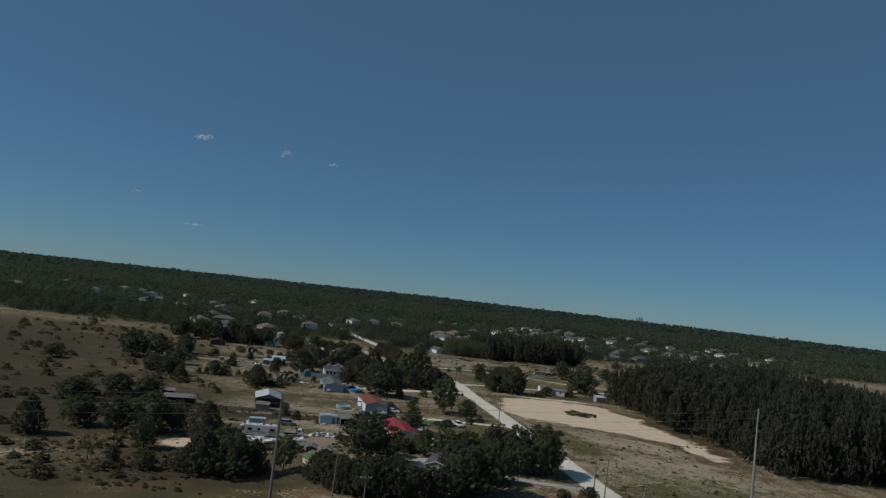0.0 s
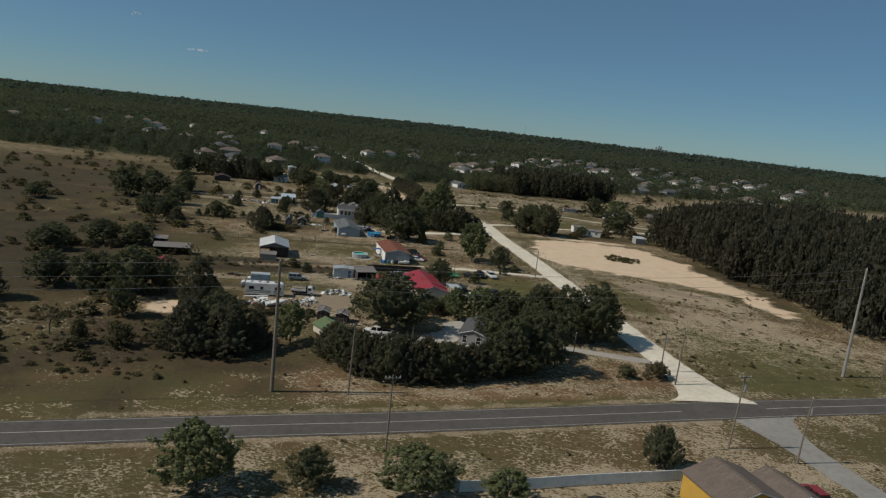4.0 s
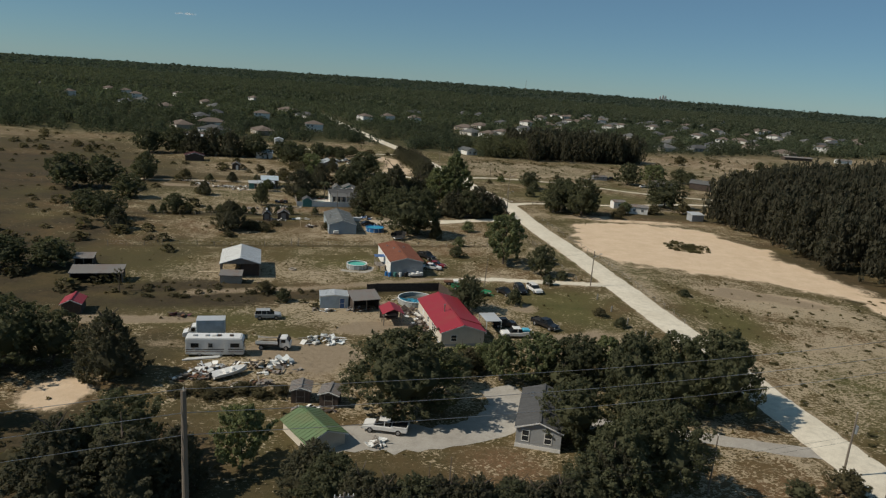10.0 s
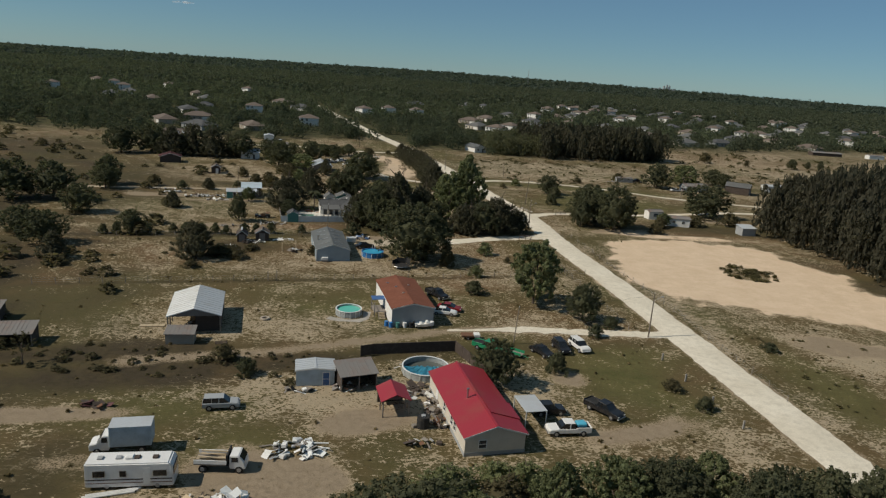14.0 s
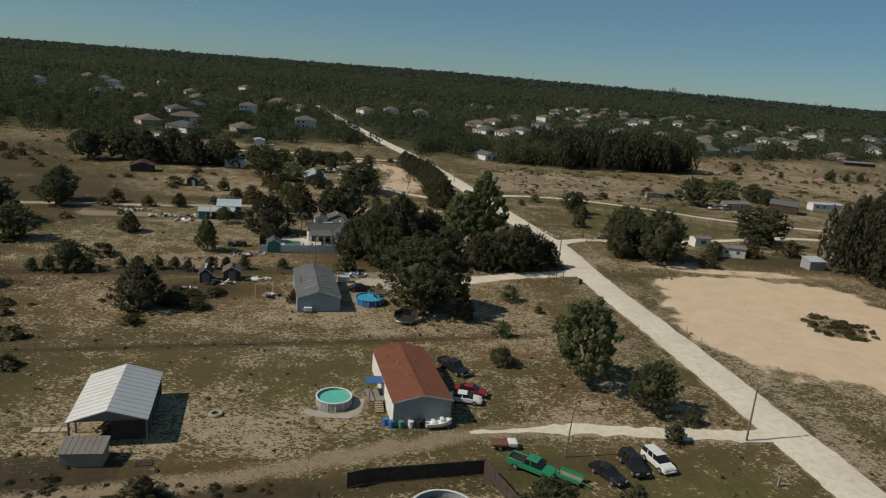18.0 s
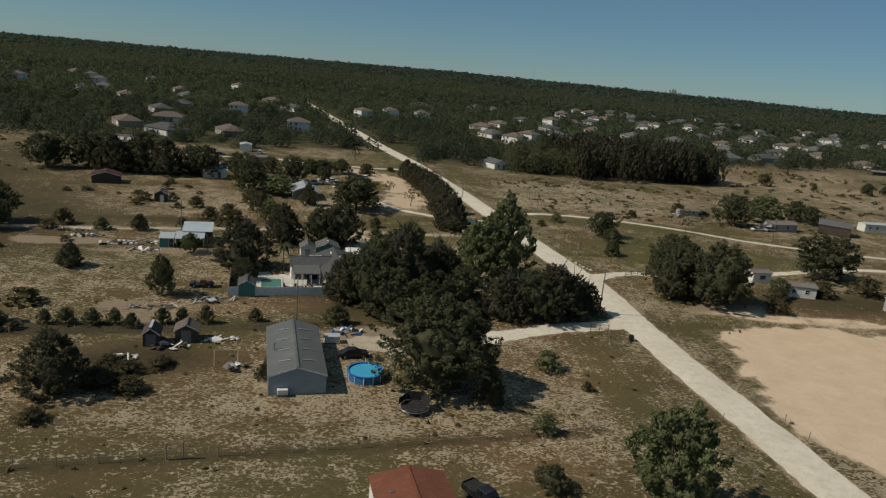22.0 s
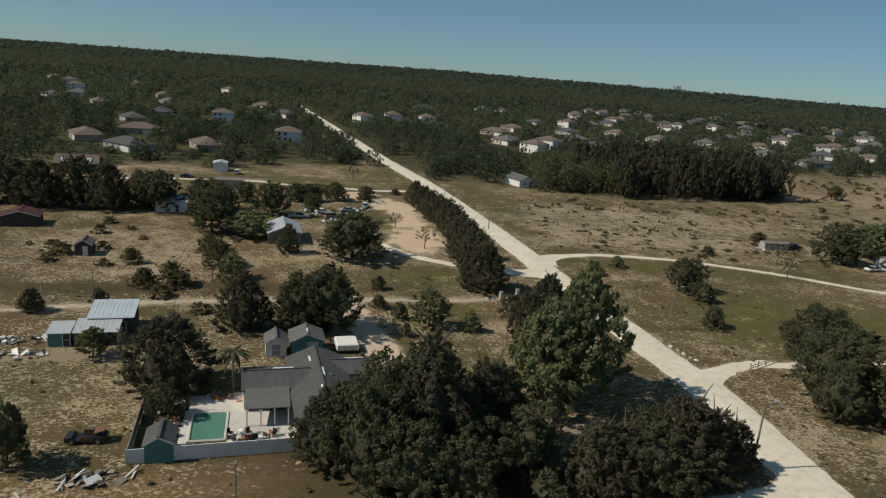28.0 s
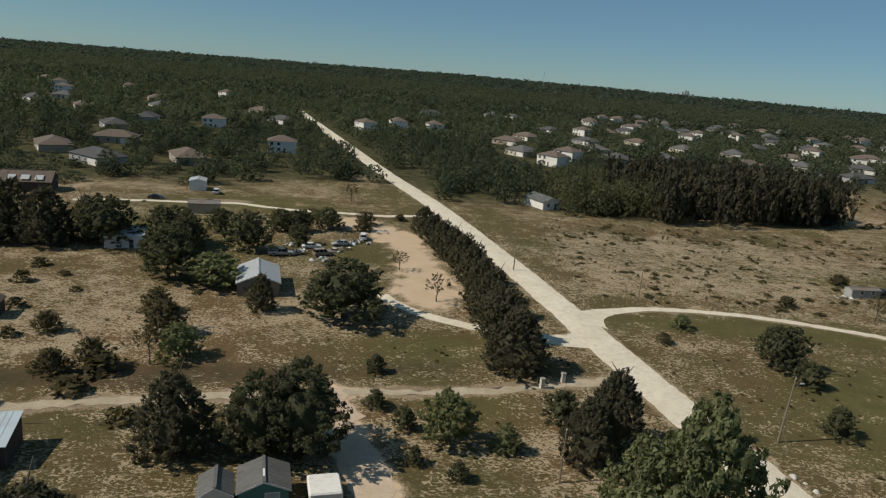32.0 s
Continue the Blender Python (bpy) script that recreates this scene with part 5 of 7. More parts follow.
# ---------------------------------------------------------------- pools, fences, poles
def round_pool(x, y, r, h, wall, wat, label, ladder=True, level=0.15, posts=14):
    t = thing("above_ground_pool", at(x, y), label, "swimming pool")
    for name, r0, r1, z0, z1, mat in (("pool_wall", r - 0.05, r, 0, h, wall), ("top_rail", r - 0.12, r + 0.1, h, h + 0.08, "vinyl")):
        bm = bmesh.new()
        n = 32
        rings = [[bm.verts.new((rr * math.cos(i * math.tau / n), rr * math.sin(i * math.tau / n), z)) for i in range(n)] for rr, z in ((r1, z0), (r1, z1), (r0, z1), (r0, z0))]
        for a in range(4):
            for i in range(n):
                bm.faces.new((rings[a][i], rings[a][(i + 1) % n], rings[(a + 1) % 4][(i + 1) % n], rings[(a + 1) % 4][i]))
        part(name, bm, mat if name == "pool_wall" or wall != "blue_plastic" else "blue_plastic", t)
    part("water", rod((0, 0, 0.05), (0, 0, h - level), r - 0.06, r - 0.06, 32), wat, t)
    for i in range(posts):
        a = i * math.tau / posts
        part("upright", rod((r * 1.01 * math.cos(a), r * 1.01 * math.sin(a), 0), (r * 1.01 * math.cos(a), r * 1.01 * math.sin(a), h), 0.06, 0.06, 6), "vinyl", t)
    if ladder:
        bm = bmesh.new()
        for s in (-0.25, 0.25):
            for yy in (r - 0.4, r + 0.5):
                add_rod(bm, (s, yy, 0.05), (s, r + 0.05, h + 0.75), 0.035, 0.035, 6)
        for z in (0.3, 0.6, 0.9):
            add_rod(bm, (-0.25, r + 0.35 - z * 0.25, z), (0.25, r + 0.35 - z * 0.25, z), 0.03, 0.03, 6)
        part("ladder", bm, "white_paint", t)
    return t


def panel_fence(name, pts, h, mat, label, step=2.4, post=0.13, gap=0.0, rails=False, cap=True):
    """A fence of posts and panels along a line."""
    t = thing(name, at(0, 0), label, "fence")
    for (ax, ay), (bx, by) in zip(pts[:-1], pts[1:]):
        ln = math.hypot(bx - ax, by - ay)
        n = max(1, round(ln / step))
        deg = math.degrees(math.atan2(by - ay, bx - ax))
        s = ln / n
        for i in range(n + 1):
            bm = box(-post / 2, post / 2, -post / 2, post / 2, 0, h + 0.1, m=pose(ax + (bx - ax) * i / n, ay + (by - ay) * i / n, 0, 0, 0, deg))
            part("post", bm, mat, t)
        for i in range(n):
            m = pose(ax + (bx - ax) * i / n, ay + (by - ay) * i / n, 0, 0, 0, deg)
            if rails:
                for z in (0.4, 0.8, 1.2):
                    if z < h:
                        part("rail", box(post / 2, s - post / 2, -0.03, 0.03, z - 0.06, z + 0.06, m=m), mat, t)
            else:
                p = part("panel", box(post / 2, s - post / 2, -0.025, 0.025, 0.08, h, m=m), mat, t)
                if cap:
                    part("panel_rail", box(post / 2, s - post / 2, -0.05, 0.05, h - 0.08, h + 0.02, m=m), mat, p)
    return t


def wire_fence(pts, label, step=4.0, h=1.2, seed=1):
    r = random.Random(seed)
    t = thing("wire_fence", at(0, 0), label, "fence")
    for (ax, ay), (bx, by) in zip(pts[:-1], pts[1:]):
        n = max(1, round(math.hypot(bx - ax, by - ay) / step))
        last = None
        for i in range(n + 1):
            p = Vector((ax + (bx - ax) * i / n, ay + (by - ay) * i / n, 0))
            top = p + Vector((r.uniform(-0.08, 0.08), r.uniform(-0.08, 0.08), h * r.uniform(0.9, 1.15)))
            part("post", rod(p, top, 0.06, 0.05, 6), "grey_wood", t)
            if last is not None:
                bm = bmesh.new()
                for k in (0.35, 0.65, 0.92):
                    add_rod(bm, last[0].lerp(last[1], k), p.lerp(top, k), 0.008, 0.008, 3, False)
                part("wire", bm, "chrome", t)
            last = (p, top)
    return t


def utility_pole(x, y, h, label, arm=0.0, deg=15.0, lean=0.0, r=0.15, transformer=False, lamp=0.0, mat="pole_wood"):
    t = thing("utility_pole", pose(x, y, 0, 0, lean, deg), label, "utility pole")
    part("pole", rod((0, 0, -0.2), (0, 0, h), r, r * 0.62, 10), mat, t)
    if arm:
        a = part("crossarm", box(-arm / 2, arm / 2, -0.06, 0.06, h - 0.5, h - 0.36), "grey_wood", t)
        for k in (-0.46, -0.2, 0.2, 0.46):
            part("insulator", rod((k * arm, 0, h - 0.36), (k * arm, 0, h - 0.14), 0.05, 0.035, 6), "white_paint", a)
        for s in (-1, 1):
            part("brace", rod((s * arm * 0.3, -0.07, h - 0.45), (0, -0.1, h - 1.1), 0.02, 0.02, 4), "chrome", t)
    else:
        part("insulator", rod((0, 0, h), (0, 0, h + 0.25), 0.05, 0.035, 6), "white_paint", t)
    if transformer:
        can = part("transformer", rod((0.32, 0, h - 2.6), (0.32, 0, h - 1.6), 0.24, 0.24, 10), "grey_siding", t)
        part("bushing", rod((0.32, 0, h - 1.6), (0.32, 0, h - 1.35), 0.05, 0.03, 6), "white_paint", can)
    if lamp:
        bm = rod((0, 0, h - 1.4), (lamp, 0, h - 0.7), 0.04, 0.03, 6)
        a = part("lamp_arm", bm, "chrome", t)
        part("lamp_head", box(lamp - 0.1, lamp + 0.55, -0.14, 0.14, h - 0.78, h - 0.62, 0.04), "grey_siding", a)
    return t


def span(a, b, sag, r=0.012, mat="tyre"):
    """One overhead wire between two places."""
    t = thing("overhead_wire", at(a[0], a[1]), "thin overhead wire between poles", "wire")
    bm = bmesh.new()
    n = 10
    rings = []
    for i in range(n + 1):
        k = i / n
        p = Vector(a).lerp(Vector(b), k) - Vector((a[0], a[1], 4 * sag * k * (1 - k)))
        rings.append([bm.verts.new(p + Vector((0, r * math.cos(q), r * math.sin(q)))) for q in (0.5, 2.6, 4.7)])
    for u, v in zip(rings[:-1], rings[1:]):
        for q in range(3):
            bm.faces.new((u[q], u[(q + 1) % 3], v[(q + 1) % 3], v[q]))
    part("cable", bm, mat, t)


# ---------------------------------------------------------------- the red-roofed house and its yard
red = gable_house("red_roof_house", 7.0, 145.7, 13.0, 7.6, 17.8, 2.55, 3.75, "cream_siding", "red_metal", "cream mobile home with a bright red metal roof", over=0.28,
                  openings=(("f", -1.6, 1.5, 0.9, 1.0), ("l", 4.5, 1.5, 0.9, 1.1), ("l", 5.9, 1.5, 0.9, 1.1), ("l", 9.5, 1.5, 0.9, 1.0), ("l", 13.5, 1.15, 0.9, 2.0, "white_paint", "door", "white_paint"), ("r", 9.0, 1.5, 0.9, 1.1)), flue=((-1.3, 8.0, 1.3),))
part("cross_gable_panel", prism([(0.3, 3.72), (4.3, 2.52), (4.3, 2.66), (0.3, 3.90)], 3.2, 7.4), "red_metal", red)
part("skirting", box(-3.86, 3.86, -0.04, 17.8, 0, 0.45), "grey_siding", red)
carport = thing("carport", at(13.0, 152.4, 13.0), "white flat-roofed carport attached beside the red-roofed house", "carport")
part("roof_panel", box(-1.5, 1.5, 0, 4.6, 2.35, 2.45, 0.03), "white_metal", carport)
for px in (-1.4, 1.4):
    for py in (0.1, 4.5):
        part("post", box(px - 0.05, px + 0.05, py - 0.05, py + 0.05, 0, 2.35), "white_paint", carport)
gaz = thing("gazebo", at(-5.2, 153.6, 13.0), "open-sided hut with a red metal gable roof on posts", "gazebo")
for s in (-1, 1):
    part("roof_panel", prism([(0, 3.1), (s * 2.0, 2.2), (s * 2.0, 2.3), (0, 3.2)], -0.2, 4.4), "red_metal", gaz)
    for py in (0, 2.1, 4.2):
        part("post", box(s * 1.7 - 0.07, s * 1.7 + 0.07, py - 0.07, py + 0.07, 0, 2.35), "grey_wood", gaz)
part("back_wall", box(-1.7, 1.7, 4.25, 4.33, 0, 2.2), "dark_wood", gaz)
part("workbench", box(-1.3, 1.3, 3.2, 4.2, 0.75, 0.85), "grey_wood", gaz)
for s in (-1.2, 1.2):
    part("bench_leg", box(s - 0.05, s + 0.05, 3.25, 3.35, 0, 0.75), "grey_wood", gaz)
gable_house("white_shed", -16.8, 161.2, 10.0, 5.3, 3.4, 2.35, 2.6, "pale_blue", "white_metal", "pale blue-grey shed with a low metal roof and dark doorway", "shed", 0.15, 0.6, openings=(("f", 1.5, 1.0, 0.85, 1.9, "white_paint", "door", "tarp"),))
shed_roof_hut("lean_to", -10.6, 160.6, 22.0, 5.2, 3.6, 2.3, 3.0, "dark_wood", "old_metal", "dark open lean-to shelter with a rusty grey roof", "shed", None, True)
panel_fence("board_fence", [(-11.4, 171.9), (-9.4, 172.9), (3.5, 176.0), (5.6, 171.5), (8.2, 165.5)], 1.85, "dark_wood", "dark stained board privacy fence behind the yard")
pool = round_pool(-1.3, 167.5, 3.5, 1.05, "pool_wall", "pool_mud", "collapsing round pool with a sagging sky-blue liner", False, 0.75)
bm = bmesh.new()
rim = []
for i in range(17):
    a = math.pi * (1.0 + i / 16)
    rim.append((bm.verts.new((3.35 * math.cos(a), 3.35 * math.sin(a), 0.98)), bm.verts.new((2.1 * math.cos(a), 2.3 * math.sin(a) + 0.6, 0.52 + 0.08 * math.sin(i * 2.1))), bm.verts.new((1.5 * math.cos(a) + 0.3, 1.2 + 0.25 * math.sin(i * 1.7), 0.45))))
for a, b in zip(rim[:-1], rim[1:]):
    bm.faces.new((a[0], b[0], b[1], a[1]))
    bm.faces.new((a[1], b[1], b[2], a[2]))
bmesh.ops.solidify(bm, geom=bm.faces[:], thickness=0.02)
part("sagging_liner", bm, "sky_tarp", pool, "torn sky-blue liner")
for i, (px, py, dg) in enumerate(((-4.3, 1.2, 40), (-3.4, 2.6, 30), (-0.6, 4.1, 5), (2.9, 3.0, -50), (4.1, 1.4, -10))):
    q = thing("pool_rail", at(-1.3 + px, 167.5 + py, dg), "loose white pool rail lying in grass", "rail", "loose pool rails")
    part("rail", box(-0.65, 0.65, -0.07, 0.07, 0, 0.06, 0.01), "white_paint", q)
tank = thing("water_tank", at(-1.6, 151.4), "black round plastic water tank beside the house", "tank")
part("tank_body", rod((0, 0, 0), (0, 0, 1.5), 0.85, 0.8, 14), "tyre", tank)
part("tank_lid", rod((0, 0, 1.5), (0, 0, 1.62), 0.3, 0.3, 10), "grey_siding", tank)
junk_pile(0.2, 157.0, 0, 1.6, 3.6, 26, ("grey_wood", "old_metal", "white_paint", "dark_wood"), "clutter of boards and scrap beside the house", 11, 0.7)
junk_pile(-2.5, 161.8, 0, 2.2, 1.4, 14, ("grey_wood", "new_wood", "dark_wood"), "loose boards leaning by the pool", 12, 0.9)
car("pickup", 17.1, 151.6, 188, "white", "white pickup truck with a blue load in its bed", "sky_tarp")
car("pickup", 23.3, 157.6, -50, "black", "black pickup truck parked on sandy ground")
car("suv", 15.4, 156.6, 10, "black", "dark car parked beside the carport")
car("suv", -27.7, 153.6, 12, "silver", "silver off-road car parked in the weeds")
car("pickup", 9.2, 177.2, -33, "green", "green utility truck parked by the board fence")
car("sedan", 17.9, 176.9, -57, "black", "low black car parked on the lawn")
car("suv", 21.5, 179.0, -78, "black", "black jeep-like car parked on the lawn")
car("suv", 24.8, 180.0, -70, "white", "white off-road car with dark windows on the lawn")
tl = thing("utility_trailer", at(13.2, 175.6, -34), "green tubular utility trailer standing in weeds", "trailer")
part("bed", box(-1.4, 1.4, -0.75, 0.75, 0.5, 0.56), "grey_wood", tl)
for sy in (-0.75, 0.75):
    part("side_rail", box(-1.4, 1.4, sy - 0.03, sy + 0.03, 0.56, 1.0), "paint_green", tl)
    wheel(tl, 0, sy * 1.13, 0.3, 0.18)
part("drawbar", rod((1.4, 0, 0.5), (2.5, 0, 0.4), 0.05, 0.05, 6), "paint_green", tl)
part("prop_stand", rod((2.4, 0, 0), (2.4, 0, 0.42), 0.04, 0.04, 6), "paint_green", tl)
tl = thing("utility_trailer", at(6.4, 182.0, 4), "flat trailer with a brown deck and white nose box", "trailer")
part("deck", box(-1.6, 0.5, -0.8, 0.8, 0.5, 0.8, 0.03), "rusty", tl)
part("nose_box", box(0.55, 1.6, -0.7, 0.7, 0.45, 0.95, 0.06), "white_paint", tl)
for sy in (-0.85, 0.85):
    wheel(tl, -0.5, sy, 0.3, 0.18)
part("prop_stand", rod((1.3, 0, 0), (1.3, 0, 0.5), 0.04, 0.04, 6), "chrome", tl)
for px, py in ((38.2, 177.2), (39.2, 169.4), (40.4, 162.0), (41.8, 155.1)):
    p = thing("marker_post", at(px, py, 13), "short pale concrete marker post along the lot edge", "post", "marker posts")
    part("post", box(-0.12, 0.12, -0.12, 0.12, 0, 1.25, 0.03), "concrete", p)

# ---------------------------------------------------------------- the junk yard
box_truck(-35.6, 142.9, 192)
motorhome(-32.0, 136.7, 8)
flatbed_truck(-23.6, 140.2, 2)
junk_pile(-16.6, 144.4, 10, 3.6, 2.0, 44, ("white_paint", "white_metal", "vinyl", "grey_wood"), "heap of torn white sheets and boards on sand", 21, 0.9)
junk_pile(-31.0, 130.4, 10, 3.0, 1.9, 34, ("white_paint", "dark_wood", "grey_wood", "white_metal"), "heap of broken white panels and dark scrap", 22, 1.2)
junk_pile(-24.5, 133.2, 14, 4.8, 1.4, 36, ("dark_wood", "white_paint", "grey_wood", "dark_wood", "new_wood"), "row of household junk and lumber in weeds", 23, 0.7)
junk_pile(-21.5, 134.3, 14, 1.8, 1.2, 14, ("white_paint", "vinyl"), "small heap of white torn sheets", 24, 1.3)
boat(-27.8, 129.2, 42, "derelict white motorboat lying among scrap", 5.4)
for i in range(3):
    p = thing("pipe", at(-33.6 + i * 0.2, 134.2 + i * 0.35, 20), "long pale pipe lying beside the motorhome", "pipe", "pipes")
    part("tube", rod((-2.6, 0, 0.12), (2.6, 0, 0.12), 0.11, 0.11, 8), "white_paint", p)
junk_pile(-43.0, 152.4, 0, 2.2, 0.8, 10, ("rusty", "dark_wood", "maroon_metal"), "rusty scrap metal lying on bare sand", 25, 0.5)
junk_pile(-18.8, 159.4, 0, 2.0, 0.7, 8, ("white_paint", "tyre", "grey_wood"), "scrap leaning before a shed", 26, 0.5)

# ---------------------------------------------------------------- the grey house behind the hedge
dark = gable_house("grey_trailer_house", 14.6, 112.8, -13.0, 5.6, 11.2, 2.75, 3.7, "grey_siding", "grey_shingle", "pale grey mobile home with a dark shingle roof among trees", over=0.25,
                   openings=(("f", -1.6, 1.7, 0.8, 1.4), ("f", 1.2, 1.7, 0.8, 1.4), ("l", 5.0, 1.1, 0.9, 2.0, "white_paint", "door", "dark_wood")), vents=((-1.5, 9.0), (1.0, 7.5), (-1.5, 8.0)))
part("skirting", box(-2.84, 2.84, -0.04, 11.2, 0, 0.5), "white_siding", dark)
gable_house("green_roof_shed", -11.2, 110.4, 36.0, 5.0, 6.6, 1.5, 2.5, "cream_siding", "green_metal", "low shed with a faded green metal roof", "shed", 0.3, 0.6)
for px, py, dg in ((-16.3, 121.8, 4), (-12.4, 121.0, -4)):
    gable_house("small_wood_shed", px, py, dg, 2.5, 2.6, 1.9, 2.3, "dark_wood", "old_metal", "small dark wooden shed with a grey roof", "shed", 0.25, 0.5, openings=(("f", 0.0, 0.95, 1.0, 1.7, "grey_wood", "door", "dark_wood"),))
car("pickup", -4.4, 115.5, 172, "white", "white pickup truck on the grey yard drive")
junk_pile(-5.2, 112.0, 0, 1.2, 0.9, 10, ("white_paint", "vinyl", "grey_wood"), "white tarpaulin heap beside the drive", 27, 0.7)
junk_pile(-14.0, 119.8, 0, 3.0, 0.7, 14, ("grey_wood", "white_paint", "dark_wood"), "clutter before two small sheds", 28, 0.5)

# ---------------------------------------------------------------- the pole barn
barn = thing("pole_barn", at(-38.8, 177.4, 13.0), "open pole barn with a white galvanised gable roof", "barn")
for s in (-1, 1):
    bm = prism([(0, 4.25), (s * 4.25, 2.95), (s * 4.25, 3.05), (0, 4.36)], -0.3, 12.1)
    # The west slope takes the copy with sunlight in its colour.
    panel = part("roof_panel", bm, "sunlit_metal" if s < 0 else "white_metal", barn)
    first = part("rib", prism([(0, 4.35), (s * 4.25, 3.04), (s * 4.25, 3.10), (0, 4.41)], -0.3, -0.24), "sunlit_metal" if s < 0 else "white_metal", panel)
    for i in range(1, 13):
        link("rib", first.data, panel).location.y = i
    for i in range(5):
        part("post", box(s * 4.0 - 0.09, s * 4.0 + 0.09, 0.1 + i * 2.85, 0.28 + i * 2.85, 0, 3.03), "grey_wood", barn)
    part("beam", box(s * 4.0 - 0.07, s * 4.0 + 0.07, 0, 11.9, 2.72, 2.96), "grey_wood", barn)
for py in (0.05, 11.8):
    part("gable_truss", prism([(-4.0, 2.95), (4.0, 2.95), (0, 4.2)], py, py + 0.08), "old_metal", barn)
part("back_wall", box(-4.0, 4.0, 11.85, 11.93, 0, 2.95), "dark_wood", barn)
part("right_wall", box(3.9, 3.97, 1.0, 11.8, 0, 2.7), "dark_wood", barn)
part("part_wall", box(0.1, 3.8, 1.0, 1.08, 0, 2.7), "dark_wood", barn)
junk_pile(-39.6, 180.5, 13, 2.0, 2.0, 20, ("white_paint", "dark_wood", "old_metal"), "machinery and boxes stored under the barn", 31, 1.2)
shed_roof_hut("barn_shed", -39.6, 172.8, 8.0, 4.2, 2.4, 1.7, 2.1, "tan_siding", "old_metal", "small tan shed with a flat metal roof", "shed")
p = thing("pallet_stack", at(-46.4, 179.6, 10), "pale pallets lying in a row beside the barn", "pallets")
for i in range(4):
    part("pallet", box(-1.9 + i * 1.0, -1.0 + i * 1.0, -0.5, 0.5, 0, 0.14, 0.01), "new_wood", p)
p = thing("pallet", at(-33.6, 174.2, 15), "dark wooden pallet lying flat on the grass", "pallet")
for i in range(5):
    part("slat", box(-0.9, 0.9, -0.55 + i * 0.25, -0.43 + i * 0.25, 0.10, 0.13), "dark_wood", p)
for i in (-0.8, 0, 0.8):
    part("bearer", box(i - 0.05, i + 0.05, -0.55, 0.58, 0, 0.10), "dark_wood", p)
for px, py in ((-29.3, 185.5), (-8.2, 190.8)):
    t = thing("tractor_tyre", at(px, py), "large old tyre lying flat on grass", "tyre")
    bm = bmesh.new()
    n = 18
    rings = [[bm.verts.new((rr * math.cos(i * math.tau / n), rr * math.sin(i * math.tau / n), z)) for i in range(n)] for rr, z in ((0.8, 0), (0.9, 0.15), (0.8, 0.32), (0.5, 0.3), (0.5, 0.02))]
    for a in range(5):
        for i in range(n):
            bm.faces.new((rings[a][i], rings[a][(i + 1) % n], rings[(a + 1) % 5][(i + 1) % n], rings[(a + 1) % 5][i]))
    part("tread", bm, "tan_siding" if px < -20 else "tyre", t)

# ---------------------------------------------------------------- the terracotta-roofed house
tan = gable_house("terracotta_roof_house", -3.6, 186.2, 13.5, 7.5, 16.4, 3.3, 4.15, "grey_siding", "terracotta", "mobile home with a weathered terracotta shingle roof", over=0.2,
                  openings=(("l", 12.0, 1.9, 0.9, 1.2), ("l", 3.2, 1.9, 0.7, 1.1), ("l", 6.6, 1.6, 0.95, 2.0, "white_paint", "door", "white_paint"), ("r", 6.0, 1.9, 0.9, 1.2)), vents=((-2.2, 13.0), (-1.2, 10.0), (-0.6, 6.0), (1.4, 11.0)))
part("white_side_cladding", box(-3.79, -3.755, 0.05, 16.3, 0.1, 3.25), "white_siding", tan, "white painted side wall")
porch = thing("porch_deck", at(-9.4, 190.0, 13.5), "raised wooden porch deck with a blue awning and stairs", "porch")
part("deck", box(-1.3, 1.3, 0, 3.6, 0.85, 0.97), "grey_wood", porch)
part("awning", box(-1.4, 1.35, 1.4, 3.6, 2.75, 2.82), "tarp", porch, "faded blue awning sheet")
for px in (-1.2, 1.2):
    for py in (0.1, 3.5):
        part("post", box(px - 0.06, px + 0.06, py - 0.06, py + 0.06, 0, 2.75), "grey_wood", porch)
part("handrail", box(-1.27, -1.2, 0.1, 3.5, 1.75, 1.83), "grey_wood", porch)
for i in range(5):
    part("step", box(-0.5, 0.5, -0.28 * (i + 1), -0.28 * i - 0.02, 0.80 - i * 0.17, 0.85 - i * 0.17), "new_wood", porch)
for px in (-0.55, 0.55):
    bm = bmesh.new()
    add_rod(bm, (px, 0, 0.85), (px, -1.4, 0.05), 0.06, 0.06, 4)
    part("stringer", bm, "grey_wood", porch)
round_pool(-15.3, 190.4, 2.3, 1.1, "pool_wall", "pool_green", "round above-ground pool with green water", False, 0.25)
ribbon("pool_apron", [(-18.6, 188.2), (-15.2, 187.0), (-12.0, 188.6), (-12.2, 192.0)], 1.4, 0.025, "yard_drive", "pale sand strip round the pool", "ground", ragged=0.6)
car("sedan", 2.2, 193.2, -8, "white", "white sedan parked beside the house")
car("sedan", 3.2, 195.6, -14, "red", "dull red car parked behind a white sedan")
car("pickup", 1.0, 203.0, -52, "black", "black pickup truck parked on grass")
boat(-1.5, 186.0, 12, "small white boat hull resting against the gable", 3.4)
for i, (px, py, mt) in enumerate(((-6.2, 185.2, "teal_siding"), (-5.0, 185.4, "white_paint"), (-8.2, 185.6, "blue_plastic"), (-7.4, 185.1, "blue_plastic"), (-3.9, 185.5, "tyre"))):
    b = thing("barrel", at(px, py), "plastic barrel standing along the house wall", "barrel", "barrels by the wall")
    part("drum", rod((0, 0, 0), (0, 0, 0.85), 0.36, 0.34, 12), mt, b)
    part("lid", rod((0, 0, 0.85), (0, 0, 0.9), 0.37, 0.37, 12), mt, b)

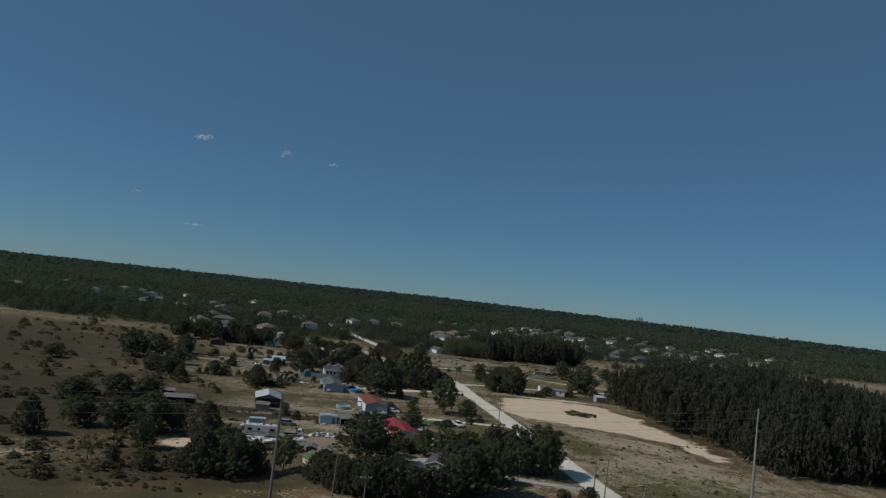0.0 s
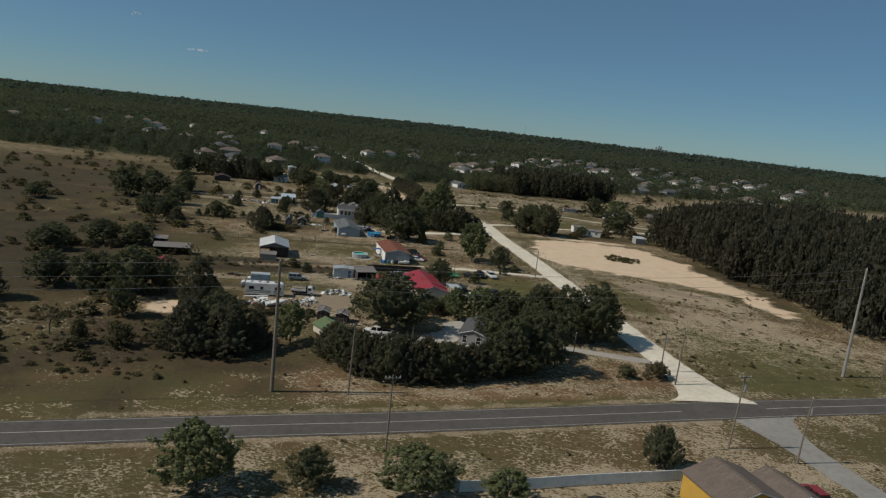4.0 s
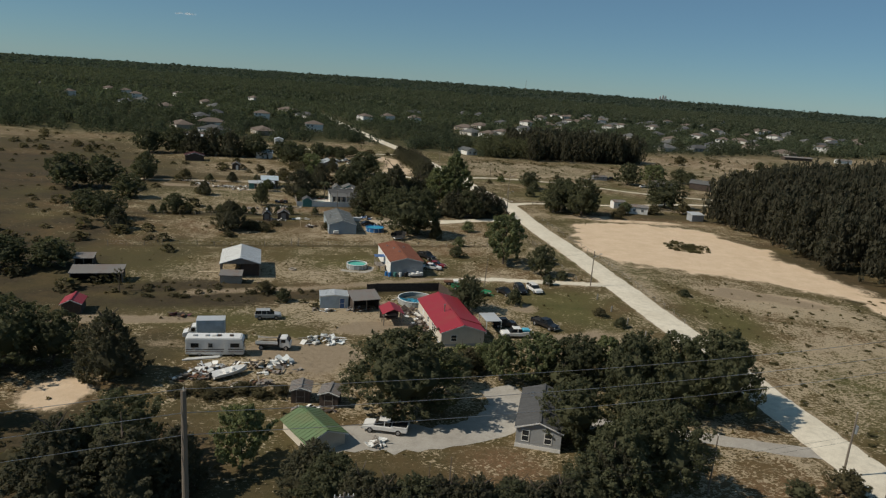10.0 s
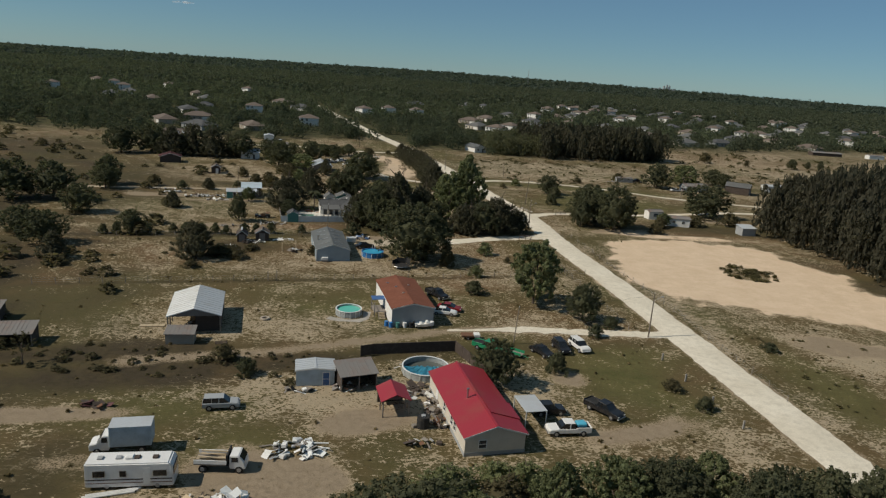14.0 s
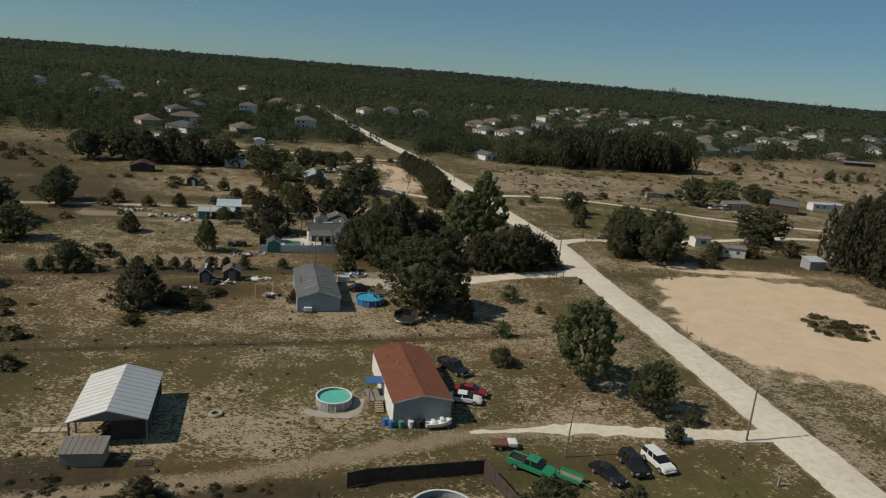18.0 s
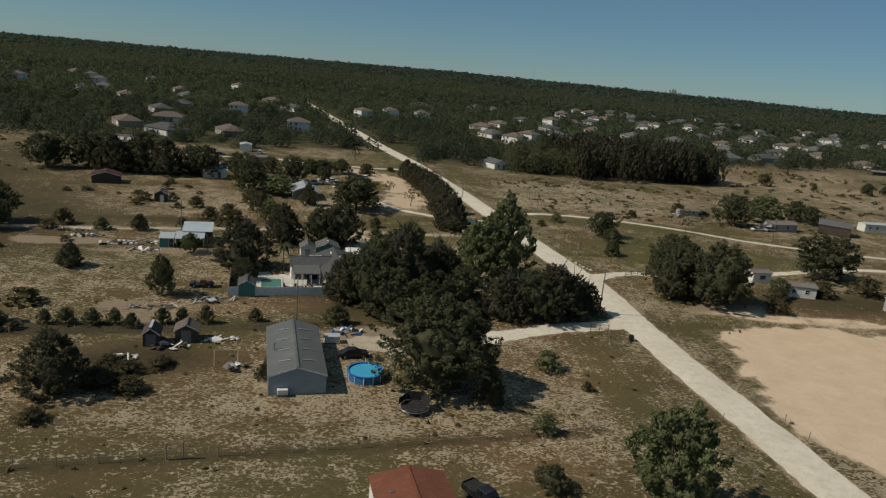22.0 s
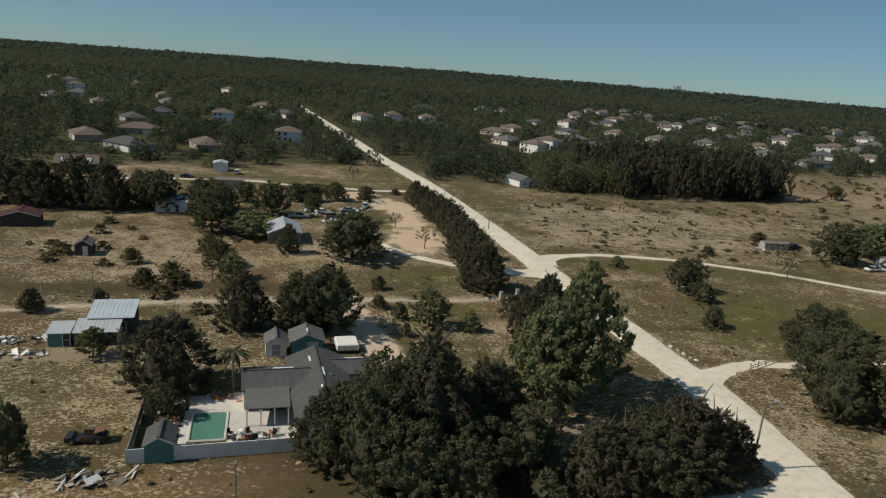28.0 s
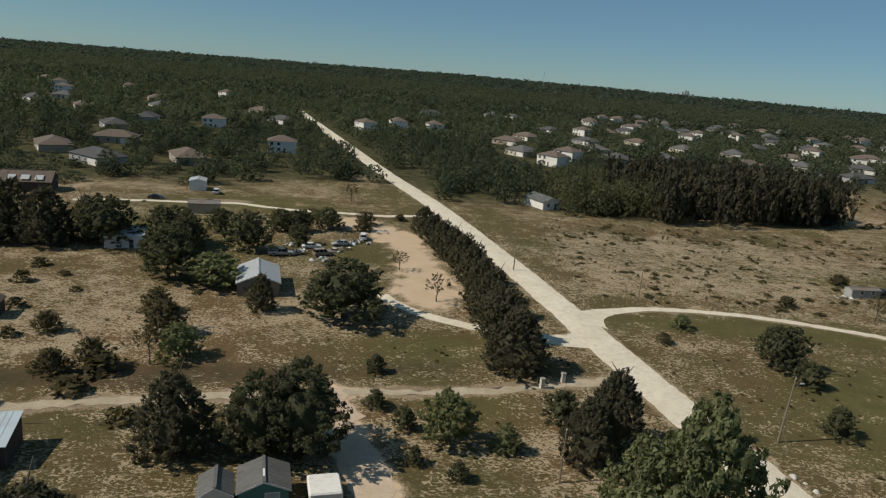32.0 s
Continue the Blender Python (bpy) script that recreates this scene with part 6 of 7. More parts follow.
# ---------------------------------------------------------------- the grey-green house with the blue pool
grey = gable_house("grey_roof_house", -22.5, 224.0, 13.0, 7.6, 17.2, 2.7, 3.9, "blue_siding", "grey_metal", "blue-grey mobile home with a streaked grey roof", over=0.15,
                   openings=(("l", 9.0, 1.5, 0.9, 1.0), ("r", 5.0, 1.5, 0.9, 1.0), ("r", 9.0, 1.1, 0.9, 2.0, "white_paint", "door", "white_paint")), flue=((-2.9, 7.5, 1.1),))
for i in range(4):
    for s in (-1, 1):
        k = pose(s * 1.6, 3.0 + i * 3.7, 0, 0, 0, s * 24)
        bm = box(-1.0, 1.0, -0.07, 0.07, 0, 0.05, m=Matrix.Translation((0, 0, 3.58)) @ k @ pose(0, 0, 0, 0, s * 17.5, 0))
        part("patch_strip", bm, "white_metal", grey, "pale sealant strip")
part("air_conditioner", box(-2.6, -1.2, -0.7, -0.06, 0.35, 1.05, 0.05), "white_paint", grey)
part("corner_trim", box(-3.85, -3.72, -0.05, 0.12, 0, 2.7), "white_paint", grey)
part("conditioner_stand", box(-2.55, -1.25, -0.65, -0.1, 0, 0.35), "grey_wood", grey)
round_pool(-14.0, 230.6, 2.55, 1.15, "blue_plastic", "pool_blue", "round blue frame pool with clear blue water and a ladder", True, 0.12, 12)
tr = thing("trampoline", at(-6.9, 221.6), "black round trampoline with a torn net", "trampoline")
part("mat", rod((0, 0, 0.78), (0, 0, 0.81), 1.75, 1.75, 24), "tyre", tr)
bm = bmesh.new()
for i in range(24):
    a, b = i * math.tau / 24, (i + 1) * math.tau / 24
    add_rod(bm, (2.0 * math.cos(a), 2.0 * math.sin(a), 0.8), (2.0 * math.cos(b), 2.0 * math.sin(b), 0.8), 0.07, 0.07, 5, False)
part("frame_ring", bm, "chrome", tr)
for i in range(6):
    a = i * math.tau / 6
    part("leg", rod((2.0 * math.cos(a), 2.0 * math.sin(a), 0), (2.0 * math.cos(a), 2.0 * math.sin(a), 0.8), 0.04, 0.04, 6), "chrome", tr)
for i in (1, 2):
    a = i * math.tau / 6
    part("net_pole", rod((2.0 * math.cos(a), 2.0 * math.sin(a), 0.8), (2.0 * math.cos(a), 2.0 * math.sin(a), 2.6), 0.03, 0.03, 6), "chrome", tr)
for i in (0, 1, 2, 3):
    a, b = i * math.tau / 6, (i + 1) * math.tau / 6
    if i < 3:
        bm = box(0, 2.0, -0.012, 0.012, 0.85, 2.3 - 0.25 * i, m=pose(2.0 * math.cos(a), 2.0 * math.sin(a), 0, 0, 0, math.degrees(a) + 120))
        part("net", bm, "tyre", tr, "black safety net panel")
for i in (0, 3):
    a = i * math.tau / 6
    part("net_pole", rod((2.0 * math.cos(a), 2.0 * math.sin(a), 0.8), (2.0 * math.cos(a), 2.0 * math.sin(a), 2.4), 0.03, 0.03, 6), "chrome", tr)
car("sedan", -16.4, 237.4, 15, "black", "black car parked on sandy ground by the house")
tank = thing("storage_box", at(-20.3, 242.4, 10), "white storage box standing behind the house", "storage box")
part("body", box(-1.2, 1.2, -0.7, 0.7, 0.08, 1.15, 0.06), "white_paint", tank)
part("lid", box(-1.25, 1.25, -0.75, 0.75, 1.15, 1.23, 0.03), "white_metal", tank)
for px in (-0.95, 0.95):
    part("skid", box(px - 0.08, px + 0.08, -0.7, 0.7, 0, 0.09), "dark_wood", tank)
for px, py, W, L, mt, rf in ((-46.2, 235.6, 2.2, 3.0, "dark_wood", "dark_wood"), (-41.8, 238.0, 3.2, 2.8, "dark_wood", "brown_shingle")):
    shed = gable_house("garden_shed", px, py, 13.0, W, L, 2.0, 2.9, mt, rf, "weathered grey shed with a dark roof among scrap", "shed", 0.25, 0, openings=(("f", 0.0, 0.95, 1.2, 1.8, "grey_wood", "door", "old_metal"),))
    if rf == "dark_wood":
        part("ridge_strip", box(-0.2, 0.2, -0.2, 3.0, 3.10, 3.14), "white_metal", shed, "pale metal ridge strip")
sw = thing("swing_frame", at(-34.0, 231.6, 15), "weathered timber swing frame leaning in grass", "swing frame")
for s in (-1.6, 1.6):
    for k in (-0.9, 0.9):
        part("leg", rod((s, k, 0), (s, 0, 2.2), 0.06, 0.06, 6), "new_wood", sw)
part("crossbar", rod((-1.8, 0, 2.2), (1.8, 0, 2.2), 0.06, 0.06, 6), "new_wood", sw)
junk_pile(-32.4, 230.6, 15, 1.8, 1.2, 12, ("grey_wood", "white_paint", "dark_wood"), "timber scrap around a swing frame", 41, 0.5)
junk_pile(-43.6, 236.0, 15, 3.0, 1.2, 16, ("white_paint", "grey_wood", "dark_wood"), "loose white chairs and scrap between sheds", 42, 0.7)
junk_pile(-37.0, 239.6, 15, 3.0, 0.9, 10, ("white_paint", "new_wood"), "white boards lying near a hedge", 43, 0.3)
junk_pile(-18.5, 246.8, 15, 2.6, 1.6, 16, ("white_paint", "dark_wood", "tarp", "tyre"), "clutter lying behind a house", 44, 0.7)
junk_pile(-48.5, 231.0, 15, 2.8, 1.2, 10, ("white_paint", "grey_wood"), "scattered pale scrap on dry grass", 45, 0.3)

for px, py, n, s in ((-33, 127.5, 20, 81), (-24, 126.5, 18, 82), (-21, 131.5, 14, 83), (-12, 161, 10, 84), (-3, 160, 12, 85), (0, 152, 10, 86), (-2, 147, 8, 87)):
    junk_pile(px, py, 20, 3.0, 1.0, n, ("dark_wood", "grey_wood", "old_metal", "rusty", "white_paint", "grey_wood"), "mixed dark scrap and boards on the yard", s, 0.6)

# ---------------------------------------------------------------- the pool house with the white fence
main = gable_house("pool_house", -21.4, 267.6, 15.0, 7.2, 17.0, 2.7, 4.1, "cream_siding", "grey_shingle", "long house with dark shingle roofs beside a walled pool", over=0.35,
                   openings=(("l", 1.2, 1.3, 1.6, 2.0), ("l", 3.4, 1.3, 1.6, 2.0), ("f", 1.5, 1.5, 1.2, 1.2)), vents=((1.4, 9.0), (-1.6, 12.0)))
for px, y0, y1 in ((-0.2, 3.2, 5.4), (0.35, 8.2, 10.6), (-0.9, 13.0, 14.6)):
    z = 4.1 - abs(px) * 1.4 / 3.6 + 0.05
    part("skylight", box(px - 0.16, px + 0.16, y0, y1, z, z + 0.12), "white_paint", main)
wing = gable_house("house_wing", -25.6, 277.6, 104.0, 6.4, 8.0, 2.8, 3.9, "white_siding", "grey_shingle", "side wing of the pool house with a dark shingle roof", "house", 0.3)
east_wing = gable_house("house_wing", -17.2, 282.9, 104.0, 5.0, 6.0, 2.6, 3.5, "white_siding", "grey_shingle", "low wing of the pool house with a dark grey roof", "house", 0.3)
for w_, z, y0, y1 in ((wing, 3.9, 1.8, 4.4), (east_wing, 3.5, 1.4, 4.2)):
    part("ridge_vent", box(-0.13, 0.13, y0, y1, z + 0.19, z + 0.27), "white_paint", w_, "white ridge vent")
lanai = thing("covered_patio", at(-28.9, 269.4, 13.0), "covered patio with a flat grey roof on white posts", "patio")
bm = bmesh.new()
add_box(bm, -2.6, 2.6, -0.3, 4.6, 0, 0.1, Matrix.Translation((0, 0, 2.45)) @ pose(0, 0, 0, 6))
part("roof_panel", bm, "mid_shingle", lanai)
for px in (-2.4, -0.8, 0.8, 2.4):
    part("post", box(px - 0.07, px + 0.07, -0.1, 0.04, 0, 2.46), "white_paint", lanai)
part("back_wall", box(-2.5, 2.5, 3.6, 3.7, 0, 2.7), "white_siding", lanai)
for px in (-1.6, 0.0, 1.6):
    f = part("sliding_door", box(px - 0.75, px + 0.75, 3.5, 3.58, 0, 2.1), "white_paint", lanai)
    part("pane", box(px - 0.65, px + 0.65, 3.46, 3.52, 0.1, 2.0), "glass", f)
deck = ribbon("pool_patio", [(-38.6, 263.6), (-40.8, 273.6), (-41.6, 277.0)], 0.6, 0.05, "paver", "pale paved pool patio edge", "patio", ragged=0.3)
patio = thing("patio", at(-31.6, 269.2, 13.0), "pale paved patio round a swimming pool", "patio", kind="structure")
bm = bmesh.new()
for x0, x1, y0, y1 in ((-7.2, -6.25, -5.6, 8.0), (-1.95, 6.4, -5.2, 6.4), (-6.25, -1.95, -5.4, -4.1), (-6.25, -1.95, 3.4, 8.0), (-1.95, 1.5, 6.4, 8.4)):
    add_box(bm, x0, x1, y0, y1, 0, 0.07)
part("paving", bm, "paver", patio)
pl = thing("swimming_pool", at(-35.7, 268.8, 13.0), "in-ground pool with murky jade green water and rounded end", "swimming pool")
bm = bmesh.new()
outline = [(-2.0, -3.7), (2.0, -3.7), (2.1, 2.3)] + [(2.1 * math.cos(a), 2.3 + 1.3 * math.sin(a)) for a in [math.pi * k / 10 for k in range(1, 10)]] + [(-2.1, 2.3)]
bm.faces.new([bm.verts.new((x, y, 0.04)) for x, y in outline])
part("water", bm, "pool_jade", pl)
bm = bmesh.new()
for (ax, ay), (bx, by) in zip(outline, outline[1:] + outline[:1]):
    add_rod(bm, (ax, ay, 0.06), (bx, by, 0.06), 0.17, 0.17, 6)
part("coping", bm, "paver", pl)
panel_fence("vinyl_fence", [(-41.6, 259.8), (-37.0, 261.0), (-24.4, 264.2), (-25.2, 267.6)], 1.75, "vinyl", "white vinyl privacy fence round the pool", 2.1)
panel_fence("picket_fence", [(-41.7, 260.2), (-45.2, 274.8)], 1.5, "grey_wood", "weathered pale timber fence beside the pool yard", 2.4)
gable_house("teal_pool_shed", -38.4, 260.4, 13.5, 2.9, 3.4, 2.3, 3.1, "teal_siding", "grey_shingle", "teal garden shed with a grey roof beside the pool", "shed", 0.2)
teal = gable_house("teal_shed", -27.7, 290.2, 14.0, 4.8, 4.2, 2.4, 3.4, "teal_siding", "mid_shingle", "teal shed with a grey gable roof", "shed", 0.25, 0, openings=(("f", 0.8, 1.1, 1.3, 1.9, "white_paint", "door", "pale_blue"),))
part("ridge_vent", box(-0.1, 0.1, 0.6, 1.9, 3.59, 3.65), "white_paint", teal, "white ridge vent")
gable_house("playhouse_shed", -32.1, 289.0, 14.0, 3.0, 3.4, 2.3, 3.2, "white_siding", "mid_shingle", "white and grey small shed with a gable roof", "shed", 0.25, 0, openings=(("f", 0.0, 1.1, 1.2, 1.7, "white_paint", "door", "grey_siding"),))
cov = thing("covered_trailer", at(-21.8, 291.6, 14.0), "boxy trailer under a white cover", "trailer")
part("cover", box(-1.7, 1.7, 0, 3.6, 0.5, 1.55, 0.15), "white_paint", cov)
for px in (-1.3, 1.3):
    wheel(cov, px, 0.4, 0.3)
    wheel(cov, px, 3.2, 0.3)
r = random.Random(9)
for i in range(16):
    px, py = -33.0 + r.uniform(0.4, 6.6), 263.9 + r.uniform(0.3, 3.4)
    c = thing("patio_chair", at(px, py, r.uniform(0, 360)), "outdoor chair standing on the patio", "chair", "patio chairs")
    mt = r.choice(("dark_wood", "tyre", "orange", "white_paint", "chrome"))
    part("seat", box(-0.28, 0.28, -0.28, 0.28, 0.48, 0.54), mt, c)
    part("backrest", box(-0.28, 0.28, 0.24, 0.29, 0.54, 1.0), mt, c)
    for a in (-0.24, 0.24):
        for b in (-0.24, 0.24):
            part("leg", box(a - 0.025, a + 0.025, b - 0.025, b + 0.025, 0.05, 0.48), mt, c)
for i in range(14):
    px, py = -40.5 + r.uniform(0, 1.6), 264.5 + r.uniform(0, 10)
    if i > 7:
        px, py = -37.5 + r.uniform(0, 6), 274.4 + r.uniform(0, 2.4)
    c = thing("plant_pot", at(px, py), "small plant pot with a leafy plant on the patio", "plant pot", "patio pots")
    part("pot", rod((0, 0, 0.04), (0, 0, 0.45), 0.2, 0.28, 8), r.choice(("orange", "white_paint", "tyre")), c)
    pm = link("plant", STOCK["green"][i % 3][0], c)
    pm.location.z, pm.scale = 0.4, (0.8, 0.8, 0.9)


for px, py, n, s in ((-39.9, 268.5, 12, 91), (-40.4, 272.5, 12, 92), (-36.5, 275.8, 14, 93), (-32.2, 275.2, 12, 94), (-30.6, 265.4, 12, 95), (-33.2, 262.9, 8, 96)):
    junk_pile(px, py, 103 if s < 93 else 13, 1.8, 0.7, n, ("white_paint", "grey_wood", "dark_wood", "orange", "paver"), "garden clutter and stones on the patio", s, 0.5)


def palm(x, y, h):
    t = thing("palm_tree", at(x, y), "small palm tree with drooping fronds", "palm tree")
    part("trunk", rod((0, 0, 0), (0.1, 0, h), 0.17, 0.12, 8), "bark", t)
    r = random.Random(3)
    for i in range(14):
        a = i * math.tau / 14 + r.uniform(-0.1, 0.1)
        lift = r.uniform(0.1, 0.9)
        bm = bmesh.new()
        last = None
        for k in range(7):
            s = k / 6 * 2.5
            c = Vector((0.1 + math.cos(a) * s, math.sin(a) * s, h + lift * s - 0.36 * s * s))
            w = 0.34 * math.sin(math.pi * min(0.96, 0.12 + k / 6.5))
            side = Vector((-math.sin(a), math.cos(a), 0)) * w
            row = (bm.verts.new(c - side - Vector((0, 0, w * 0.5))), bm.verts.new(c), bm.verts.new(c + side - Vector((0, 0, w * 0.5))))
            if last:
                bm.faces.new((last[0], last[1], row[1], row[0]))
                bm.faces.new((last[1], last[2], row[2], row[1]))
            last = row
        part("frond", bm, "oak", t)


palm(-35.2, 277.2, 5.8)
shed_roof_hut("metal_workshop", -58.0, 293.6, 14.0, 6.2, 5.6, 2.7, 3.5, "dark_wood", "blue_metal", "dark workshop with a sloping pale blue metal roof", "shed", 1.6)
shed_roof_hut("workshop_canopy", -58.4, 289.4, 14.0, 5.8, 4.2, 2.0, 2.5, "white_siding", "white_metal", "open canopy with a white metal roof before a workshop", "shed", None, True)
shed_roof_hut("teal_lean_to", -63.0, 288.0, 14.0, 2.8, 3.4, 2.1, 2.5, "teal_siding", "white_metal", "teal hut with a white metal roof", "shed", 1.0)
wreck = thing("car_wreck", at(-47.6, 263.9, 10), "burnt roofless wreck of a dark car on dry grass", "car wreck")
bm = prism([(-2.1, 0.25), (-2.15, 0.85), (-1.3, 0.95), (-1.2, 0.6), (0.7, 0.6), (0.8, 0.95), (1.7, 0.9), (2.1, 0.65), (2.1, 0.25)], -0.85, 0.85)
bmesh.ops.bevel(bm, geom=bm.edges[:], offset=0.06, segments=1, affect="EDGES")
part("body", bm, "paint_black", wreck)
part("bonnet", box(0.85, 2.0, -0.75, 0.75, 0.0, 0.05, 0.01, m=pose(0, 0, 1.02, 0, -14, 6)), "rusty", wreck, "sprung rusty bonnet")
for sy in (-0.8, 0.8):
    part("pillar", rod((0.75, sy, 0.9), (0.35, sy * 0.85, 1.4), 0.04, 0.04, 6), "paint_black", wreck)
    part("door", box(-0.5, 0.6, sy - 0.03, sy + 0.03, 0.35, 1.0, 0.02), "rusty", wreck)
    for xx in (-1.35, 1.35):
        wheel(wreck, xx, sy, 0.33)
part("frame_bar", rod((0.35, -0.68, 1.4), (0.35, 0.68, 1.4), 0.04, 0.04, 6), "paint_black", wreck)
for px, py, n, s in ((-74, 288, 26, 51), (-82, 292, 20, 52), (-68, 289.5, 16, 53), (-88, 296, 14, 54), (-52, 251.5, 14, 55), (-43.5, 257.0, 26, 57), (-67, 284, 12, 56)):
    junk_pile(px, py, 14, 4.2, 1.4, n, ("white_paint", "grey_wood", "old_metal", "paver", "dark_wood"), "scattered pale rubble and boards on bare ground", s, 0.5)

# ---------------------------------------------------------------- buildings behind
gable_house("maroon_barn", -105.0, 352.5, 20.0, 8.0, 6.0, 2.4, 3.6, "dark_wood", "maroon_metal", "dark barn with a maroon metal roof", "barn", 0.4, 0.8)
gable_house("brown_hut", -81.0, 332.8, 14.0, 3.2, 3.8, 2.4, 3.3, "dark_wood", "brown_shingle", "small dark hut with a brown roof on dry field", "shed", 0.25, 0, openings=(("f", 0.4, 1.0, 0.8, 1.8, "white_paint", "door", "white_siding"),))
shed_roof_hut("white_stable", -79.0, 377.4, 14.0, 8.0, 5.0, 2.8, 3.8, "white_siding", "white_metal", "white stable with a pale metal roof", "shed", 1.5)
gable_house("skylight_house", -123.2, 432.7, 105.0, 9.0, 13.0, 3.0, 5.4, "dark_wood", "brown_shingle", "long house with a dark roof and bright roof panels", "house", 0.4)
sk = thing("roof_panels", pose(-129.5, 431.0, 0, 0, 0, 15), "three bright square panels on a dark roof", "roof panels")
for i in (-3.6, 0, 3.6):
    part("panel", box(i - 1.1, i + 1.1, -1.1, 1.1, 0, 0.1, m=pose(0, -3.4, 4.0, 26)), "white_metal", sk)
gable_house("white_roof_house", -43.6, 352.6, 14.0, 7.6, 11.0, 2.6, 4.1, "grey_wood", "white_metal", "house with a bright metal roof under oaks", "house", 0.3, 0.8)
for px, py, n, s in ((-41, 384, 18, 71), (-33, 389, 16, 72), (-30, 397, 14, 73), (-44, 390, 14, 74), (-36, 379, 14, 75), (-24, 410, 10, 76)):
    junk_pile(px, py, 30, 3.6, 2.2, n, ("white_paint", "grey_wood", "old_metal", "blue_metal", "dark_wood"), "scattered pale junk in a cluttered yard", s, 0.9)
car("suv", -79.6, 445.5, 100, "white", "white van parked behind a lawn")
car("sedan", -92.7, 430.6, 15, "black", "dark car parked on a pale drive")
car("sedan", 108.0, 365.0, 15, "white", "white car parked under a tree")
car("suv", 113.0, 366.0, 20, "silver", "silver car parked beneath oaks")
car("sedan", -40.0, 389.0, 20, "white", "white car parked in a yard far behind")
car("sedan", -33.5, 393.5, 200, "silver", "silver car parked in a yard")
car("suv", -29.0, 401.5, 95, "white", "white car parked on sand")
car("suv", -36.5, 383.5, 30, "tan", "tan car parked among trees")
car("pickup", -45.5, 381.0, 15, "silver", "silver pickup truck parked among trees")
gable_house("mobile_home", -70.6, 419.0, 104.0, 4.0, 8.2, 2.8, 3.4, "tan_siding", "old_metal", "long mobile home with a dull grey metal roof", "house", 0.2, 1.0)
gable_house("camper_home", -86.4, 448.0, 14.0, 5.0, 6.0, 3.0, 3.6, "white_siding", "white_metal", "small white camper home in a clearing", "house", 0.2)
gable_house("field_house", 30.0, 463.0, 28.0, 7.5, 11.0, 2.8, 4.2, "white_siding", "grey_metal", "grey-roofed house at the edge of pines", "house", 0.4, 0.8, openings=(("f", -1.5, 1.5, 1.0, 1.2), ("f", 1.5, 1.1, 0.9, 2.0, "white_paint", "door", "dark_wood")))
gable_house("white_trailer", 85.2, 290.2, 82.0, 4.2, 7.5, 2.6, 3.1, "white_siding", "old_metal", "weathered white trailer with a grey roof", "trailer", 0.25, 0.8, openings=(("l", 2.0, 1.5, 0.9, 0.9), ("l", 5.0, 1.5, 0.9, 0.9)))
gable_house("white_trailer", 79.2, 300.4, 100.0, 3.4, 5.0, 2.6, 3.1, "white_siding", "old_metal", "small white trailer under scrub trees", "trailer", 0.2, 0, openings=(("l", 2.4, 1.5, 1.6, 0.9),))
shed_roof_hut("grey_shed", 101.4, 281.0, 10.0, 4.8, 3.6, 2.4, 2.9, "grey_siding", "white_metal", "grey shed with a white metal roof beside pines", "shed")
gable_house("grey_workshop", 143.0, 369.0, 58.0, 7.5, 10.0, 3.2, 4.6, "dark_wood", "mid_shingle", "large grey workshop with a pale metal roof", "shed", 0.25, 1.0, openings=(("f", 0, 1.4, 2.4, 2.6, "white_paint", "door", "dark_wood"),))
gable_house("blue_grey_house", 123.0, 371.0, 105.0, 5.0, 11.0, 2.5, 3.3, "grey_siding", "old_metal", "long blue-grey house half hidden by oaks", "house", 0.3, 0.8, openings=(("l", 4, 1.5, 1.0, 1.2), ("l", 9, 1.5, 1.0, 1.2)))
gable_house("white_trailer", 168.5, 384.0, 96.0, 4.0, 13.0, 2.8, 3.3, "white_siding", "white_metal", "long white trailer in a dry field", "trailer", 0.2, 1.0, openings=(("l", 3, 1.6, 0.9, 0.9), ("l", 8, 1.6, 0.9, 0.9), ("l", 11, 1.6, 0.9, 0.9)))
gable_house("long_barn", 325.0, 603.0, 92.0, 6.0, 24.0, 2.4, 3.2, "dark_wood", "old_metal", "long low dark barn with a dull metal roof", "barn", 0.3)
gable_house("white_trailer", 360.0, 604.0, 96.0, 5.0, 13.0, 2.8, 3.4, "white_siding", "old_metal", "long pale trailer beyond the open field", "trailer", 0.2)
gable_house("old_trailer", 94.0, 383.6, 97.0, 2.6, 7.5, 1.9, 2.3, "grey_siding", "old_metal", "derelict grey trailer on the lawn beside the field", "trailer", 0.1, 0.8, openings=(("l", 2.0, 1.4, 0.9, 0.8), ("l", 5.0, 1.4, 0.9, 0.8)))
junk_pile(84.5, 380.5, 5, 2.6, 0.9, 10, ("white_paint", "old_metal", "dark_wood"), "wrecked trailer remains on the lawn", 61, 0.8)
car("pickup", 96.5, 384.5, 15, "black", "dark pickup truck beside an old trailer")
shed_roof_hut("old_stable", -64.6, 168.0, 14.0, 9.5, 3.6, 2.0, 2.6, "dark_wood", "old_metal", "long low open stable with a grey roof", "shed", None, True)
shed_roof_hut("old_hut", -71.5, 177.4, 14.0, 3.6, 3.0, 2.1, 2.5, "dark_wood", "old_metal", "small dark hut with a grey roof", "shed", None, True)
gable_house("red_hut", -60.6, 150.0, 14.0, 3.0, 4.0, 1.9, 2.6, "dark_wood", "red_metal", "small dark hut with a red metal roof", "shed", 0.3)

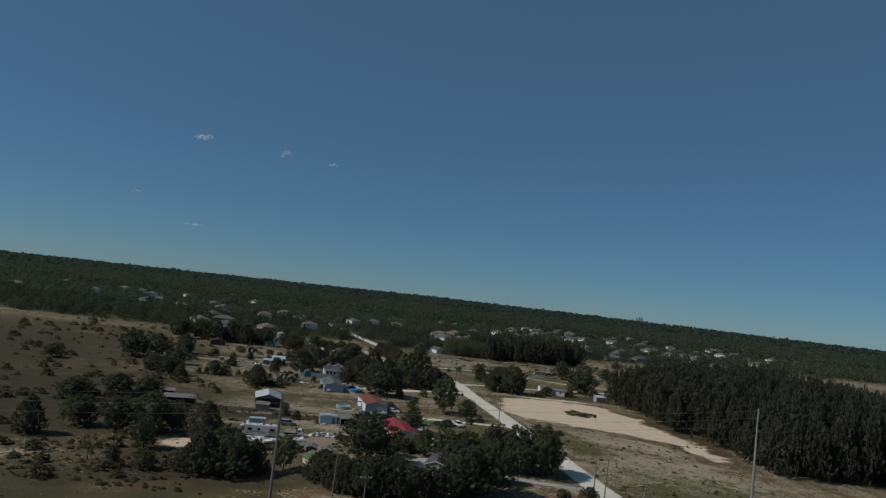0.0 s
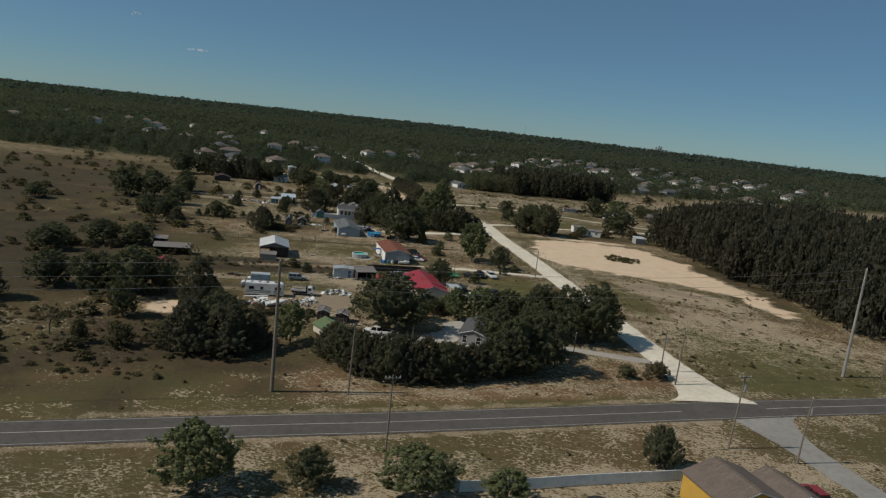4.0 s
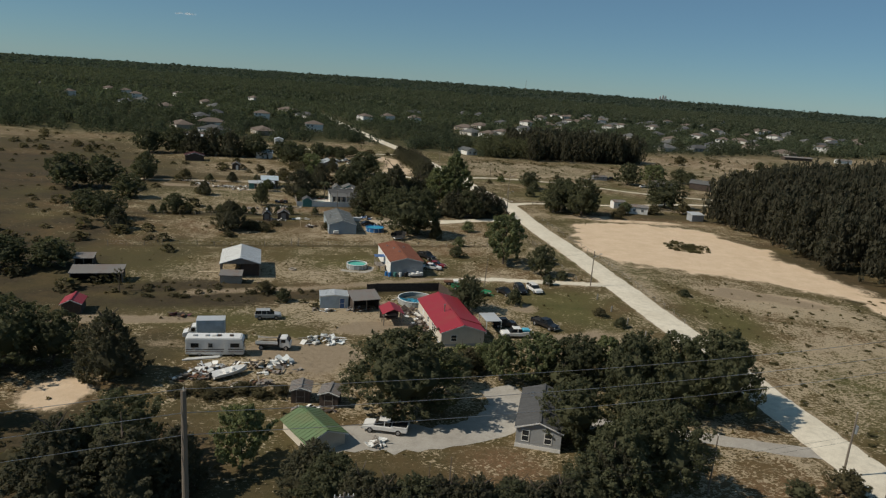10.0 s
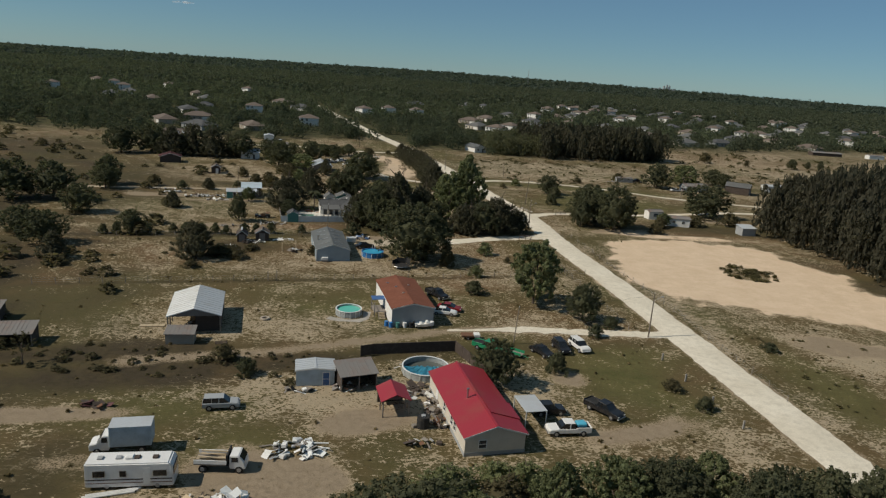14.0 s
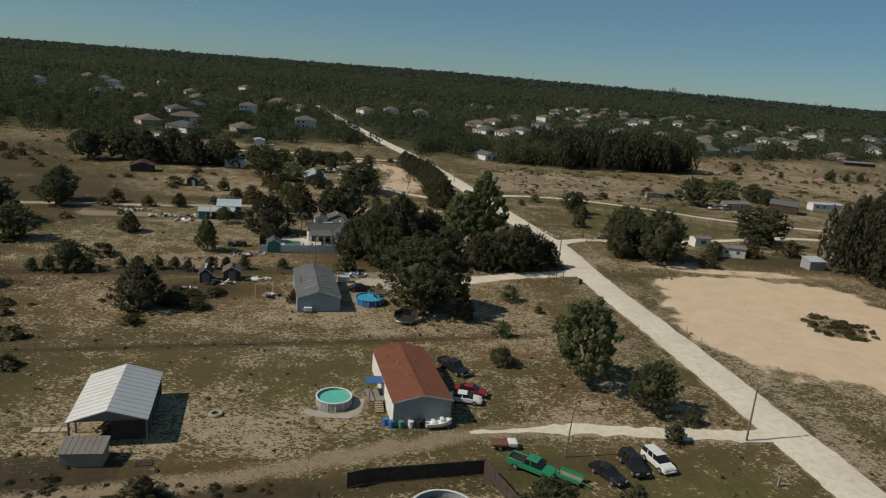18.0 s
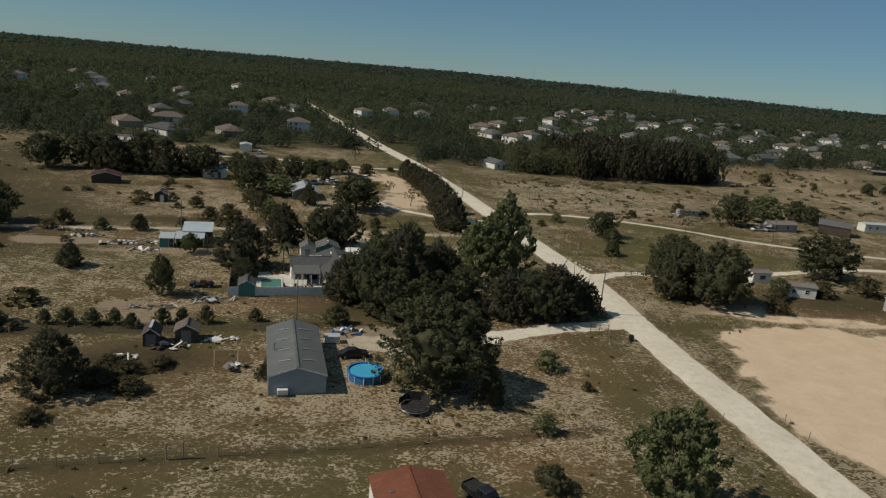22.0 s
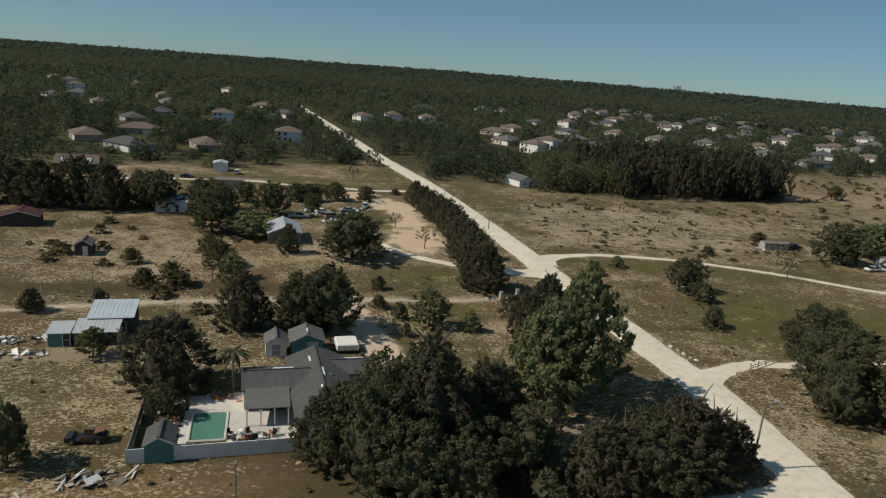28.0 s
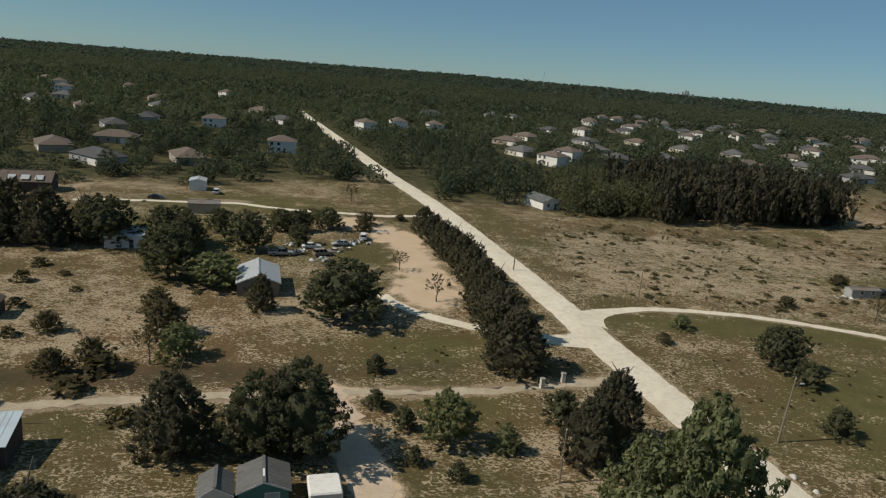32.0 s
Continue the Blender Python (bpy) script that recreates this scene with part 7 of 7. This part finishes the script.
# ---------------------------------------------------------------- the foreground south of the asphalt
gable_house("yellow_house", 44.6, 55.6, 15.0, 9.0, 8.0, 3.4, 5.0, "yellow_siding", "brown_shingle", "ochre yellow house with a dark brown roof", "house", 0.3)
gable_house("yellow_house_wing", 51.5, 57.0, 15.0, 6.0, 7.0, 3.0, 4.3, "yellow_siding", "brown_shingle", "lower wing of a yellow house with brown roof", "house", 0.3)
panel_fence("vinyl_fence", [(9.7, 58.2), (18.5, 60.4), (24.8, 62.3), (40.6, 66.5)], 1.5, "vinyl", "white vinyl picket fence behind a yard", 1.9)
car("suv", 57.0, 64.6, 100, "red", "dark red car parked beside the yellow house")
t = thing("round_trampoline", at(26.6, 57.4), "dark round trampoline on sandy yard", "trampoline")
part("mat", rod((0, 0, 0.7), (0, 0, 0.74), 1.7, 1.7, 20), "tyre", t)
for i in range(6):
    a = i * math.tau / 6
    part("leg", rod((1.7 * math.cos(a), 1.7 * math.sin(a), 0), (1.7 * math.cos(a), 1.7 * math.sin(a), 0.7), 0.04, 0.04, 6), "chrome", t)

# ---------------------------------------------------------------- gates, posts, wire fences
gate = thing("metal_gate", at(24.8, 256.4, 6), "tubular metal farm gate across a driveway", "gate")
for z in (0.35, 0.6, 0.85, 1.1, 1.3):
    part("tube", rod((0, 0, z), (3.4, 0, z), 0.045, 0.045, 6), "rusty", gate)
for xx in (0, 1.7, 3.4):
    part("upright", rod((xx, 0, 0.0), (xx, 0, 1.35), 0.06, 0.06, 6), "rusty", gate)
bin_ = thing("wheelie_bin", at(31.3, 253.0, 10), "dark blue wheeled bin standing at the roadside", "bin")
part("bin_body", box(-0.33, 0.33, -0.36, 0.36, 0.08, 1.0, 0.04), "paint_black", bin_)
part("lid", box(-0.36, 0.36, -0.4, 0.4, 1.0, 1.07, 0.02), "paint_black", bin_)
for s in (-0.3, 0.3):
    part("castor", rod((s - 0.04, 0.35, 0.1), (s + 0.04, 0.35, 0.1), 0.1, 0.1, 8), "tyre", bin_)
for px, py in ((4.8, 322.2), (8.3, 324.6)):
    p = thing("gate_pillar", at(px, py, 14), "pale stone gate pillar beside a track", "gate pillar", "gate pillars")
    part("pillar", box(-0.3, 0.3, -0.3, 0.3, 0, 1.5, 0.04), "paver", p)
    part("cap", box(-0.36, 0.36, -0.36, 0.36, 1.5, 1.6, 0.03), "concrete", p)
panel_fence("rail_fence", [(42.1, 294.7), (49.7, 299.9)], 1.2, "grey_wood", "weathered post-and-rail fence beside a lane", 2.4, 0.12, rails=True)
wire_fence([(-75, 196.5), (-40, 205.5), (-12.7, 212), (18, 220), (36, 225)], "sagging wire fence on weathered posts", 4.2, 1.25, 1)
wire_fence([(-80, 233.5), (-46, 241.5), (-30, 246)], "old wire fence along a hedge", 4.2, 1.2, 2)
wire_fence([(36.5, 190.8), (31.5, 226), (27.5, 254)], "wire fence along the roadside", 5.0, 1.2, 3)
wire_fence([(52.6, 164), (48.6, 207), (42.8, 246), (40.5, 262)], "wire fence beside the sand field", 5.0, 1.2, 4)
for px, py, k in ((-33.5, 206.9, 2.0), (-31.8, 207.3, 2.2)):
    p = thing("gate_post", at(px, py), "tall weathered timber gate post", "post", "gate posts")
    part("post", rod((0, 0, 0), (0, 0, k), 0.1, 0.09, 6), "grey_wood", p)

# ---------------------------------------------------------------- poles and wires
utility_pole(-18.3, 82.7, 20.6, "tall brown steel transmission pole beside the road", 0, r=0.32)
utility_pole(94.1, 118.0, 23.5, "tall pale concrete transmission pole", 0, r=0.34, mat="concrete")
utility_pole(-130.5, 47.5, 21.0, "tall brown transmission pole", 0, r=0.32)
utility_pole(-6.7, 84.2, 11.8, "wooden utility pole with a crossarm", 1.6, 15, lean=1.0)
utility_pole(52.0, 109.9, 8.6, "short wooden pole with a pale meter box", 0, transformer=True)
utility_pole(52.5, 103.1, 10.6, "leaning wooden utility pole", 0, lean=1.5)
utility_pole(33.0, 104.8, 7.5, "thin wooden service pole", 0, r=0.11)
utility_pole(0.3, 64.0, 11.8, "wooden utility pole with a crossarm near asphalt", 2.0, 15)
utility_pole(51.4, 77.6, 11.8, "leaning utility pole with transformer and crossarm", 2.0, 15, lean=3.0, transformer=True)
utility_pole(60.4, 74.6, 10.2, "wooden utility pole with a small transformer", 0, transformer=True, lean=2.0)
utility_pole(39.1, 187.4, 8.3, "wooden street pole with a lamp arm beside gravel road", 0, 20, lamp=1.6)
utility_pole(28.5, 265.2, 9.6, "wooden street pole with a lamp beside the junction", 0, 20, lamp=1.5)
utility_pole(34.2, 311.0, 9.0, "leaning wooden pole with a lamp on the grass", 0, 20, lean=4.0, lamp=1.2)
utility_pole(7.6, 382.8, 8.5, "thin wooden pole beside the gravel road", 0)
utility_pole(13.7, 180.6, 6.6, "thin leaning service pole by the driveway", 0, lean=3.0, r=0.10)
utility_pole(-27.2, 248.9, 8.0, "thin dark service pole behind a house", 0, r=0.11)
utility_pole(3.1, 298.5, 6.5, "thin service pole among shrubs", 0, r=0.10)
utility_pole(32.6, 368.2, 6.0, "thin service pole at a lane", 0, r=0.10)
utility_pole(-64.5, 302.0, 8.0, "thin service pole beside a workshop", 0, r=0.10)
utility_pole(103.0, 345.0, 8.0, "thin wooden pole beside a lane", 0, r=0.12)
utility_pole(98.0, 112.0, 9.0, "thin wooden pole beside the asphalt road", 0, r=0.12)
for dz in (0.3, -1.6, -3.4):
    span((-130.5, 47.5, 20.8 + dz), (-18.3, 82.7, 20.4 + dz), 2.2, 0.026, "chrome")
    span((-18.3, 82.7, 20.4 + dz), (94.1, 118.0, 23.0 + dz), 2.2, 0.026, "chrome")
for off in (-0.7, 0.7):
    span((-6.7, 84.2 + off, 11.5), (52.5, 103.1 + off * 0.5, 10.4), 1.0)
    span((0.3, 64.0 + off, 11.5), (51.4, 77.6 + off, 11.5), 0.9)
span((52.0, 109.9, 8.6), (39.1, 187.4, 8.2), 1.2)
span((39.1, 187.4, 8.2), (28.5, 265.2, 9.5), 1.2)
span((28.5, 265.2, 9.5), (34.2, 311.0, 8.9), 0.8)
span((39.1, 187.4, 8.1), (13.7, 180.6, 6.5), 0.5)



def rock(x, y, r, seed):
    bm = bmesh.new()
    bmesh.ops.create_icosphere(bm, subdivisions=2, radius=r)
    for v in bm.verts:
        k = 1 + 0.4 * noise.noise(v.co / r * 1.3 + Vector((seed, 0, 0)))
        v.co = Vector((v.co.x * k * 1.2, v.co.y * k, max(v.co.z * k * 0.65, -0.2 * r) + 0.2 * r))
    t = thing("rock", at(x, y, seed * 37), "pale rough stone lying beside the gravel road", "rock", "roadside rocks")
    part("stone", bm, "paver", t)


for i, (x, y) in enumerate(((32.8, 301.5), (33.2, 299.9), (32.0, 302.8), (33.8, 298.5), (34.5, 297.5))):
    rock(x, y, 0.25 + 0.10 * (i % 3), i)
# ---------------------------------------------------------------- the suburb in the woods
def hip_house(x, y, deg, W, L, wall, roof, label, two=False):
    t = thing("suburban_house", at(x, y, deg), label, "house", "suburban houses")
    e = 5.4 if two else 3.0
    for x0, x1, y0, y1 in ((-W / 2, W / 2, 0, 0.2), (-W / 2, W / 2, L - 0.2, L), (-W / 2, -W / 2 + 0.2, 0.2, L - 0.2), (W / 2 - 0.2, W / 2, 0.2, L - 0.2)):
        part("wall", box(x0, x1, y0, y1, 0, e), wall, t)
    bm = bmesh.new()
    o = 0.5
    h = min(W, L) * 0.22
    k = min(W, L) / 2
    if W >= L:
        top = [(-W / 2 + k, L / 2), (W / 2 - k, L / 2)]
    else:
        top = [(0, k), (0, L - k)]
    b = [bm.verts.new(p) for p in ((-W / 2 - o, -o, e), (W / 2 + o, -o, e), (W / 2 + o, L + o, e), (-W / 2 - o, L + o, e))]
    u = [bm.verts.new((*p, e + h)) for p in top]
    bm.faces.new(b[::-1])
    for f in (((b[0], b[1], u[1], u[0]), (b[1], b[2], u[1]), (b[2], b[3], u[0], u[1]), (b[3], b[0], u[0])) if W >= L else ((b[0], b[1], u[0]), (b[1], b[2], u[1], u[0]), (b[2], b[3], u[1]), (b[3], b[0], u[0], u[1]))):
        bm.faces.new(f)
    bmesh.ops.recalc_face_normals(bm, faces=bm.faces[:])
    part("roof", bm, roof, t)
    for z in ((1.6, 4.2) if two else (1.6,)):
        for px in (-W * 0.36, -W * 0.12):
            window(t, "f", px, z, 1.4, 1.3, W, L)
    window(t, "f", W * 0.08, 1.15, 1.0, 2.1, W, L, "white_paint", "door", "dark_wood")
    window(t, "f", W * 0.3, 1.2, W * 0.28, 2.2, W, L, "white_paint", "garage_door", "white_siding")
    return t


SUBURB = """
-139 482 0
-169 506 0
-154 540 0
-184 594 0
-177 649 0
-140 638 0
-246 689 0
-292 716 0
-114 502 0
-147 763 0
-117 698 0
-82 553 0
-310 910 0
-62 704 0
-32 744 0
-5 742 0
-12 908 0
45 959 0
69 967 0
52 729 0
35 622 0
35 680 0
48 586 0
62 617 0
83 811 0
112 813 0
151 847 0
142 758 0
156 980 0
246 976 0
251 951 0
352 1113 0
319 996 0
401 1161 0
407 1108 0
268 807 0
225 667 0
392 919 0
416 913 0
445 905 0
349 765 0
241 623 0
389 1374 0
590 1384 0
287 1163 0
277 1212 0
334 1157 0
405 1293 0
538 1440 0
354 960 0
341 860 0
428 858 0
188 651 0
347 788 0
257 1021 0
247 904 0
246 1073 0
297 785 0
276 684 0
669 1126 0
103 631 0
517 1060 0
183 920 0
616 998 0
440 1122 0
215 845 0
458 809 0
96 730 0
545 881 0
205 971 0
566 1091 0
576 1004 0
525 1020 0
226 1129 0
485 1015 0
506 870 0
469 875 0
529 912 0
363 998 0
204 722 0
279 1099 0
533 1127 0
397 958 0
149 943 0
404 725 0
398 833 0
317 695 0
152 612 0
208 1047 0
461 938 0
199 1081 0
292 922 0
169 883 0
101 677 0
249 728 0
307 738 0
319 833 0
138 655 0
166 727 0
312 886 0
316 1041 0
210 609 0
319 642 0
571 953 0
490 963 0
-357 895 0
-289 756 0
-321 820 0
-513 983 0
-214 733 0
-245 806 0
-369 783 0
-421 969 0
-222 931 0
-453 755 0
"""
walls, roofs = ("cream_siding", "tan_siding", "white_siding", "grey_siding"), ("brown_shingle", "mid_shingle", "grey_shingle", "brown_shingle")
names = {"cream_siding": "cream", "white_siding": "white", "tan_siding": "tan", "grey_siding": "grey"}
stock = {}
sr = random.Random(12)
for row in SUBURB.strip().splitlines():
    x, y, w = map(float, row.split())
    key = sr.randrange(8)
    turn = sr.choice((-45, -55, -35, 15, 105, -60)) + sr.uniform(-5, 5)
    if key not in stock:
        two = key in (2, 6)
        W, L = (13, 11) if two else ((18, 12) if key % 2 else (14, 15))
        wall, roof = walls[key % 4], roofs[(key * 3 + 1) % 4]
        text = "%s %s house with a hipped %s roof among trees" % ("two-storey" if two else "single-storey", names[wall], "brown" if roof.startswith("brown") else "grey")
        stock[key] = hip_house(x, y, turn, W, L, wall, roof, text, two)
    else:
        copy_thing(stock[key], at(x, y, turn))
mast = thing("radio_mast", at(470, 3300), "thin distant radio mast above the forest", "mast")
part("mast", rod((0, 0, 0), (0, 0, 75), 1.0, 0.5, 5), "concrete", mast)
for i, (dx, hh, ww) in enumerate(((-14, 34, 8), (4, 41, 9), (20, 38, 8), (-40, 22, 10), (-66, 16, 18), (46, 15, 22))):
    b = thing("distant_tower", at(1490 + dx, 4380, 0), "hazy distant tower block on the horizon", "tower", "distant towers")
    part("shaft", box(-ww / 2, ww / 2, -6, 6, 0, hh + 10), "grey_siding", b)
    part("roof_plant", box(-ww / 4, ww / 4, -3, 3, hh + 10, hh + 13), "grey_siding", b)


# ---------------------------------------------------------------- far woods
LOTS = [(o.matrix_basis.translation.x, o.matrix_basis.translation.y) for o in bpy.data.objects if o.name.startswith(("suburban_house", "field_house"))]


def patchy(x, y, scale, seed):
    return np.array([noise.noise(Vector((u * scale, v * scale, seed))) for u, v in zip(x, y)])


def wooded(x, y, rng):
    """Trees stand in loose clumps between the lots; the ground round each house stays open."""
    ok = seg_dist(x, y, GRAVEL) > 6 + rng.random(len(x)) * 5
    ok &= y > np.interp(x, *WOOD_EDGE) + rng.random(len(x)) * 12
    ok &= patchy(x, y, 0.022, 3.0) + 0.6 * patchy(x, y, 0.007, 8.0) > np.where(y < 600, -0.95, -0.62) + 0.35 * rng.random(len(x))
    for hx, hy in LOTS:
        ok &= np.hypot(x - hx, y - hy - 6) > 11 + rng.random(len(x)) * 3
    return ok


def clear_sight_lines(spots):
    """Trees cut to shrub height along the camera's line of sight to each house."""
    x, y = spots[:, 0], spots[:, 1]
    low = np.zeros(len(x), bool)
    for hx, hy in LOTS:
        low |= (np.abs(x - hx + (hy - y) * (hx + 10) / (hy - 150)) < 8.5) & (y < hy + 2) & (y > hy - 24 - 0.05 * hy)
    spots[low, 2] *= 0.42
    spots[low, 3] *= 0.7
    return spots


def rolling(spots, seed):
    """Stands of taller and lower trees."""
    k = 1 + 0.75 * patchy(spots[:, 0], spots[:, 1], 0.011, seed) + 0.55 * patchy(spots[:, 0], spots[:, 1], 0.035, seed + 5)
    spots[:, 2] *= np.clip(k, 0.45, 2.0)
    return spots


grove = clear_sight_lines(scatter(21, 17000, 400, 1330, 6.6, 7.2, keep=wooded))
grove[:, 2] *= np.where(np.random.default_rng(40).random(len(grove)) < 0.16, 1.5, 1.0) * np.where((grove[:, 0] > 8) & (grove[:, 1] < np.interp(grove[:, 0], *WOOD_EDGE) + 34), 1.3, 1.0)
for name, y0, y1, count, seed in (("near_forest", 0, 640, 260, 31), ("outer_forest", 640, 950, 80, 37), ("suburb_forest", 950, 9999, 32, 38)):
    stuff_mesh(name, grove[(grove[:, 1] >= y0) & (grove[:, 1] < y1)], "oak", count, "forest", seed, "mixed green woodland between houses", "forest", 1.75)
stuff_mesh("middle_forest", rolling(scatter(22, 13500, 1250, 2300, 10.0, 11.0), 2.0), "oak", 44, "forest", 32, "continuous green forest canopy", "forest", 1.2)
stuff_mesh("distant_forest", rolling(scatter(23, 14000, 2150, 4900, 12.0, 26.0), 4.0), "oak", 16, "haze_forest", 33, "dark forest reaching the horizon with bluish haze in its colour", "forest")
left = np.random.default_rng(8)
spots = []
for _ in range(620):
    x, y = left.uniform(-230, -40), left.uniform(70, 430)
    if x > -58 and 122 < y < 300 or x > -64 and y > 200 and y < 300 and left.random() < 0.8:
        continue
    if y > 250 and x > -150 and left.random() < 0.6:
        continue
    k = left.random() ** 1.8
    spots.append((x, y, 0.4 + 2.6 * k, 1.3 + 4.2 * k))
for _ in range(260):
    k = left.random() ** 2
    spots.append((left.uniform(-80, -36), left.uniform(82, 112), 0.2 + 0.55 * k, 0.5 + 1.2 * k))
for _ in range(90):
    k = left.random() ** 3
    spots.append((left.uniform(-62, -14), left.uniform(161, 171), 0.2 + 0.7 * k, 0.5 + 1.6 * k))
stuff_mesh("scrub_field", spots, "bush", 110, "scrub", 34, "scattered low scrub on the open field", "scrub")
spots = [(left.uniform(20, 140), left.uniform(366, 446), 0.25 + 0.7 * left.random() ** 3, 0.5 + 2.0 * left.random() ** 2) for _ in range(420)]
spots += [(left.uniform(140, 300), left.uniform(400, 560), 0.5 + 1.6 * left.random() ** 3, left.uniform(1.2, 3.6)) for _ in range(260)]
spots += [(left.uniform(58, 112), left.uniform(110, 190), 0.15 + 0.5 * left.random() ** 3, 0.3 + 1.1 * left.random() ** 2) for _ in range(240)]
for _ in range(60):
    a, r = left.uniform(0, math.tau), left.uniform(1.0, 6.6)
    spots.append((80 + r * math.cos(a), 234.5 + 1.15 * r * math.sin(a), left.uniform(0.3, 0.9), left.uniform(0.9, 2.0)))
stuff_mesh("field_scrub", spots, "bush", 80, "field_tuft", 35, "low tufts of scrub on dry fields", "scrub")

# tufts of dry grass near the flight line
n = 1400
x, y = left.uniform(-75, 75, n), 60 + 290 * left.random(n)
ways = np.minimum.reduce([seg_dist(x, y, w) - k for w, k in ((GRAVEL, 4.0), (PAVED, 4.5), (DRIVE_A, 1.6), (DRIVE_B, 2.3), (DRIVE_C, 1.5), (SPUR, 2.6), (DRIVE_D, 1.5), (LANE_1, 1.3), (LANE_2, 1.5), (YARD, 3.2), (YARD_2, 1.8), (SIDE, 3.5))])
ok = (ways > left.random(n) * 0.8) & (poly_dist(x, y, SAND_PIT) > 0)
for cx, cy, rx, ry in ((7, 155, 5.5, 11), (-3.6, 194, 5, 10), (-22.5, 232, 5, 10.5), (-38.8, 183, 5, 8), (-25, 276, 6, 11), (-34, 269, 9, 9), (15, 118, 5, 8), (-15, 190, 3, 3), (-14, 230.6, 3, 3), (-31, 138, 8, 5), (-1, 167, 5, 5)):
    ok &= np.hypot((x - cx) / rx, (y - cy) / ry) > 1
k = left.random(n)
stuff_mesh("grass_tufts", np.stack([x, y, 0.12 + 0.25 * k ** 2, 0.15 + 0.45 * k], 1)[ok], "bush", 9, "dry_grass", 36, "tufts of dry straw-coloured grass", "grass")


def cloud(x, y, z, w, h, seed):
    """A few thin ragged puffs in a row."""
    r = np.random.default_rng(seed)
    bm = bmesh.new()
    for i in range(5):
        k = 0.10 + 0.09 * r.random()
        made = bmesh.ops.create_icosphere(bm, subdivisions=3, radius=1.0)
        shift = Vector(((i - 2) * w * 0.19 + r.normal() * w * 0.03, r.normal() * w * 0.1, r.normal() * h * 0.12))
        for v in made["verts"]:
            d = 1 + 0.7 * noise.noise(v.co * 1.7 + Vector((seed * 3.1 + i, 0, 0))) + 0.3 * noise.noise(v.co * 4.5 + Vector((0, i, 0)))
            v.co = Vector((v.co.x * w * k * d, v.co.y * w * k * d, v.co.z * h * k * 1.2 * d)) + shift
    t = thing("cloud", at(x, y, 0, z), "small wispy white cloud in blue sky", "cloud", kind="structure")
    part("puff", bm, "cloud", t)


m, n_, l_, b_ = material("cloud_vapour", 1.0, 0.0, 0.0)
b_ = n_.new("ShaderNodeBsdfTranslucent")
b_.inputs[0].default_value = (0.95, 0.95, 0.95, 1)
tr_ = n_.new("ShaderNodeBsdfTransparent")
mx_ = n_.new("ShaderNodeMixShader")
l_.new(ramp(n_, l_, noise_node(n_, l_, 0.012, 1), (0.30, 0.08), (0.70, 0.20)), mx_.inputs[0])
l_.new(tr_.outputs[0], mx_.inputs[1])
l_.new(b_.outputs[0], mx_.inputs[2])
l_.new(mx_.outputs[0], n_["Material Output"].inputs[0])
MAT["cloud"] = m
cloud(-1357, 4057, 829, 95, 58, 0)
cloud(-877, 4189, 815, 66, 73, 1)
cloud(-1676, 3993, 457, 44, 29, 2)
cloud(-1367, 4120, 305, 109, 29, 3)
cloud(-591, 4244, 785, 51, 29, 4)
